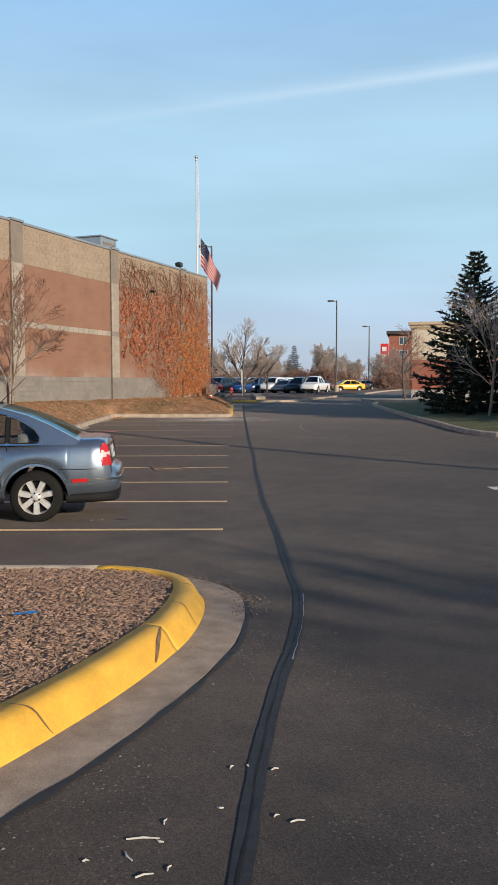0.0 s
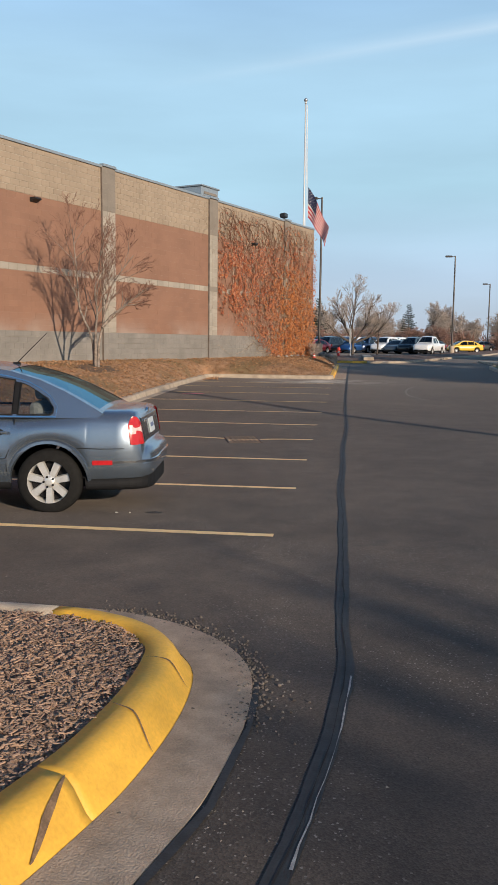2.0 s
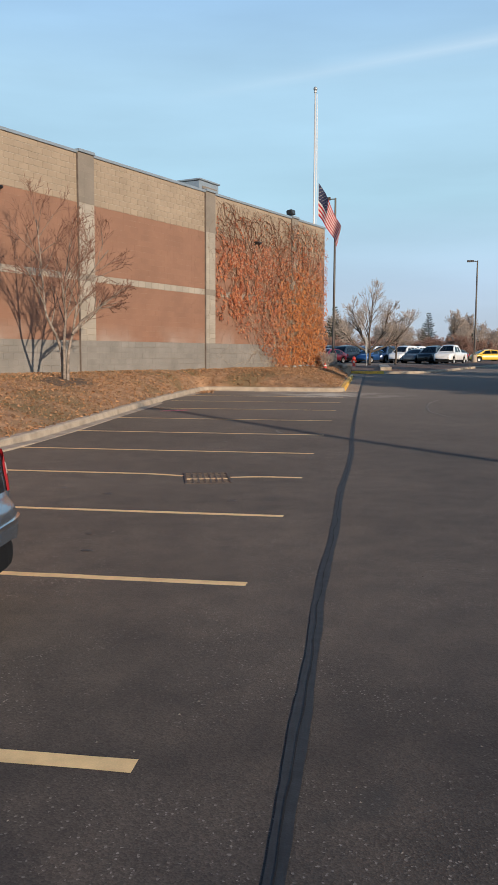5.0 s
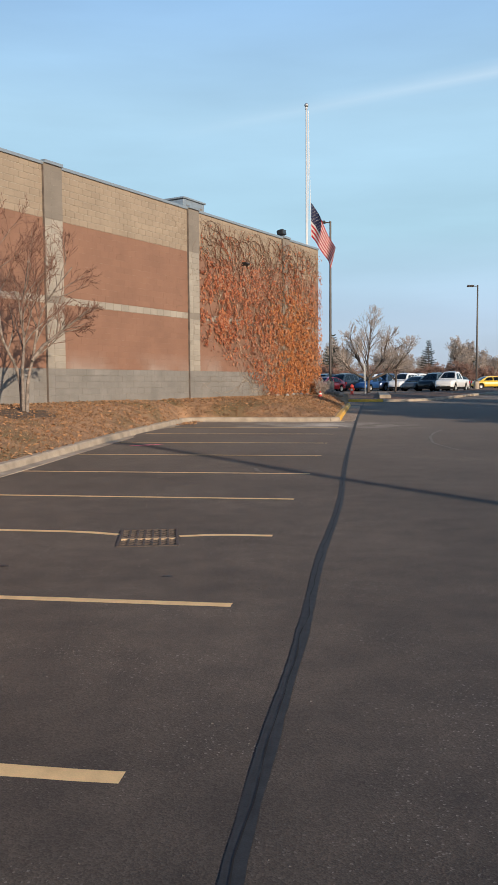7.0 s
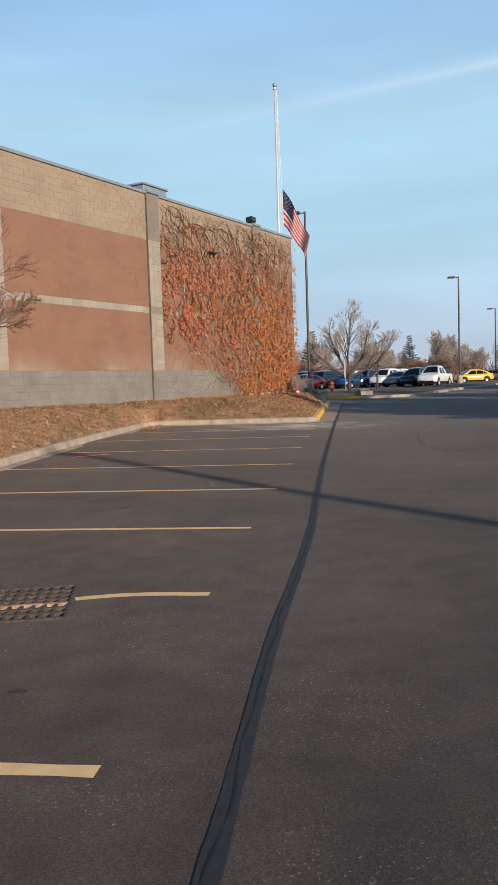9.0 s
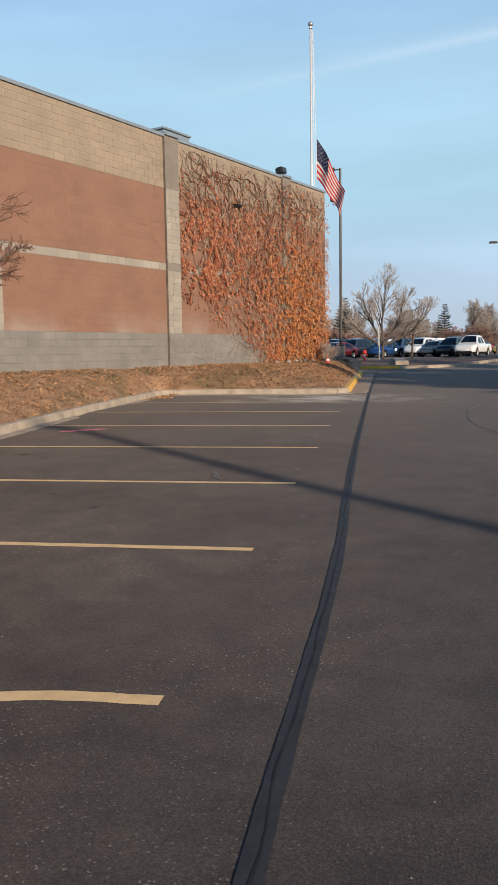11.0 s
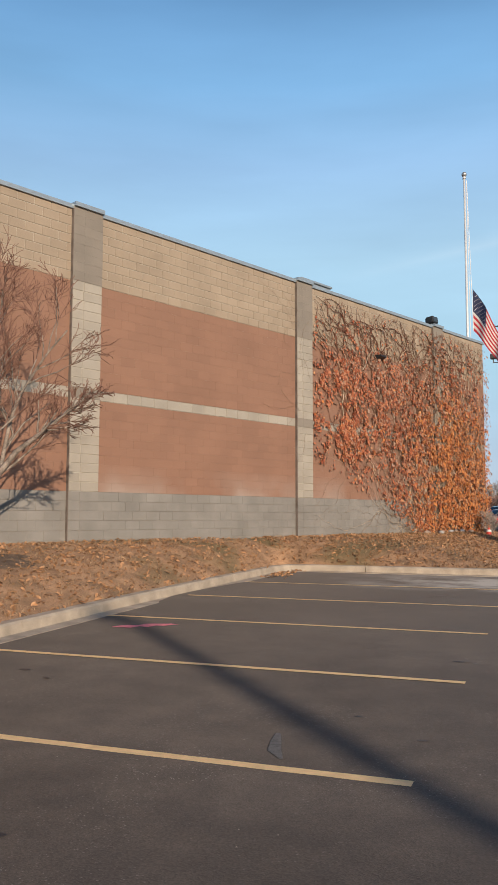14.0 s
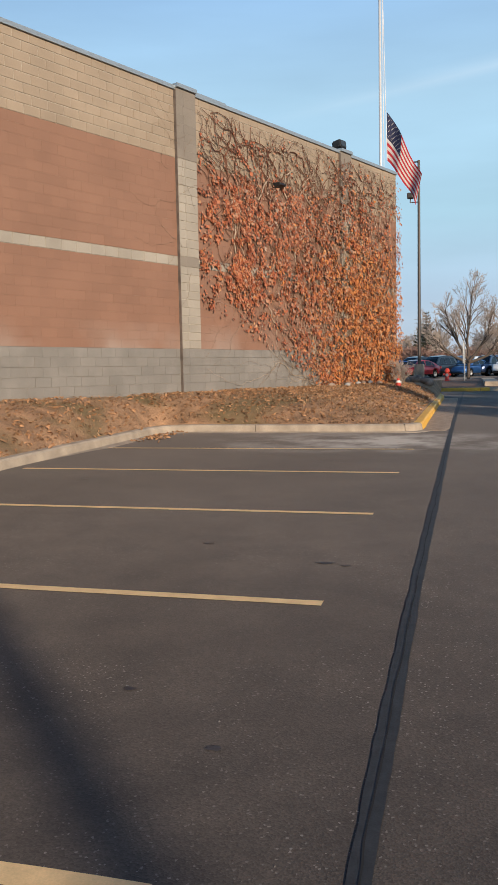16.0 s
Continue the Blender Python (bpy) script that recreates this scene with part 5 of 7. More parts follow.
def bare_tree(name, seed, height, r, stems, kids, spread, up, bark, twig, label, lean=0.25, thin=0.006, fork=0.35, tags=("tree", ""), wave=0.10, stem_lines=(), reach=0.6):
    """A leafless tree: tapered stems that fork again and again. kids: branches off each limb, level by level."""
    rnd = random.Random(seed)
    wood, crown = ([], []), ([], [])

    def grow(p, d, length, rad, lvl):
        n = 6 if lvl == 0 else 4 if lvl == 1 else 3
        pts, rr = [p], [rad]
        for i in range(n):
            d = (d + Vector((rnd.gauss(0, 1), rnd.gauss(0, 1), rnd.gauss(0, 0.7))) * (wave + 0.05 * lvl) + Vector((0, 0, up * 0.12))).normalized()
            p = p + d * length / n
            pts.append(p)
            rr.append(max(thin, rad * (1 - 0.62 * (i + 1) / n)))
        branch(pts, rr, length, lvl)

    def branch(pts, rr, length, lvl):
        n = len(pts) - 1
        limb(wood if lvl < 2 else crown, pts, rr, 7 if lvl == 0 else 5 if lvl == 1 else 3)
        if lvl < len(kids):
            for k in range(kids[lvl]):
                t = fork + (1 - fork) * (k + rnd.random()) / kids[lvl]
                i = min(n - 1, int(t * n))
                q = pts[i].lerp(pts[i + 1], t * n - i)
                dd = (pts[i + 1] - pts[i]).normalized()
                axis = dd.orthogonal().normalized()
                axis.rotate(Matrix.Rotation(rnd.uniform(0, 6.28), 3, dd))
                nd = dd.copy()
                nd.rotate(Matrix.Rotation(spread * rnd.uniform(0.6, 1.3), 3, axis))
                grow(q, nd, length * rnd.uniform(0.42, 0.68) * (1.15 - 0.45 * t), max(thin, rr[i] * 0.62), lvl + 1)

    for k, line in enumerate(stem_lines):
        # a stem whose bends are known: (sideways, height) from the root
        pts = [Vector((x, 0.05 * k * math.sin(2.1 * k) * z ** 0.8 + rnd.gauss(0, 0.03), z - 0.05)) for x, z in line]
        pts = [Vector(p) for p in smooth_path([tuple(p) for p in pts], 0.3)]
        length = sum((q - p).length for p, q in zip(pts, pts[1:]))
        branch(pts, [max(thin, r * (1 - 0.8 * i / len(pts))) for i in range(len(pts))], length * reach, 0)
    for s in range(0 if stem_lines else stems):
        a = 2 * math.pi * (s + rnd.random() * 0.6) / stems
        d = Vector((math.cos(a) * lean, math.sin(a) * lean, 1)) if stems > 1 else Vector((rnd.gauss(0, 0.05), rnd.gauss(0, 0.05), 1))
        o = Vector((math.cos(a), math.sin(a), 0)) * (0.045 if stems > 1 else 0.0)
        grow(o - Vector((0, 0, 0.08)), d.normalized(), height * (0.72 if stems > 1 else 0.78) * rnd.uniform(0.9, 1.05), r, 0)
    tree = empty(name, Matrix.Identity(4), label, *tags)
    mesh_part("trunk", *wood, bark, tree, "", True)
    mesh_part("crown", *crown, twig, tree, "bare twigs")
    return tree


def pine(seed, height, radius, label, n_whorl=32, sprigs=95):
    rnd = random.Random(seed)
    wood, crown = ([], []), ([], [])
    limb(wood, [Vector((0, 0, z * height - 0.1)) for z in (0, 0.3, 0.6, 0.85, 1.0)], [0.17, 0.13, 0.08, 0.04, 0.012], 8)
    v, f = crown
    for w in range(n_whorl):
        t = (w + 0.3) / n_whorl
        z = height * (0.035 + 0.95 * t)
        reach = radius * (1 - t) ** 0.85 * rnd.uniform(0.85, 1.1) + 0.12
        for k in range(8 if t < 0.75 else 6):
            a = 2 * math.pi * (k + rnd.random()) / 8 + w
            L = reach * rnd.uniform(0.62, 1.12)
            d = Vector((math.cos(a), math.sin(a), 0))
            droop = -0.30 + 0.6 * t
            pts = [Vector((0, 0, z)) + d * (L * s) + Vector((0, 0, droop * L * s + 0.22 * L * s * s)) for s in (0, 0.35, 0.7, 1.0)]
            limb(wood, pts, [0.028, 0.02, 0.012, 0.004], 3)
            for q in range(int(sprigs * (0.35 + L / radius))):
                s = rnd.uniform(0.12, 1.0)
                i = min(2, int(s * 3))
                p = pts[i].lerp(pts[i + 1], s * 3 - i)
                dd = (d + Vector((rnd.gauss(0, 0.75), rnd.gauss(0, 0.75), rnd.gauss(-0.05, 0.45)))).normalized()
                ln = rnd.uniform(0.14, 0.36) * (0.6 + 0.5 * (1 - t))
                sd = dd.cross(Vector((rnd.gauss(0, 1), rnd.gauss(0, 1), rnd.gauss(0, 1)))).normalized() * ln * rnd.uniform(0.12, 0.2)
                o = len(v)
                v.extend((p, p + dd * ln * 0.45 + sd, p + dd * ln, p + dd * ln * 0.45 - sd))
                f.append((o, o + 1, o + 2, o + 3))
    tree = empty("pine_tree", Matrix.Identity(4), label, "tree")
    mesh_part("trunk", *wood, DARKBARK, tree)
    mesh_part("crown", v, f, NEEDLE, tree, "dense dark needles")
    return tree


def set_at(ob, x, y, z=None, turn=0.0, size=1.0):
    ob.matrix_world = Matrix.Translation((x, y, gz(x, y) if z is None else z)) @ Matrix.Rotation(turn, 4, "Z") @ Matrix.Scale(size, 4)
    return ob


STEMS_R = (((-0.06, 0), (-0.09, 0.95), (-0.27, 1.57), (-0.57, 2.23), (-0.64, 3.0), (-0.72, 4.2), (-0.82, 5.3)), ((0.09, 0), (0.13, 0.95), (0.30, 1.7), (0.43, 2.5), (0.63, 3.15), (1.15, 3.95), (1.5, 4.4)),
           ((-0.02, 0), (0.0, 1.35), (0.07, 2.3), (-0.02, 2.8), (0.12, 3.7), (0.25, 4.5)), ((0.28, 1.6), (0.62, 2.05), (0.95, 2.3), (1.5, 2.75), (1.95, 3.1)))
STREAKBARK = material("streaked_bark", (0.215, 0.175, 0.145), 0.9, var=0.55, scale=7, fine=60, bump=0.8, depth=0.01)
t_near = bare_tree("bare_tree", 3, 5.7, 0.061, 3, (13, 7, 5), 0.56, 0.35, STREAKBARK, TWIG, "leafless multi-stem ornamental tree on the leafy bank", 0.34, 0.0060, 0.36, ("tree", "ornamental trees by the wall"), 0.13, STEMS_R)
set_at(t_near, -7.77, 19.6, lawn_z(-7.77, 19.6), 0.36, 0.85)


def root_bed(cx, cy, radius):
    """Bare dark soil round the foot of a tree, uneven at its rim."""
    rings, spokes = 6, 28
    v, f = [(cx, cy, lawn_z(cx, cy) + 0.05)], []
    for r in range(1, rings + 1):
        for k in range(spokes):
            a = 2 * math.pi * k / spokes
            d = radius * r / rings * (1 + 0.6 * noise.noise(Vector((math.cos(a) * 1.7, math.sin(a) * 1.7, 3.0))))
            x, y = cx + d * math.cos(a), cy + d * 1.5 * math.sin(a)
            v.append((x, y, lawn_z(x, y) + (0.03 if r < rings - 1 else 0.012 if r < rings else -0.03) + 0.02 * noise.noise(Vector((x * 6, y * 6, 0)))))
    for k in range(spokes):
        n = (k + 1) % spokes
        f.append((0, 1 + k, 1 + n))
        for r in range(rings - 1):
            o = 1 + r * spokes
            f.append((o + k, o + spokes + k, o + spokes + n, o + n))
    soil = material("bare_soil", (0.13, 0.085, 0.055), 0.95, var=0.4, scale=6, fine=70, bump=0.9, depth=0.02)
    tagged(mesh_part("soil_bed", v, f, soil), "bare dark soil round the foot of a tree", "soil", kind="structure")


root_bed(-7.72, 19.5, 0.75)
set_at(copy_thing(t_near, Matrix.Identity(4)), -11.5, 13.8, 0.75, 2.1, 0.9)

# ---- creeper on the wall ----
def creeper_material(name, tones):
    m = bpy.data.materials.new(name)
    m.use_nodes = True
    nt = m.node_tree
    n, ln = nt.nodes.new, nt.links.new
    bs = nt.nodes["Principled BSDF"]
    geo = n("ShaderNodeNewGeometry")
    r = n("ShaderNodeValToRGB")
    e = r.color_ramp.elements
    e[0].position, e[0].color = 0.0, (*tones[0], 1)
    e[1].position, e[1].color = 1.0, (*tones[-1], 1)
    for k in range(1, len(tones) - 1):
        e.new(k / (len(tones) - 1)).color = (*tones[k], 1)
    ln(geo.outputs["Random Per Island"], r.inputs["Fac"])
    ln(r.outputs["Color"], bs.inputs["Base Color"])
    bs.inputs["Roughness"].default_value = 0.75
    return m


CREEPER = creeper_material("orange_creeper_leaf", ((0.11, 0.036, 0.017), (0.32, 0.098, 0.034), (0.48, 0.165, 0.045), (0.54, 0.215, 0.062), (0.46, 0.27, 0.15)))
CREEPERRED = creeper_material("rust_creeper_leaf", ((0.11, 0.033, 0.019), (0.29, 0.077, 0.034), (0.40, 0.118, 0.051), (0.44, 0.165, 0.083), (0.42, 0.24, 0.15)))
CREEPERBROWN = creeper_material("withered_creeper_leaf", ((0.10, 0.05, 0.035), (0.21, 0.10, 0.065), (0.29, 0.15, 0.10), (0.33, 0.20, 0.145), (0.36, 0.27, 0.21)))
STEM = material("creeper_stem", (0.20, 0.135, 0.09), 0.9, var=0.4, scale=3, bump=0.3)
STEMRUST = material("rust_creeper_runner", (0.13, 0.055, 0.032), 0.9, var=0.4, scale=3, bump=0.3)
STEMPALE = material("pale_creeper_stem", (0.40, 0.31, 0.23), 0.9, var=0.3, scale=3, bump=0.3)


def leafiness(s, z):
    """How thickly the creeper is leafed at a place on the wall."""
    low = float(np.interp(s, [0.7, 2.0, 3.4, 4.6, 5.6, 6.6, 11.2], [3.3, 2.7, 2.25, 1.75, 1.3, 0.95, 0.9]))
    if s < 0.75 or z < low:
        return 0.0
    n1 = noise.noise(Vector((s * 0.9, z * 0.9, 5)))
    n2 = noise.noise(Vector((s * 2.6, z * 2.6, 8)))
    left = float(np.interp(z, [0.8, 2.5, 4.6, 5.8, 6.45, 6.8, 8.1], [0.95, 0.85, 0.78, 0.70, 0.38, 0.15, 0.09]))
    right = float(np.interp(z, [0.8, 4.6, 5.4, 6.2, 7.0, 8.1], [1.7, 1.6, 1.1, 0.65, 0.32, 0.20]))
    t = float(np.interp(s, [6.9, 7.9], [0, 1]))
    d = left + (right - left) * t
    d *= float(np.interp(z - low, [0, 0.5, 1.2], [0.35, 0.75, 1]))
    n3 = noise.noise(Vector((s * 5.2, z * 4.2, 2)))
    return d * max(0.0, 0.95 + 1.5 * n1 * (1 - 0.6 * t) + 2.2 * n2 * (1 - 0.35 * t) + 2.6 * n3)


def build_creeper():
    rnd = random.Random(21)
    v, f, idx = [], [], []
    dark, pale, rust = ([], []), ([], []), ([], [])
    plant = empty("wall_creeper", Matrix.Identity(4), "rust-orange autumn creeper covering the block wall", "creeper")
    # stems fan out from a few roots at the foot of the wall
    roots = (6.6, 7.2, 7.4, 7.7, 8.3, 9.0, 9.6, 10.2, 10.8)
    nodes = []
    for k in range(460):
        s, z = rnd.choice(roots) + rnd.gauss(0, 0.15), 0.85
        a = math.pi / 2 + rnd.uniform(-0.1, 0.75) * (1.15 if s < 8.5 else 0.75)
        if k % 5 == 0:
            s, z, a = rnd.uniform(2.0, 10.5), rnd.uniform(3.5, 6.5), math.pi / 2 + rnd.uniform(-0.9, 1.2)
        want = rnd.uniform(3.5, 10.5)
        run, pts = 0.0, []
        rad = rnd.uniform(0.003, 0.009) if k % 6 else rnd.uniform(0.01, 0.022)
        while run < want and 0.72 < s < S_END - 0.05 and z < 8.02:
            if z > 2.2 and s < 0.9:
                break
            pts.append(wall_at(s, 0.03 + rnd.uniform(0, 0.03) + (0.07 if 7.45 < s < 8.2 else 0), z))
            nodes.append((s, z))
            a += rnd.gauss(0, 0.42) + (math.pi / 2 + 0.45 - a) * 0.05
            s += 0.17 * math.cos(a)
            z += 0.17 * math.sin(a)
            run += 0.17
            if z < 0.9:
                break
        if len(pts) > 3:
            limb(pale if rnd.random() < 0.5 else dark, pts, [rad * (1 - 0.75 * i / len(pts)) for i in range(len(pts))], 4)
    # arching runners over the pale top band
    for k in range(300):
        s, z = (rnd.uniform(1.2, 10.8), rnd.uniform(6.2, 7.6)) if k < 160 else (rnd.uniform(0.9, 7.2), rnd.uniform(3.0, 6.4))
        a = rnd.choice((0.5, 2.2, 2.6)) + rnd.gauss(0, 0.4)
        pts = []
        for i in range(rnd.randint(9, 20)):
            if not (0.8 < s < S_END - 0.05) or not 3.0 < z < 8.03:
                break
            pts.append(wall_at(s, 0.035 + (0.07 if 7.45 < s < 8.2 else 0), z))
            nodes.extend([(s, z)] * (7 if k >= 160 else 1))
            a += rnd.gauss(0, 0.35)
            s += 0.13 * math.cos(a)
            z += 0.13 * math.sin(a)
        if len(pts) > 3:
            r0 = rnd.uniform(0.006, 0.013) if rnd.random() < 0.7 else rnd.uniform(0.014, 0.026)
            limb(rust, pts, [r0 * (1 - 0.7 * i / len(pts)) for i in range(len(pts))], 4)
    for k in range(13):
        s, z, a = rnd.uniform(-0.4, 0.72), rnd.uniform(3.0, 7.6), math.pi + rnd.gauss(0, 0.7)
        pts = []
        for i in range(rnd.randint(6, 15)):
            if s < -3 or not 2.3 < z < 8.0:
                break
            pts.append(wall_at(s, 0.012 + (0.075 if -0.05 < s < 0.75 else 0), z))
            a += rnd.gauss(0, 0.4)
            s += 0.12 * math.cos(a)
            z += 0.12 * math.sin(a)
        if len(pts) > 3:
            limb(dark, pts, [0.0032 * (1 - 0.6 * i / len(pts)) for i in range(len(pts))], 4)
    mesh_part("runner", *rust, STEMRUST, plant, "dark rust-brown arching runners")
    mesh_part("stem", *dark, STEM, plant, "woody brown stems")
    mesh_part("pale_stem", *pale, STEMPALE, plant, "bleached bare stems")

    def leaf(p, out, size):
        o = len(v)
        hang = (Vector((0, 0, -1)) + U * rnd.gauss(-0.15, 0.8) + N * rnd.uniform(0.05, 0.5)).normalized()
        wide = hang.cross(N + U * rnd.gauss(0, 0.6)).normalized() * size * rnd.uniform(0.22, 0.42)
        lift = N * size * rnd.uniform(0.05, 0.25)
        v.extend((p, p + hang * size * 0.5 + wide + lift, p + hang * size, p + hang * size * 0.5 - wide + lift))
        f.append((o, o + 1, o + 2))
        f.append((o, o + 2, o + 3))
        idx.extend((out, out))

    count = 0
    while count < 34000:
        if rnd.random() < 0.84:
            s, z = rnd.choice(nodes)
            s, z = s + rnd.gauss(0, 0.042), z + rnd.gauss(0, 0.042)
        else:
            s, z = rnd.uniform(0.75, S_END + 0.06), rnd.uniform(0.85, 8.0)
        if rnd.random() * 1.35 > leafiness(s, z):
            continue
        thick = float(np.interp(s, [0.7, 6, 9, 11.1], [0.045, 0.08, 0.15, 0.22])) * float(np.interp(z, [1, 5, 7], [1, 0.9, 0.35]))
        bright = float(np.interp(s, [5.5, 8.0], [0.10, 0.9])) * float(np.interp(z, [4.6, 6.2], [1.0, 0.15])) + 0.25 * float(np.interp(z, [1.2, 2.6], [1.0, 0.0]))
        brown = float(np.interp(s, [2.2, 4.0, 7.0, 8.0], [0.03, 0.28, 0.38, 0.10])) + float(np.interp(z, [5.0, 6.6], [0.0, 0.25]))
        tone = 0 if rnd.random() < bright else 2 if rnd.random() < brown else 1
        leaf(wall_at(s, 0.025 + rnd.uniform(0, thick) + (0.07 if 7.45 < s < 8.2 else 0), z), tone, rnd.uniform(0.05, 0.105) * (1.35 if rnd.random() < 0.2 else 1.0))
        count += 1
    # tufts that spill round the corner of the building
    for k in range(5200):
        z = rnd.uniform(0.9, 7.4)
        if noise.noise(Vector((z * 1.6, 0, 3))) + 0.3 < rnd.uniform(-0.6, 0.8):
            continue
        leaf(wall_at(S_END + rnd.uniform(0, 0.26), -rnd.uniform(-0.1, 1.8), z), 0, rnd.uniform(0.05, 0.11))
    tagged(mesh_part("leaves", v, f, [CREEPER, CREEPERRED, CREEPERBROWN], plant, "withered rust, orange and brown leaves", index=idx), kind="stuff")


build_creeper()


# ---- lamps, flag and other fittings ----
def wall_pack(s, z):
    """A wedge-shaped flood lamp fixed to the wall."""
    d = empty("wall_light", WALL @ Matrix.Translation((s, 0, z)), "dark wedge-shaped security light fixed to the block wall", "wall light", "security lights on the wall")
    bm = bmesh.new()
    vs = [bm.verts.new(p) for p in ((-0.17, 0, 0), (0.17, 0, 0), (0.17, 0, 0.16), (-0.17, 0, 0.16), (-0.14, -0.27, 0.09), (0.14, -0.27, 0.09), (0.15, -0.23, 0.16), (-0.15, -0.23, 0.16))]
    for q in ((0, 1, 2, 3), (4, 7, 6, 5), (0, 4, 5, 1), (1, 5, 6, 2), (2, 6, 7, 3), (3, 7, 4, 0)):
        bm.faces.new([vs[i] for i in q])
    bmesh.ops.recalc_face_normals(bm, faces=bm.faces)
    bmesh.ops.bevel(bm, geom=bm.edges[:], offset=0.012, segments=1, affect="EDGES")
    part("housing", bm, BLACK, d)
    part("lens", box(-0.11, -0.18, 0.03, 0.11, -0.05, 0.042, m=Matrix.Rotation(-0.38, 4, "X")), LENS, d, "pale lens underneath")


wall_pack(WP_A, 6.50)
wall_pack(WP_B, 6.36)


DARKLENS = material("dark_lamp_glass", (0.03, 0.033, 0.037), 0.35, var=0.1, bump=0)


def roof_flood():
    d = empty("roof_floodlight", WALL @ Matrix.Translation((FLOOD_S, 0.18, TOP + 0.1)), "black floodlight on a short bracket on the parapet", "floodlight")
    part("bracket", tube((0, 0, 0), (0, 0, 0.2), 0.03), BLACK, d)
    part("yoke", box(-0.2, -0.03, 0.16, 0.2, 0.03, 0.2, 0.008), BLACK, d)
    part("housing", box(-0.19, -0.12, 0.14, 0.19, 0.15, 0.38, 0.03, pose(0, 0, 0, -8)), BLACK, d)
    part("lens", box(-0.15, -0.135, 0.17, 0.15, -0.122, 0.35, 0.0, pose(0, 0, 0, -8)), DARKLENS, d, "dark glass lens")
    for i in range(5):
        part("cooling_fin", box(-0.16 + 0.075 * i, 0.15, 0.17, -0.145 + 0.075 * i, 0.19, 0.35, 0.0, pose(0, 0, 0, -8)), BLACK, d)


roof_flood()


def lot_lamp(x, y, top, heads, label, flood=None, r=0.085, base_h=0.75):
    """A parking-lot lamp: concrete footing, tapering pole, arm and flat box head."""
    z = gz(x, y)
    d = empty("street_lamp", Matrix.Translation((x, y, z)), label, "street lamp", "parking lot lamps")
    h = top - z
    part("footing", tube((0, 0, -0.2), (0, 0, base_h), 0.30, 0.28, 20), CONCRETE, d, "round concrete footing")
    part("base_plate", box(-0.17, -0.17, base_h, 0.17, 0.17, base_h + 0.03, 0.004), BRONZE, d)
    part("pole", tube((0, 0, base_h + 0.03), (0, 0, h), r, r * 0.72, 10), BRONZE, d)
    for a in heads:
        m = Matrix.Rotation(radians(a), 4, "Z")
        part("arm", box(0.0, -0.035, h - 0.12, 0.45, 0.035, h - 0.05, 0.005, m), BRONZE, d)
        head = part("lamp_head", box(0.35, -0.2, h - 0.14, 1.05, 0.2, h + 0.03, 0.03, m), BRONZE, d, "flat box lamp head")
        part("lens", box(0.45, -0.15, h - 0.152, 0.98, 0.15, h - 0.142, 0, m), LENS, head)
    if flood:
        zz, a = flood
        m = Matrix.Rotation(radians(a), 4, "Z")
        part("bracket", box(0.05, -0.025, zz - 0.05, 0.5, 0.025, zz, 0.004, m), BRONZE, d)
        part("stub", tube(m @ Vector((0.48, 0, zz - 0.05)), m @ Vector((0.48, 0, zz + 0.22)), 0.03), BRONZE, d)
        part("floodlight", box(0.30, -0.2, zz + 0.2, 0.66, 0.2, zz + 0.5, 0.04, m), BRONZE, d, "small floodlight on a bracket")
    return d


lot_lamp(-2.1, 60.4, 13.3, (180,), "dark parking-lot lamp with a floodlight bracket beside the building", (11.0 - 0.65, 180), 0.10, 1.1)
lot_lamp(11.4, 86.0, 11.35, (180,), "dark single-head parking-lot lamp on a concrete footing", None, 0.10, 0.9)
lot_lamp(20.5, 120.0, 10.8, (180,), "distant single-head parking-lot lamp", None, 0.11, 0.8)
lot_lamp(20.6, -9.1, 11.0, (150,), "parking-lot lamp whose shadow crosses the stalls", None, 0.16, 0.8)

FLAGRED = material("flag_red", (0.34, 0.012, 0.022), 0.8, var=0.1, scale=6, bump=0)
FLAGPALE = material("flag_pale_stripe", (0.46, 0.42, 0.41), 0.85, var=0.08, scale=6, bump=0)
FLAGWHITE = material("flag_white", (0.74, 0.71, 0.69), 0.8, var=0.06, scale=6, bump=0)
FLAGBLUE = material("flag_blue", (0.010, 0.014, 0.05), 0.8, var=0.1, scale=6, bump=0)
POLE = material("white_pole_paint", (0.66, 0.64, 0.62), 0.4, metal=0.2, var=0.06, bump=0)
FX, FY = -2.44, 43.15


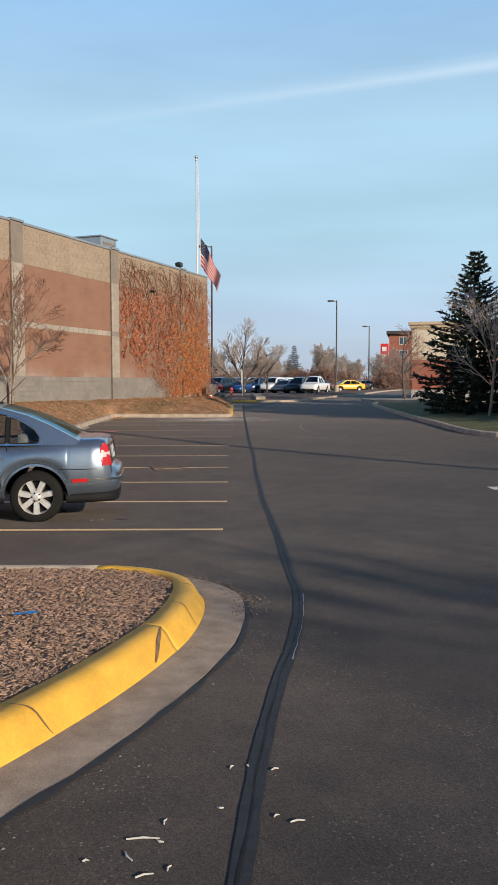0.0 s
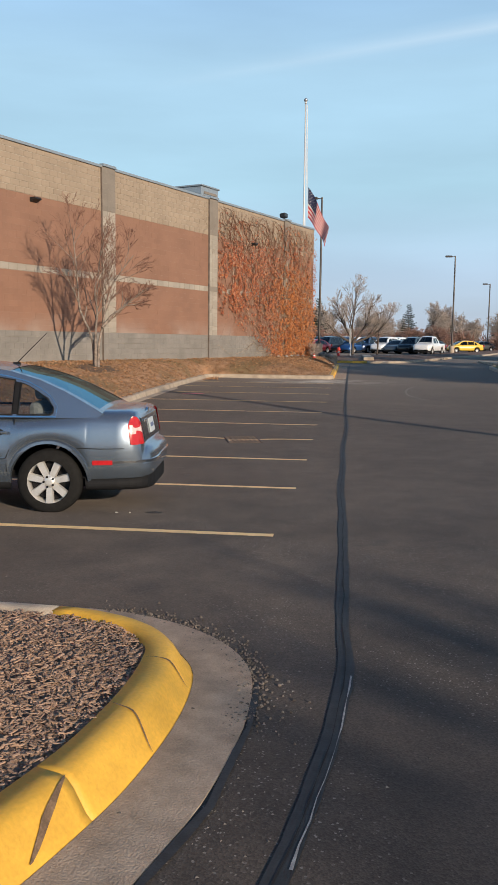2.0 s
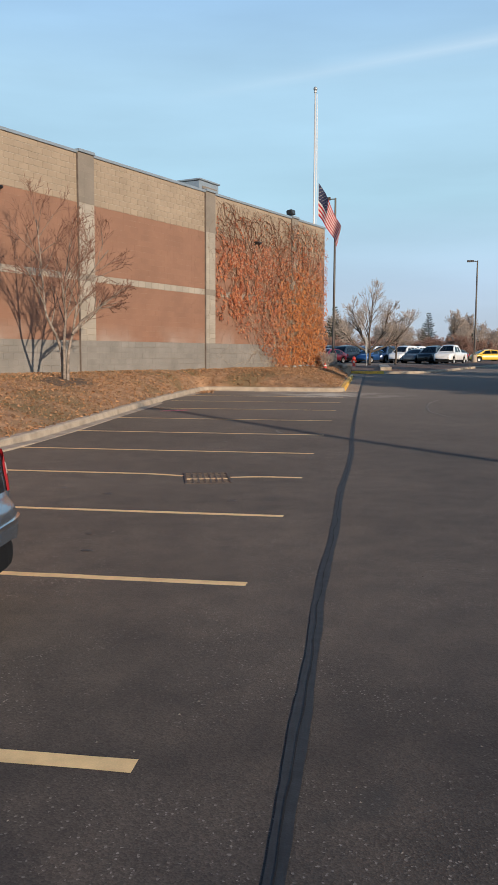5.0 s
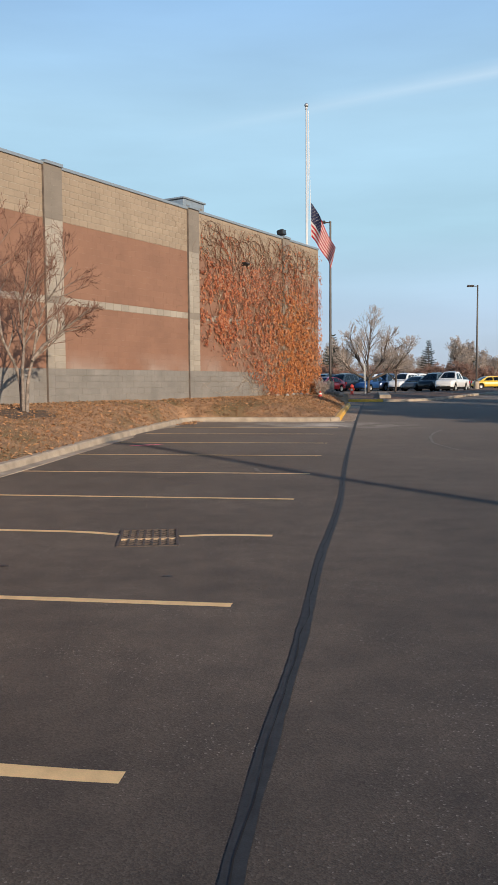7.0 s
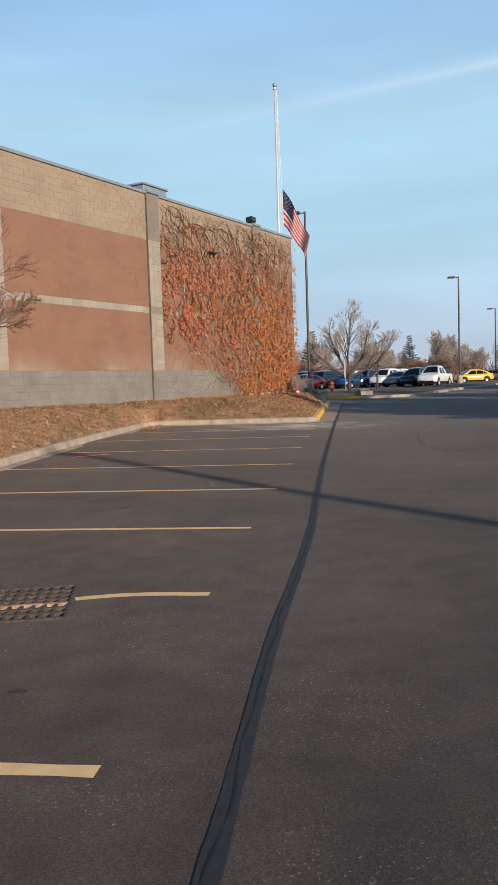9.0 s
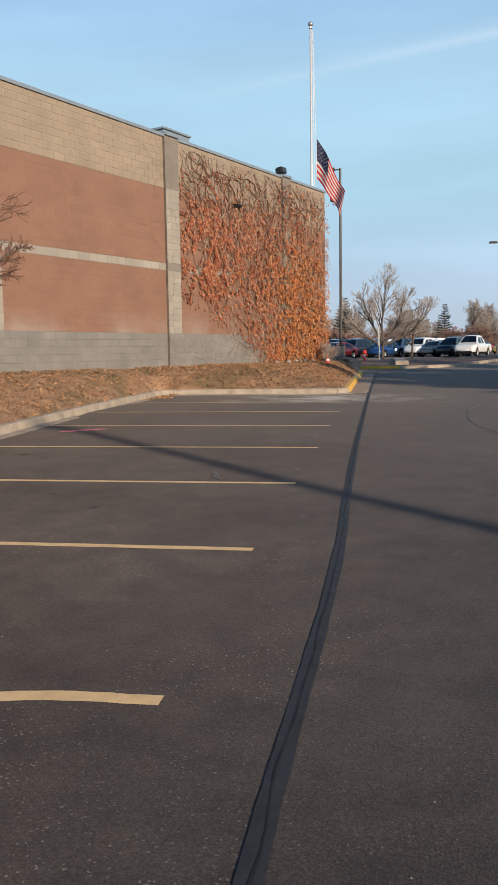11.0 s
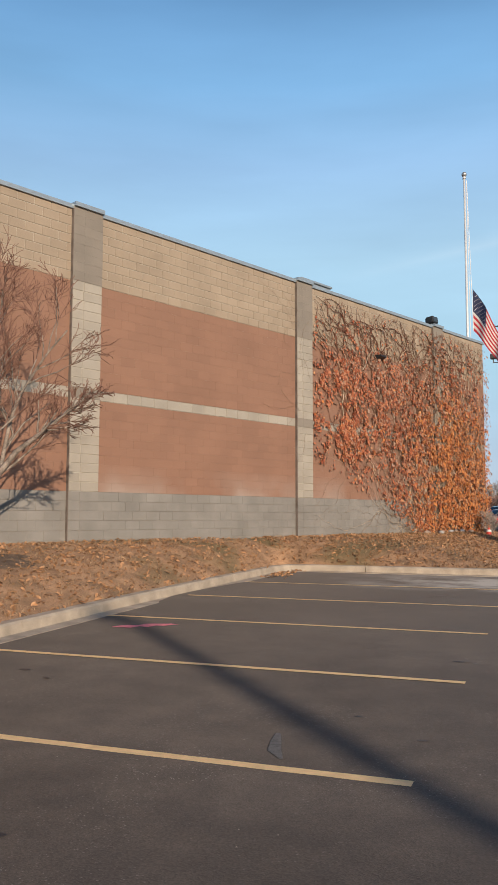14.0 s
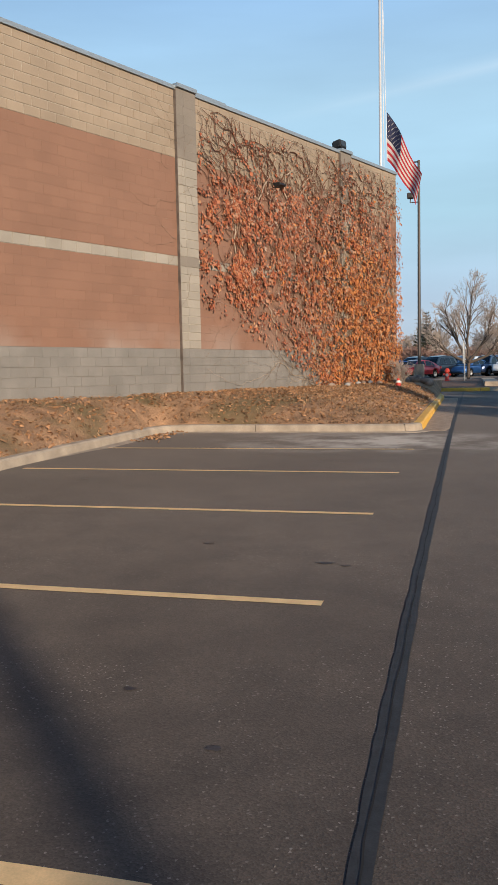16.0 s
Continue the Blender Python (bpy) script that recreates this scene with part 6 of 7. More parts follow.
def build_flag():
    z0 = 0.95
    p = empty("flagpole", Matrix.Translation((FX, FY, z0)), "tall white flagpole with a ball finial behind the building", "flagpole")
    h = 15.72 - z0
    part("shaft", tube((0, 0, -0.3), (0, 0, h), 0.07, 0.042, 16), POLE, p, smooth=True)
    bm = bmesh.new()
    bmesh.ops.create_uvsphere(bm, u_segments=16, v_segments=10, radius=0.11)
    bmesh.ops.translate(bm, vec=(0, 0, h + 0.17), verts=bm.verts)
    part("finial", bm, GALV, p, "round ball finial", smooth=True)
    part("truck", tube((0, 0, h - 0.02), (0, 0, h + 0.07), 0.075, 0.06, 14), POLE, p)
    part("halyard", tube((0.16, -0.02, 0.9), (0.09, -0.02, h - 0.1), 0.012, 0.012, 5), FLAGWHITE, p, "thin rope")
    part("halyard", tube((0.24, -0.03, 9.2 - z0), (0.1, -0.02, h - 0.1), 0.014, 0.010, 5), FLAGWHITE, p, "thin rope")
    # half-mast flag that streams and sags
    nu, nv, hoist, fly = 40, 26, 1.75, 3.0
    v, f, idx = [], [], []

    def at(a, b):
        # a along the fly, b down the hoist, both 0..1
        # the cloth hangs from its upper corner and falls in folds towards the fly
        fold = math.sin(a * 10.5 + b * 1.2)
        x = 0.24 + 1.22 * a ** 0.9 - 0.16 * a * b + 0.05 * a * math.sin(a * 8.0 + b * 2.0)
        y = fold * 0.20 * (0.2 + a) + 0.10 * a
        z = 10.95 - hoist * b * (1 - 0.38 * a) - fly * (0.70 * a + 0.10 * a * a) + 0.06 * a * math.sin(a * 7 + b * 2)
        return Vector((FX + x, FY - 0.03 + y, z))

    for i in range(nu + 1):
        for j in range(nv + 1):
            v.append(at(i / nu, j / nv))
    for i in range(nu):
        for j in range(nv):
            f.append((i * (nv + 1) + j, (i + 1) * (nv + 1) + j, (i + 1) * (nv + 1) + j + 1, i * (nv + 1) + j + 1))
            idx.append(2 if (j < 14 and i < 16) else (j // 2) % 2)
    fl = mesh_part("flag", v, f, [FLAGRED, FLAGPALE, FLAGBLUE], None, "", True, idx)
    tagged(fl, "red and white striped flag with a blue canton, at half-mast", "flag")
    sv, sf = [], []
    for r in range(9):
        for c in range(6 if r % 2 == 0 else 5):
            a = (0.03 + 0.066 * c + (0.031 if r % 2 else 0))
            b = 0.05 + 0.054 * r
            for off in (-0.006, 0.006):
                o = len(sv)
                ctr = at(a, b) + Vector((0, off, 0))
                du, dv = (at(a + 0.01, b) - at(a, b)).normalized(), (at(a, b + 0.01) - at(a, b)).normalized()
                for k in range(10):
                    rr = 0.030 if k % 2 == 0 else 0.012
                    t = math.pi * k / 5 - math.pi / 2
                    sv.append(ctr + du * rr * math.cos(t) + dv * rr * math.sin(t))
                sf.append(tuple(range(o, o + 10)))
    mesh_part("stars", sv, sf, FLAGPALE, fl, "small white stars")


build_flag()

# ---- right-hand island with a pine, the tan building behind it ----
GREENGRASS = material("shaded_grass", (0.10, 0.105, 0.04), 0.95, var=0.4, scale=1.6, fine=45, bump=0.9, depth=0.03)
RIGHT = smooth_path([(34, 14.6), (20, 14.8), (12, 15.2), (9.2, 15.6), (8.2, 16.2), (7.6, 17.6), (7.55, 22), (7.7, 28), (8.1, 36), (8.5, 42), (9.0, 44.0), (10.4, 44.8), (20, 45), (34, 45.2)], 0.6)
kerb_run("kerb_right", RIGHT, [(-o, z) for o, z in BARRIER], CONCRETE, "pale concrete kerb round the grassed island")


def bed_inside(name, path, inner, height, mat, label, category, centre):
    """A ground cover inside a kerb, gently domed."""
    ring = [Vector((x, y, gz(x, y) + 0.12)) for x, y in offset(path, inner)]
    bm = bmesh.new()
    cx, cy = centre
    rings = [[bm.verts.new(((p.x - cx) * k + cx, (p.y - cy) * k + cy, p.z + height * (1 - k * k))) for p in ring] for k in (1.0, 0.97, 0.9, 0.75, 0.55, 0.3, 0.02)]
    for a, b in zip(rings, rings[1:]):
        for i in range(len(a) - 1):
            bm.faces.new((a[i], a[i + 1], b[i + 1], b[i]))
    bmesh.ops.recalc_face_normals(bm, faces=bm.faces)
    return tagged(part(name, bm, mat, smooth=True), label, category, kind="structure")


bed_inside("grass_island", RIGHT, 0.16, 0.25, GREENGRASS, "short green winter grass on the kerbed island", "lawn", (30, 30))
big_pine = pine(5, 7.5, 2.9, "dark spruce with drooping branches on the grassed island")
set_at(big_pine, 10.95, 28.5, 0.38)
slim = bare_tree("bare_tree", 17, 6.8, 0.09, 1, (11, 6, 5, 3), 0.55, 0.6, BARK, GREYTWIG, "slim leafless tree with pale bark before the spruce", 0.2, 0.006, 0.30)
set_at(slim, 10.75, 25.3, 0.36, 0.0, 0.8)
# spruces out of view, added to cast the shade lying across the road
for x, y, a, s in ((15.6, 24.4, 1.0, 1.25), (19.0, 21.2, 2.0, 1.6), (20.0, 27.0, 3.0, 1.6), (21.0, 34.5, 4.0, 1.6), (14.4, 20.2, 5.0, 1.1), (17.4, 24.0, 2.5, 1.4)):
    set_at(copy_thing(big_pine, Matrix.Identity(4)), x, y, None, a, s)
# tree out of view, added to cast faint shade on the near asphalt
for x, y, s, a in ((14.2, -17.2, 0.95, 2.4),):
    set_at(copy_thing(slim, Matrix.Identity(4)), x, y, None, a, s)

EIFS = material("cream_render", (0.60, 0.53, 0.42), 0.9, var=0.08, scale=1.0, fine=60, bump=0.3)
CORNICE = material("cornice_render", (0.50, 0.39, 0.27), 0.9, var=0.08, scale=1.0, fine=60, bump=0.3)
BRICK = material("red_brick", (0.36, 0.13, 0.085), 0.9, var=0.15, scale=2, fine=40, piece=0.15, bump=0.4)
STONE = material("grey_base_stone", (0.36, 0.35, 0.34), 0.9, var=0.15, scale=2, bump=0.3)
DARKBRICK = material("dark_panel", (0.05, 0.045, 0.045), 0.7, var=0.2, scale=2, bump=0.2)
WINGLASS = material("window_glass", (0.05, 0.075, 0.09), 0.05, var=0.15, scale=0.5, bump=0, spec=0.8)
CURTAIN = material("window_frame_white", (0.55, 0.55, 0.53), 0.6, var=0.1, bump=0)


def small_shop():
    b = empty("shop_building", pose(13.6, 54.6, gz(14, 55), 0, 0, -15), "single-storey shop with brick base, cream render and cornice", "building")
    part("base", box(-0.03, -0.03, -0.3, 26, 7, 0.75, 0.02), STONE, b, "grey stone plinth")
    part("brick_wall", box(0, 0, 0.75, 26, 7, 3.05), BRICK, b, "red brick lower wall")
    part("sill_band", box(-0.06, -0.06, 3.05, 26, 7, 3.22, 0.02), CORNICE, b, "tan band")
    part("upper_wall", box(-0.02, -0.02, 3.22, 26, 7, 5.35), EIFS, b, "cream rendered upper wall")
    for i, (o, z0, z1) in enumerate(((0.08, 5.35, 5.5), (0.18, 5.5, 5.72), (0.30, 5.72, 5.95))):
        part("cornice", box(-o, -o, z0, 26, 7, z1, 0.02), CORNICE, b, "stepped tan cornice")
    for k in range(4):
        x = 3.0 + 3.2 * k
        w = part("window", box(x, -0.06, 0.8, x + 2.2, -0.012, 2.85, 0.01), DARKBRICK, b, "dark shop window frame")
        part("pane", box(x + 0.08, -0.07, 0.88, x + 2.12, -0.062, 2.77), WINGLASS, w)


small_shop()
tagged(part("pavement", box(9.6, 47.6, 0.3, 34, 54.2, gz(14, 50) + 0.15, 0.03), CONCRETE), "pale concrete pavement before the small shop", "pavement", kind="structure")
crab = bare_tree("bare_tree", 29, 5.2, 0.10, 1, (9, 7, 6, 3), 0.75, 0.35, DARKBARK, REDTWIG, "small leafless reddish tree on a mulch mound", 0.2, 0.008, 0.25)
set_at(crab, 12.3, 50.6, gz(12, 50) + 0.15)


def hotel():
    b = empty("hotel_building", pose(33.8, 176, 0.6, 0, 0, -12), "four-storey brick hotel with dark panels and flat roof", "building")
    part("wall", box(0, 0, 0, 9.0, 20, 12.3), BRICK, b, "red brick wall")
    part("panel_wall", box(9.0, -0.4, 0, 19.0, 20, 11.6), DARKBRICK, b, "dark grey panel bay")
    part("wall", box(19.0, 0, 0, 40, 20, 11.6), EIFS, b, "tan wall")
    part("roof", box(-0.6, -0.9, 12.3, 9.6, 20, 13.0, 0.05), DARKBRICK, b, "dark flat roof edge")
    part("roof", box(9.6, -0.8, 11.6, 40, 20, 12.1, 0.05), DARKBRICK, b, "dark flat roof edge")
    for fl in range(4):
        for x, bay in ((2.2, 0), (5.6, 0), (12.0, -0.4), (15.4, -0.4), (20.6, 0), (24.2, 0), (28, 0)):
            z = 1.1 + 2.95 * fl
            w = part("window", box(x, bay - 0.08, z, x + 2.0, bay - 0.002, z + 1.75), CURTAIN, b, "pale window frame")
            part("pane", box(x + 0.12, bay - 0.1, z + 0.12, x + 0.94, bay - 0.082, z + 1.63), WINGLASS, w)
            part("pane", box(x + 1.06, bay - 0.1, z + 0.12, x + 1.88, bay - 0.082, z + 1.63), WINGLASS, w)
    s = part("sign_box", box(-1.9, -0.6, 6.0, -0.1, 0.2, 10.2, 0.05), SIGNRED, b, "red vertical sign with pale marks")
    for z in (6.8, 8.5):
        part("sign_mark", box(-1.6, -0.65, z, -0.5, -0.61, z + 1.0, 0.1), FLAGWHITE, s)


hotel()

# ---- far island, parked cars and woods ----
FARK = smooth_path([(-14, 49.8), (-4, 49.2), (-1.2, 48.9), (1.6, 48.7), (3.2, 49.2), (4.6, 50.6), (7.2, 57), (10.2, 65), (13.6, 76), (18, 92), (24, 110)], 0.8)
k1 = next(i for i, p in enumerate(FARK) if p[0] > 1.4)
kerb_run("kerb_far_yellow", FARK[:k1 + 1], BARRIER, YELLOW, "yellow painted kerb at the lot entrance")
kerb_run("kerb_far", FARK[k1:], BARRIER, CONCRETE, "pale kerb sweeping away along the road")


FARMULCH = material("dark_mulch", (0.15, 0.082, 0.055), 0.95, var=0.4, scale=3, fine=30, bump=0.8, depth=0.03)


def far_bed():
    v, f = [], []
    for x, y in offset(FARK, -0.12):
        v += [(x, y, gz(x, y) + 0.13), (x - 0.2, y + 8, gz(x, y + 8) + 0.2), (x - 1.0, y + 17, gz(x, y + 17) + 0.08)]
    for i in range(len(FARK) - 1):
        for j in range(2):
            f.append((3 * i + j, 3 * i + 3 + j, 3 * i + 4 + j, 3 * i + 1 + j))
    tagged(mesh_part("mulch_strip", v, f, FARMULCH, smooth=True), "brown mulch strip before the far parking rows", "mulch bed", kind="structure")


far_bed()
tagged(part("path_slab", box(1.4, 50.5, 0.3, 2.1, 64, gz(2, 58) + 0.24, 0.02, None), CONCRETE), "narrow concrete edging across the mulch strip", "edging", kind="structure")

HYDRANTRED = material("hydrant_red", (0.55, 0.05, 0.03), 0.5, var=0.15, scale=10, bump=0.1)


def hydrant(x, y):
    d = empty("fire_hydrant", Matrix.Translation((x, y, gz(x, y) + 0.12)), "red fire hydrant on the mulch strip", "fire hydrant")
    part("barrel", lathe([(0.001, 0.78), (0.06, 0.77), (0.11, 0.70), (0.13, 0.62), (0.15, 0.60), (0.15, 0.57), (0.11, 0.55), (0.11, 0.12), (0.16, 0.10), (0.16, 0.0)], 16), HYDRANTRED, d, smooth=True).matrix_basis = pose(0, 0, 0, 90)
    part("nozzle", tube((-0.2, 0, 0.42), (0.2, 0, 0.42), 0.06, 0.06, 12), HYDRANTRED, d)
    part("nozzle_cap", tube((0, -0.22, 0.40), (0, 0, 0.40), 0.085, 0.085, 12), GALV, d, "pale pumper cap")


hydrant(-0.45, 57.5)
post = empty("sign_post", Matrix.Translation((0.45, 59, gz(0, 59) + 0.1)), "pale narrow traffic sign seen edge-on on a post", "sign post")
part("post", box(-0.035, -0.035, -0.2, 0.035, 0.035, 2.2, 0.005), GALV, post)
part("sign_plate", box(-0.10, -0.23, 1.0, -0.05, 0.23, 2.25, 0.01), CURTAIN, post, "white sign plate")

ROCK = material("border_stone", (0.30, 0.22, 0.17), 0.95, var=0.35, scale=5, fine=50, piece=0.3, bump=0.8)


def stones():
    rnd = random.Random(2)
    for i in range(14):
        bm = bmesh.new()
        bmesh.ops.create_icosphere(bm, subdivisions=2, radius=1)
        for v in bm.verts:
            v.co *= 1 + 0.22 * noise.noise(v.co * 1.7 + Vector((i * 3, 0, 0)))
        bmesh.ops.scale(bm, vec=(rnd.uniform(0.16, 0.3), rnd.uniform(0.14, 0.22), rnd.uniform(0.10, 0.17)), verts=bm.verts)
        ob = part("border_stone", bm, ROCK, smooth=True)
        x = -2.2 + 0.17 * (i % 10) + rnd.uniform(-0.05, 0.05)
        y = 42.0 + rnd.uniform(-0.2, 0.3) - 0.25 * (i // 10)
        ob.matrix_world = pose(x, y, lawn_z(x, y) + 0.07 + 0.14 * (i // 10), 0, 0, rnd.uniform(0, 180))
        tagged(ob, "rough brown border stone at the building corner", "stone", "border stones")
    for i in range(9):
        bm = bmesh.new()
        bmesh.ops.create_icosphere(bm, subdivisions=1, radius=1)
        for v in bm.verts:
            v.co *= 1 + 0.25 * noise.noise(v.co * 1.7 + Vector((0, i * 3, 0)))
        bmesh.ops.scale(bm, vec=(rnd.uniform(0.08, 0.16), rnd.uniform(0.08, 0.14), rnd.uniform(0.06, 0.1)), verts=bm.verts)
        ob = part("border_stone", bm, STONE if i % 2 else ROCK, smooth=True)
        q = wall_at(6.2 + 0.55 * i + rnd.uniform(-0.2, 0.2), rnd.uniform(0.3, 0.7), 0)
        ob.matrix_world = pose(q.x, q.y, lawn_z(q.x, q.y) + 0.05, 0, 0, rnd.uniform(0, 180))
        tagged(ob, "loose stone at the foot of the creeper", "stone", "border stones")
    cone = empty("marker_cone", pose(-1.45, 38.6, lawn_z(-1.45, 38.6)), "small red and white marker cone on the lawn", "marker")
    part("cone", tube((0, 0, 0.02), (0, 0, 0.26), 0.10, 0.03, 14), HYDRANTRED, cone)
    part("band", tube((0, 0, 0.12), (0, 0, 0.19), 0.081, 0.056, 14), FLAGWHITE, cone, "white band")


stones()
shrub = bare_tree("bare_shrub", 41, 1.5, 0.02, 9, (6, 6, 4), 0.6, 0.3, BARK, GREYTWIG, "dry grey shrub at the corner of the building", 0.5, 0.004, 0.15, ("shrub", ""))
q = wall_at(10.2, 0.7, 0)
set_at(shrub, q.x, q.y, lawn_z(q.x, q.y), 0.0, 0.6)

PAINTS = {"blue": car_paint("blue_paint", (0.03, 0.10, 0.28)), "red": car_paint("red_paint", (0.38, 0.02, 0.03)), "black": car_paint("black_paint", (0.015, 0.015, 0.018)),
          "navy": car_paint("navy_paint", (0.02, 0.04, 0.10)), "white": car_paint("white_paint", (0.72, 0.72, 0.72), 0.0), "grey": car_paint("grey_paint", (0.10, 0.11, 0.12)),
          "yellow": car_paint("yellow_paint", (0.72, 0.46, 0.05), 0.0)}
ROWS = (("blue", SEDAN, -3.9, 80, 55), ("red", SEDAN, -2.2, 81, 58), ("black", SUV, -0.9, 84, 60), ("blue", SEDAN, 1.9, 86, 60), ("navy", SUV, 3.2, 88, 62), ("white", SUV, 5.2, 87, 62),
        ("grey", SEDAN, 6.6, 86, 62), ("black", SUV, 8.0, 85, 62), ("white", TRUCK, 9.4, 82, 68), ("yellow", SEDAN, 16.2, 97, 20), ("white", SUV, 2.0, 99, 60), ("grey", SUV, -1.0, 97, 60),
        ("black", SEDAN, 5.0, 100, 60), ("red", SEDAN, 8.5, 101, 60), ("grey", SEDAN, 21, 118, 30), ("black", SUV, -2.9, 87, 60), ("navy", SEDAN, 4.3, 93, 60), ("black", SEDAN, 10.6, 89, 60), ("white", SUV, 6.9, 95, 60), ("navy", SUV, 0.6, 91, 60))
first = {}
for colour, style, x, y, a in ROWS:
    key = (colour, id(style))
    m = pose(x, y, gz(x, y), 0, 0, a - 180)
    if key in first:
        copy_thing(first[key], m)
    else:
        kind = {id(SEDAN): "saloon car", id(SUV): "estate off-roader", id(TRUCK): "pickup truck"}[id(style)]
        first[key] = build_car(m, style, PAINTS[colour], f"{colour} {kind} parked in the far lot", "cars in the far lot")

FAN = (((0, 0), (0.02, 1.4), (0.0, 2.4), (-0.1, 3.6), (0.1, 5.0), (0.2, 6.6), (0.3, 7.6)), ((0.0, 1.7), (-0.5, 2.6), (-1.2, 3.8), (-1.7, 5.2), (-2.0, 6.2)), ((0.02, 1.6), (0.7, 2.4), (1.4, 3.6), (1.8, 4.8), (2.0, 5.8)),
       ((0.0, 1.5), (-1.1, 2.0), (-2.3, 2.9), (-3.1, 3.9), (-3.4, 4.8)), ((0.02, 1.5), (1.2, 1.9), (2.5, 2.6), (3.7, 3.7), (4.4, 4.6)))
far_tree = bare_tree("bare_tree", 51, 8.6, 0.15, 1, (15, 8, 6), 0.48, 0.45, DARKBARK, GREYTWIG, "large leafless grey tree on the mulch strip", 0.2, 0.010, 0.3, ("tree", ""), 0.09, FAN, 0.66)
set_at(far_tree, 0.6, 72.0, gz(0, 72), 0.0, 0.80)
side_tree = bare_tree("bare_tree", 57, 5.5, 0.10, 1, (9, 7, 6, 3), 0.85, 0.15, DARKBARK, GREYTWIG, "leaning leafless tree among the parked cars", 0.2, 0.010, 0.25)
set_at(side_tree, 3.0, 76.0, gz(0, 76))
wood_a = bare_tree("bare_tree", 61, 9.0, 0.16, 1, (10, 8, 7, 3), 0.6, 0.45, DARKBARK, GREYTWIG, "leafless tree in the distant woods", 0.2, 0.02, 0.18, ("tree", "distant woods"))
wood_b = bare_tree("bare_tree", 67, 8.0, 0.12, 3, (8, 7, 6, 3), 0.6, 0.4, BARK, GREYTWIG, "leafless grey tree in the distant woods", 0.25, 0.018, 0.2, ("tree", "distant woods"))
wood_c = bare_tree("bare_shrub", 71, 3.2, 0.04, 6, (7, 7, 5, 3), 0.6, 0.2, DARKBARK, REDTWIG, "reddish leafless shrub before the distant woods", 0.45, 0.014, 0.12, ("shrub", "distant shrubs"))
set_at(wood_a, -6, 150, None, 0, 0.8)
set_at(wood_b, 4, 140, None, 0, 0.8)
set_at(wood_c, 12, 112)
rnd = random.Random(77)
for k in range(70):
    y = rnd.uniform(125, 215)
    x = rnd.uniform(-0.16, 0.42) * y
    set_at(copy_thing(wood_a if k % 2 else wood_b, Matrix.Identity(4)), x, y, None, rnd.uniform(0, 6), rnd.uniform(0.55, 0.92))
for k in range(44):
    y = rnd.uniform(104, 128)
    x = rnd.uniform(-0.14, 0.36) * y
    set_at(copy_thing(wood_c, Matrix.Identity(4)), x, y, None, rnd.uniform(0, 6), rnd.uniform(0.7, 1.25))
fir = pine(9, 7.5, 2.0, "dark conifer in the distant woods", 20, 60)
fir["group"] = "distant conifers"
set_at(fir, -4.4, 112)
for x, y, s in ((14.5, 140, 1.0), (16.8, 138, 0.85), (12, 170, 1.25), (30, 150, 1.0), (24.0, 132, 0.8)):
    set_at(copy_thing(fir, Matrix.Identity(4)), x, y, None, x, s)


def thicket():
    rnd = random.Random(88)
    v, f = [], []
    for k in range(9000):
        y = rnd.uniform(128, 240)
        x = rnd.uniform(-0.3, 0.5) * y
        z = gz(x, y)
        h = rnd.uniform(1.5, 5.0) * (0.7 + 0.5 * noise.noise(Vector((x * 0.07, y * 0.07, 0))))
        o = len(v)
        w = rnd.uniform(0.04, 0.12)
        v.extend(((x - w, y, z), (x + w, y, z), (x + rnd.gauss(0, 0.9), y + rnd.gauss(0, 0.9), z + h)))
        f.append((o, o + 1, o + 2))
    tagged(mesh_part("far_thicket", v, f, TWIG), "brown winter thicket under the distant woods", "woods", kind="stuff")


thicket()

# ---- litter on the asphalt ----
LITTER = material("pale_litter", (0.55, 0.52, 0.46), 0.8, var=0.2, scale=40, bump=0.2)
GRAVEL = material("loose_gravel", (0.13, 0.118, 0.106), 0.9, var=0.4, scale=60, piece=0.5, bump=0.2)


WHITELINE = material("white_road_paint", (0.62, 0.61, 0.58), 0.8, var=0.2, scale=9, fine=150, bump=0.3, depth=0.002)
strip("road_mark", [(4.42 + 0.12 * i, 4.35) for i in range(9)], 0.40, 0.004, WHITELINE, "worn white painted road mark", "road mark", 0.008, 3)
SCUFF = material("pale_scuff", (0.125, 0.115, 0.105), 0.95, var=0.3, scale=25, bump=0.2)
arc = smooth_path([(3.0, 23.8), (2.62, 22.2), (2.46, 20.7), (2.45, 19.4), (2.62, 18.6), (2.85, 17.8)], 0.25)
strip("scuff_mark", arc, [0.06 + 0.03 * noise.noise(Vector((x * 4, y * 2, 0))) for x, y in arc], 0.0042, SCUFF, "pale curved scuff on the asphalt lane", "scuff", 0.015, 61)
strip("scuff_mark", [(-1.09, 14.45), (-1.04, 14.25), (-0.98, 14.08), (-0.88, 13.92)], [0.03, 0.07, 0.08, 0.03], 0.0042, SCUFF, "pale smear on the asphalt of a stall", "scuff", 0.012, 62)
OIL = material("oil_stain", (0.042, 0.035, 0.031), 0.6, var=0.3, scale=14, bump=0.2)


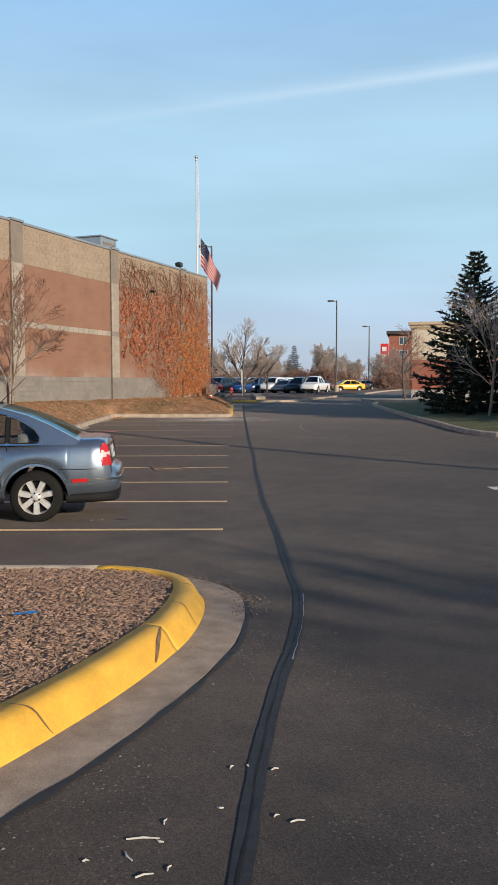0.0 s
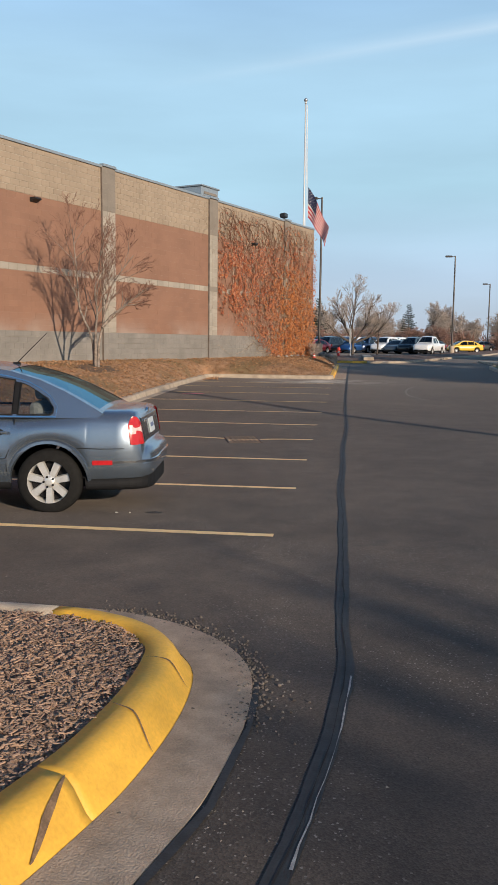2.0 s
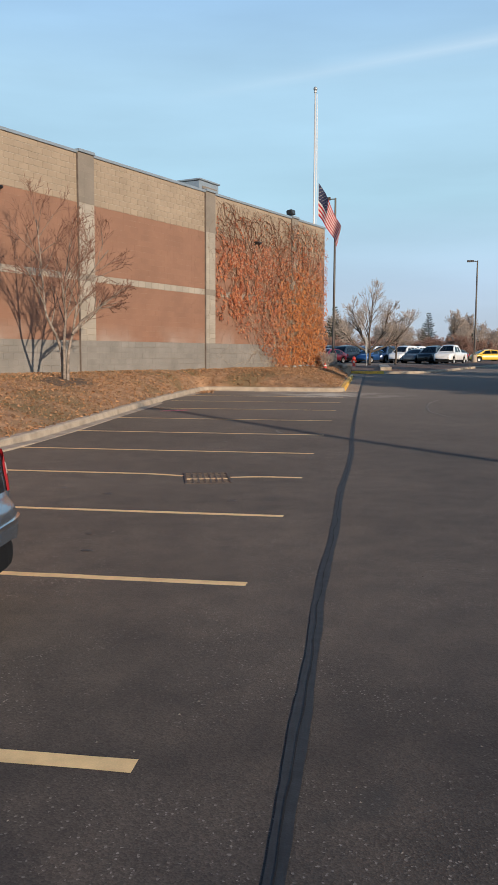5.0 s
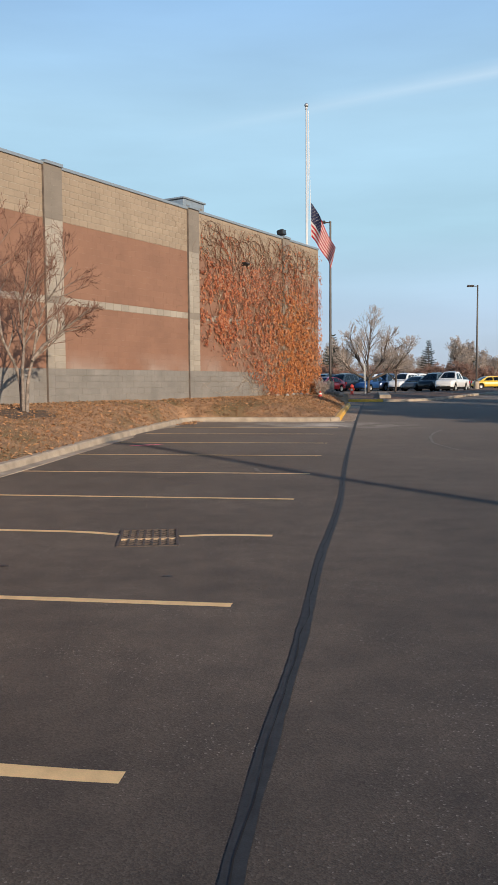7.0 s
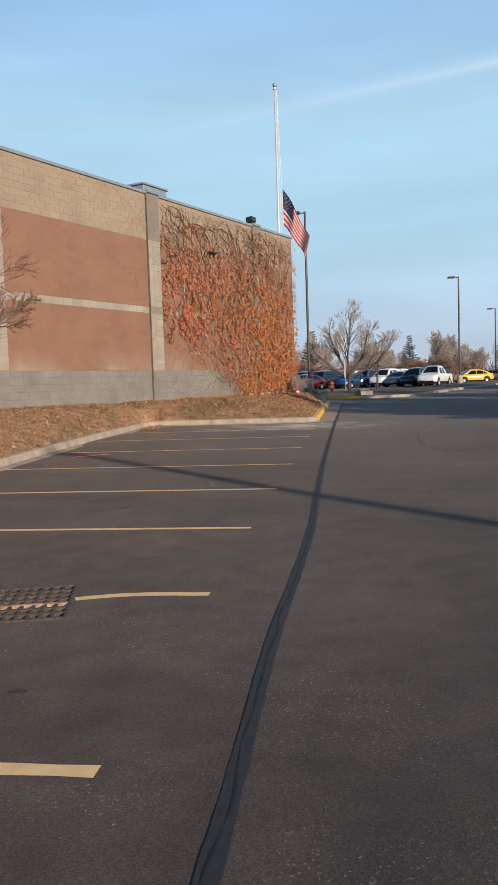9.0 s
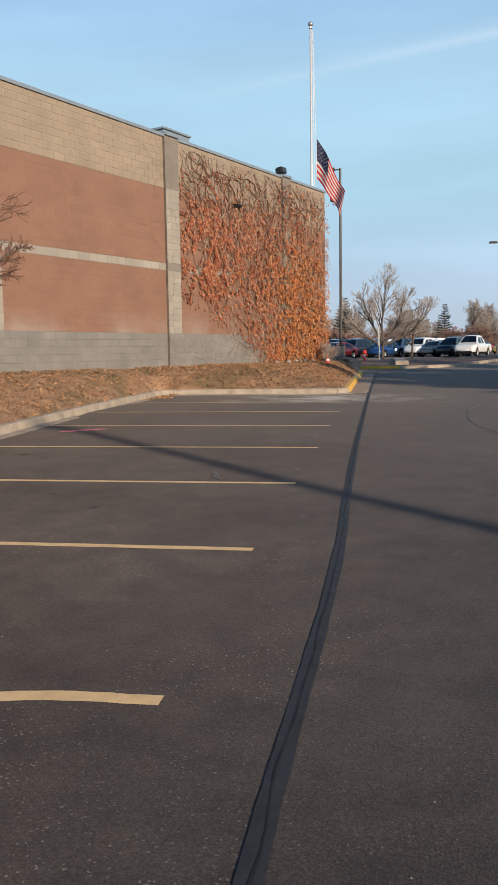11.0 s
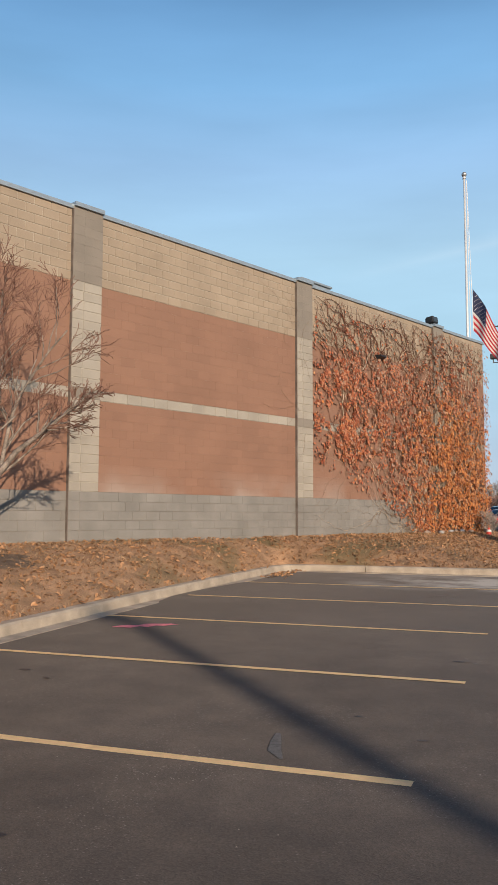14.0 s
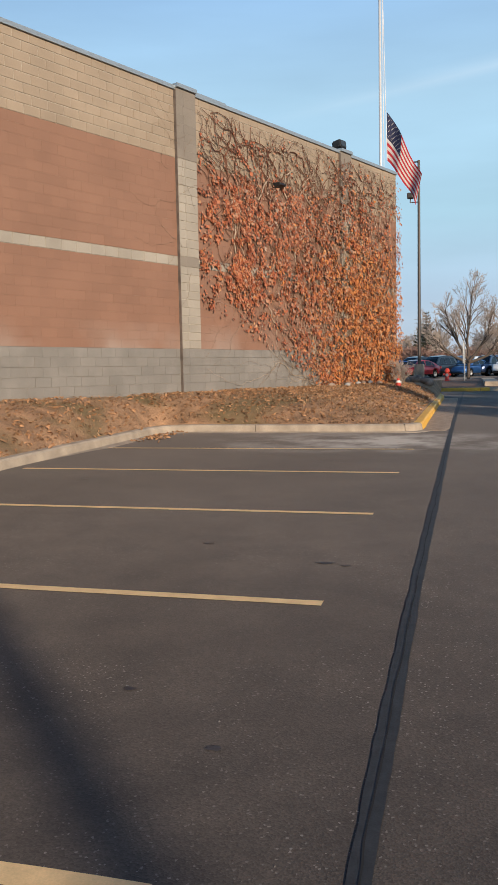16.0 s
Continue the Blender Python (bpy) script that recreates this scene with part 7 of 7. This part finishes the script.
def oil_spots():
    rnd = random.Random(6)
    for k in range(26):
        row = rnd.randint(0, 9)
        x, y = rnd.uniform(-4.2, -0.4), 2.75 * row + rnd.uniform(0.7, 2.0)
        if k < 3:
            x, y = ((-0.1, 14.6), (-0.15, 17.4), (0.0, 17.35))[k]
        r = rnd.uniform(0.015, 0.05)
        ring = [(x + r * rnd.uniform(0.6, 1.3) * math.cos(a) * 1.5, y + r * rnd.uniform(0.5, 1.1) * math.sin(a), gz(x, y) + 0.004) for a in np.linspace(0, 5.8, 12)]
        tagged(mesh_part("oil_spot", ring, [tuple(range(12))], OIL), "small dark oil spot on the asphalt", "oil spot", kind="structure")


oil_spots()


def build_litter():
    rnd = random.Random(14)
    for x, y, L, a in ((-0.065, -6.446, 0.115, 2), (-0.005, -6.46, 0.03, 150), (-0.10, -6.55, 0.06, 120), (-0.035, -6.66, 0.06, 20), (0.002, -6.335, 0.035, 80), (0.233, -5.912, 0.028, 60), (0.193, -6.238, 0.025, 170),
                       (0.406, -5.934, 0.035, 25), (0.47, -6.338, 0.055, 12), (0.397, -6.30, 0.025, 40), (-0.235, -6.577, 0.022, 10), (0.30, -5.9, 0.02, 100), (0.04, -6.62, 0.03, 70), (-1.55, 0.80, 0.03, 30), (-1.42, 0.82, 0.03, 70)):
        bm = bmesh.new()
        add_tube(bm, (-L / 2, 0, 0.004), (0, 0.006, 0.005), 0.003, 0.004, 6)
        add_tube(bm, (0, 0.006, 0.005), (L / 2, 0, 0.004), 0.004, 0.002, 6)
        ob = part("twig_scrap", bm, LITTER)
        ob.matrix_world = pose(x, y, gz(x, y), 0, 0, a)
        tagged(ob, "pale broken twig scrap lying on the asphalt", "litter", "scraps on the asphalt")
    v, f = [], []
    for k in range(2600):
        if rnd.random() < 0.25:
            q = rnd.choice(joint)
            x, y = q[0] + rnd.gauss(0.05, 0.12), q[1] + rnd.gauss(0, 0.12)
        else:
            x, y = rnd.uniform(-4.5, 3.0), rnd.uniform(-8, 24)
        s = rnd.uniform(0.003, 0.009)
        z = gz(x, y)
        o = len(v)
        for p in ((1, 0, 0), (-0.5, 0.8, 0), (-0.5, -0.8, 0), (0.1, 0.1, 0.9)):
            v.append((x + p[0] * s * rnd.uniform(0.6, 1.3), y + p[1] * s * rnd.uniform(0.6, 1.3), z + p[2] * s * 0.7))
        f += [(o, o + 1, o + 3), (o + 1, o + 2, o + 3), (o + 2, o, o + 3)]
    tagged(mesh_part("loose_gravel", v, f, GRAVEL), "loose gravel grains on the asphalt", "gravel", kind="stuff")
    bm = bmesh.new()
    bmesh.ops.create_grid(bm, x_segments=6, y_segments=3, size=0.5)
    for q in bm.verts:
        q.co = Vector((q.co.x * 0.14, q.co.y * 0.05, 0.018 + 0.012 * noise.noise(q.co * 5)))
    scrap = part("plastic_scrap", bm, material("blue_plastic", (0.02, 0.16, 0.42), 0.4, var=0.2, scale=20, bump=0))
    scrap.matrix_world = pose(-1.02, -4.3, gz(0, -4.3) + 0.19, 0, 0, 20)
    tagged(scrap, "crumpled blue plastic scrap on the mulch", "litter")


build_litter()
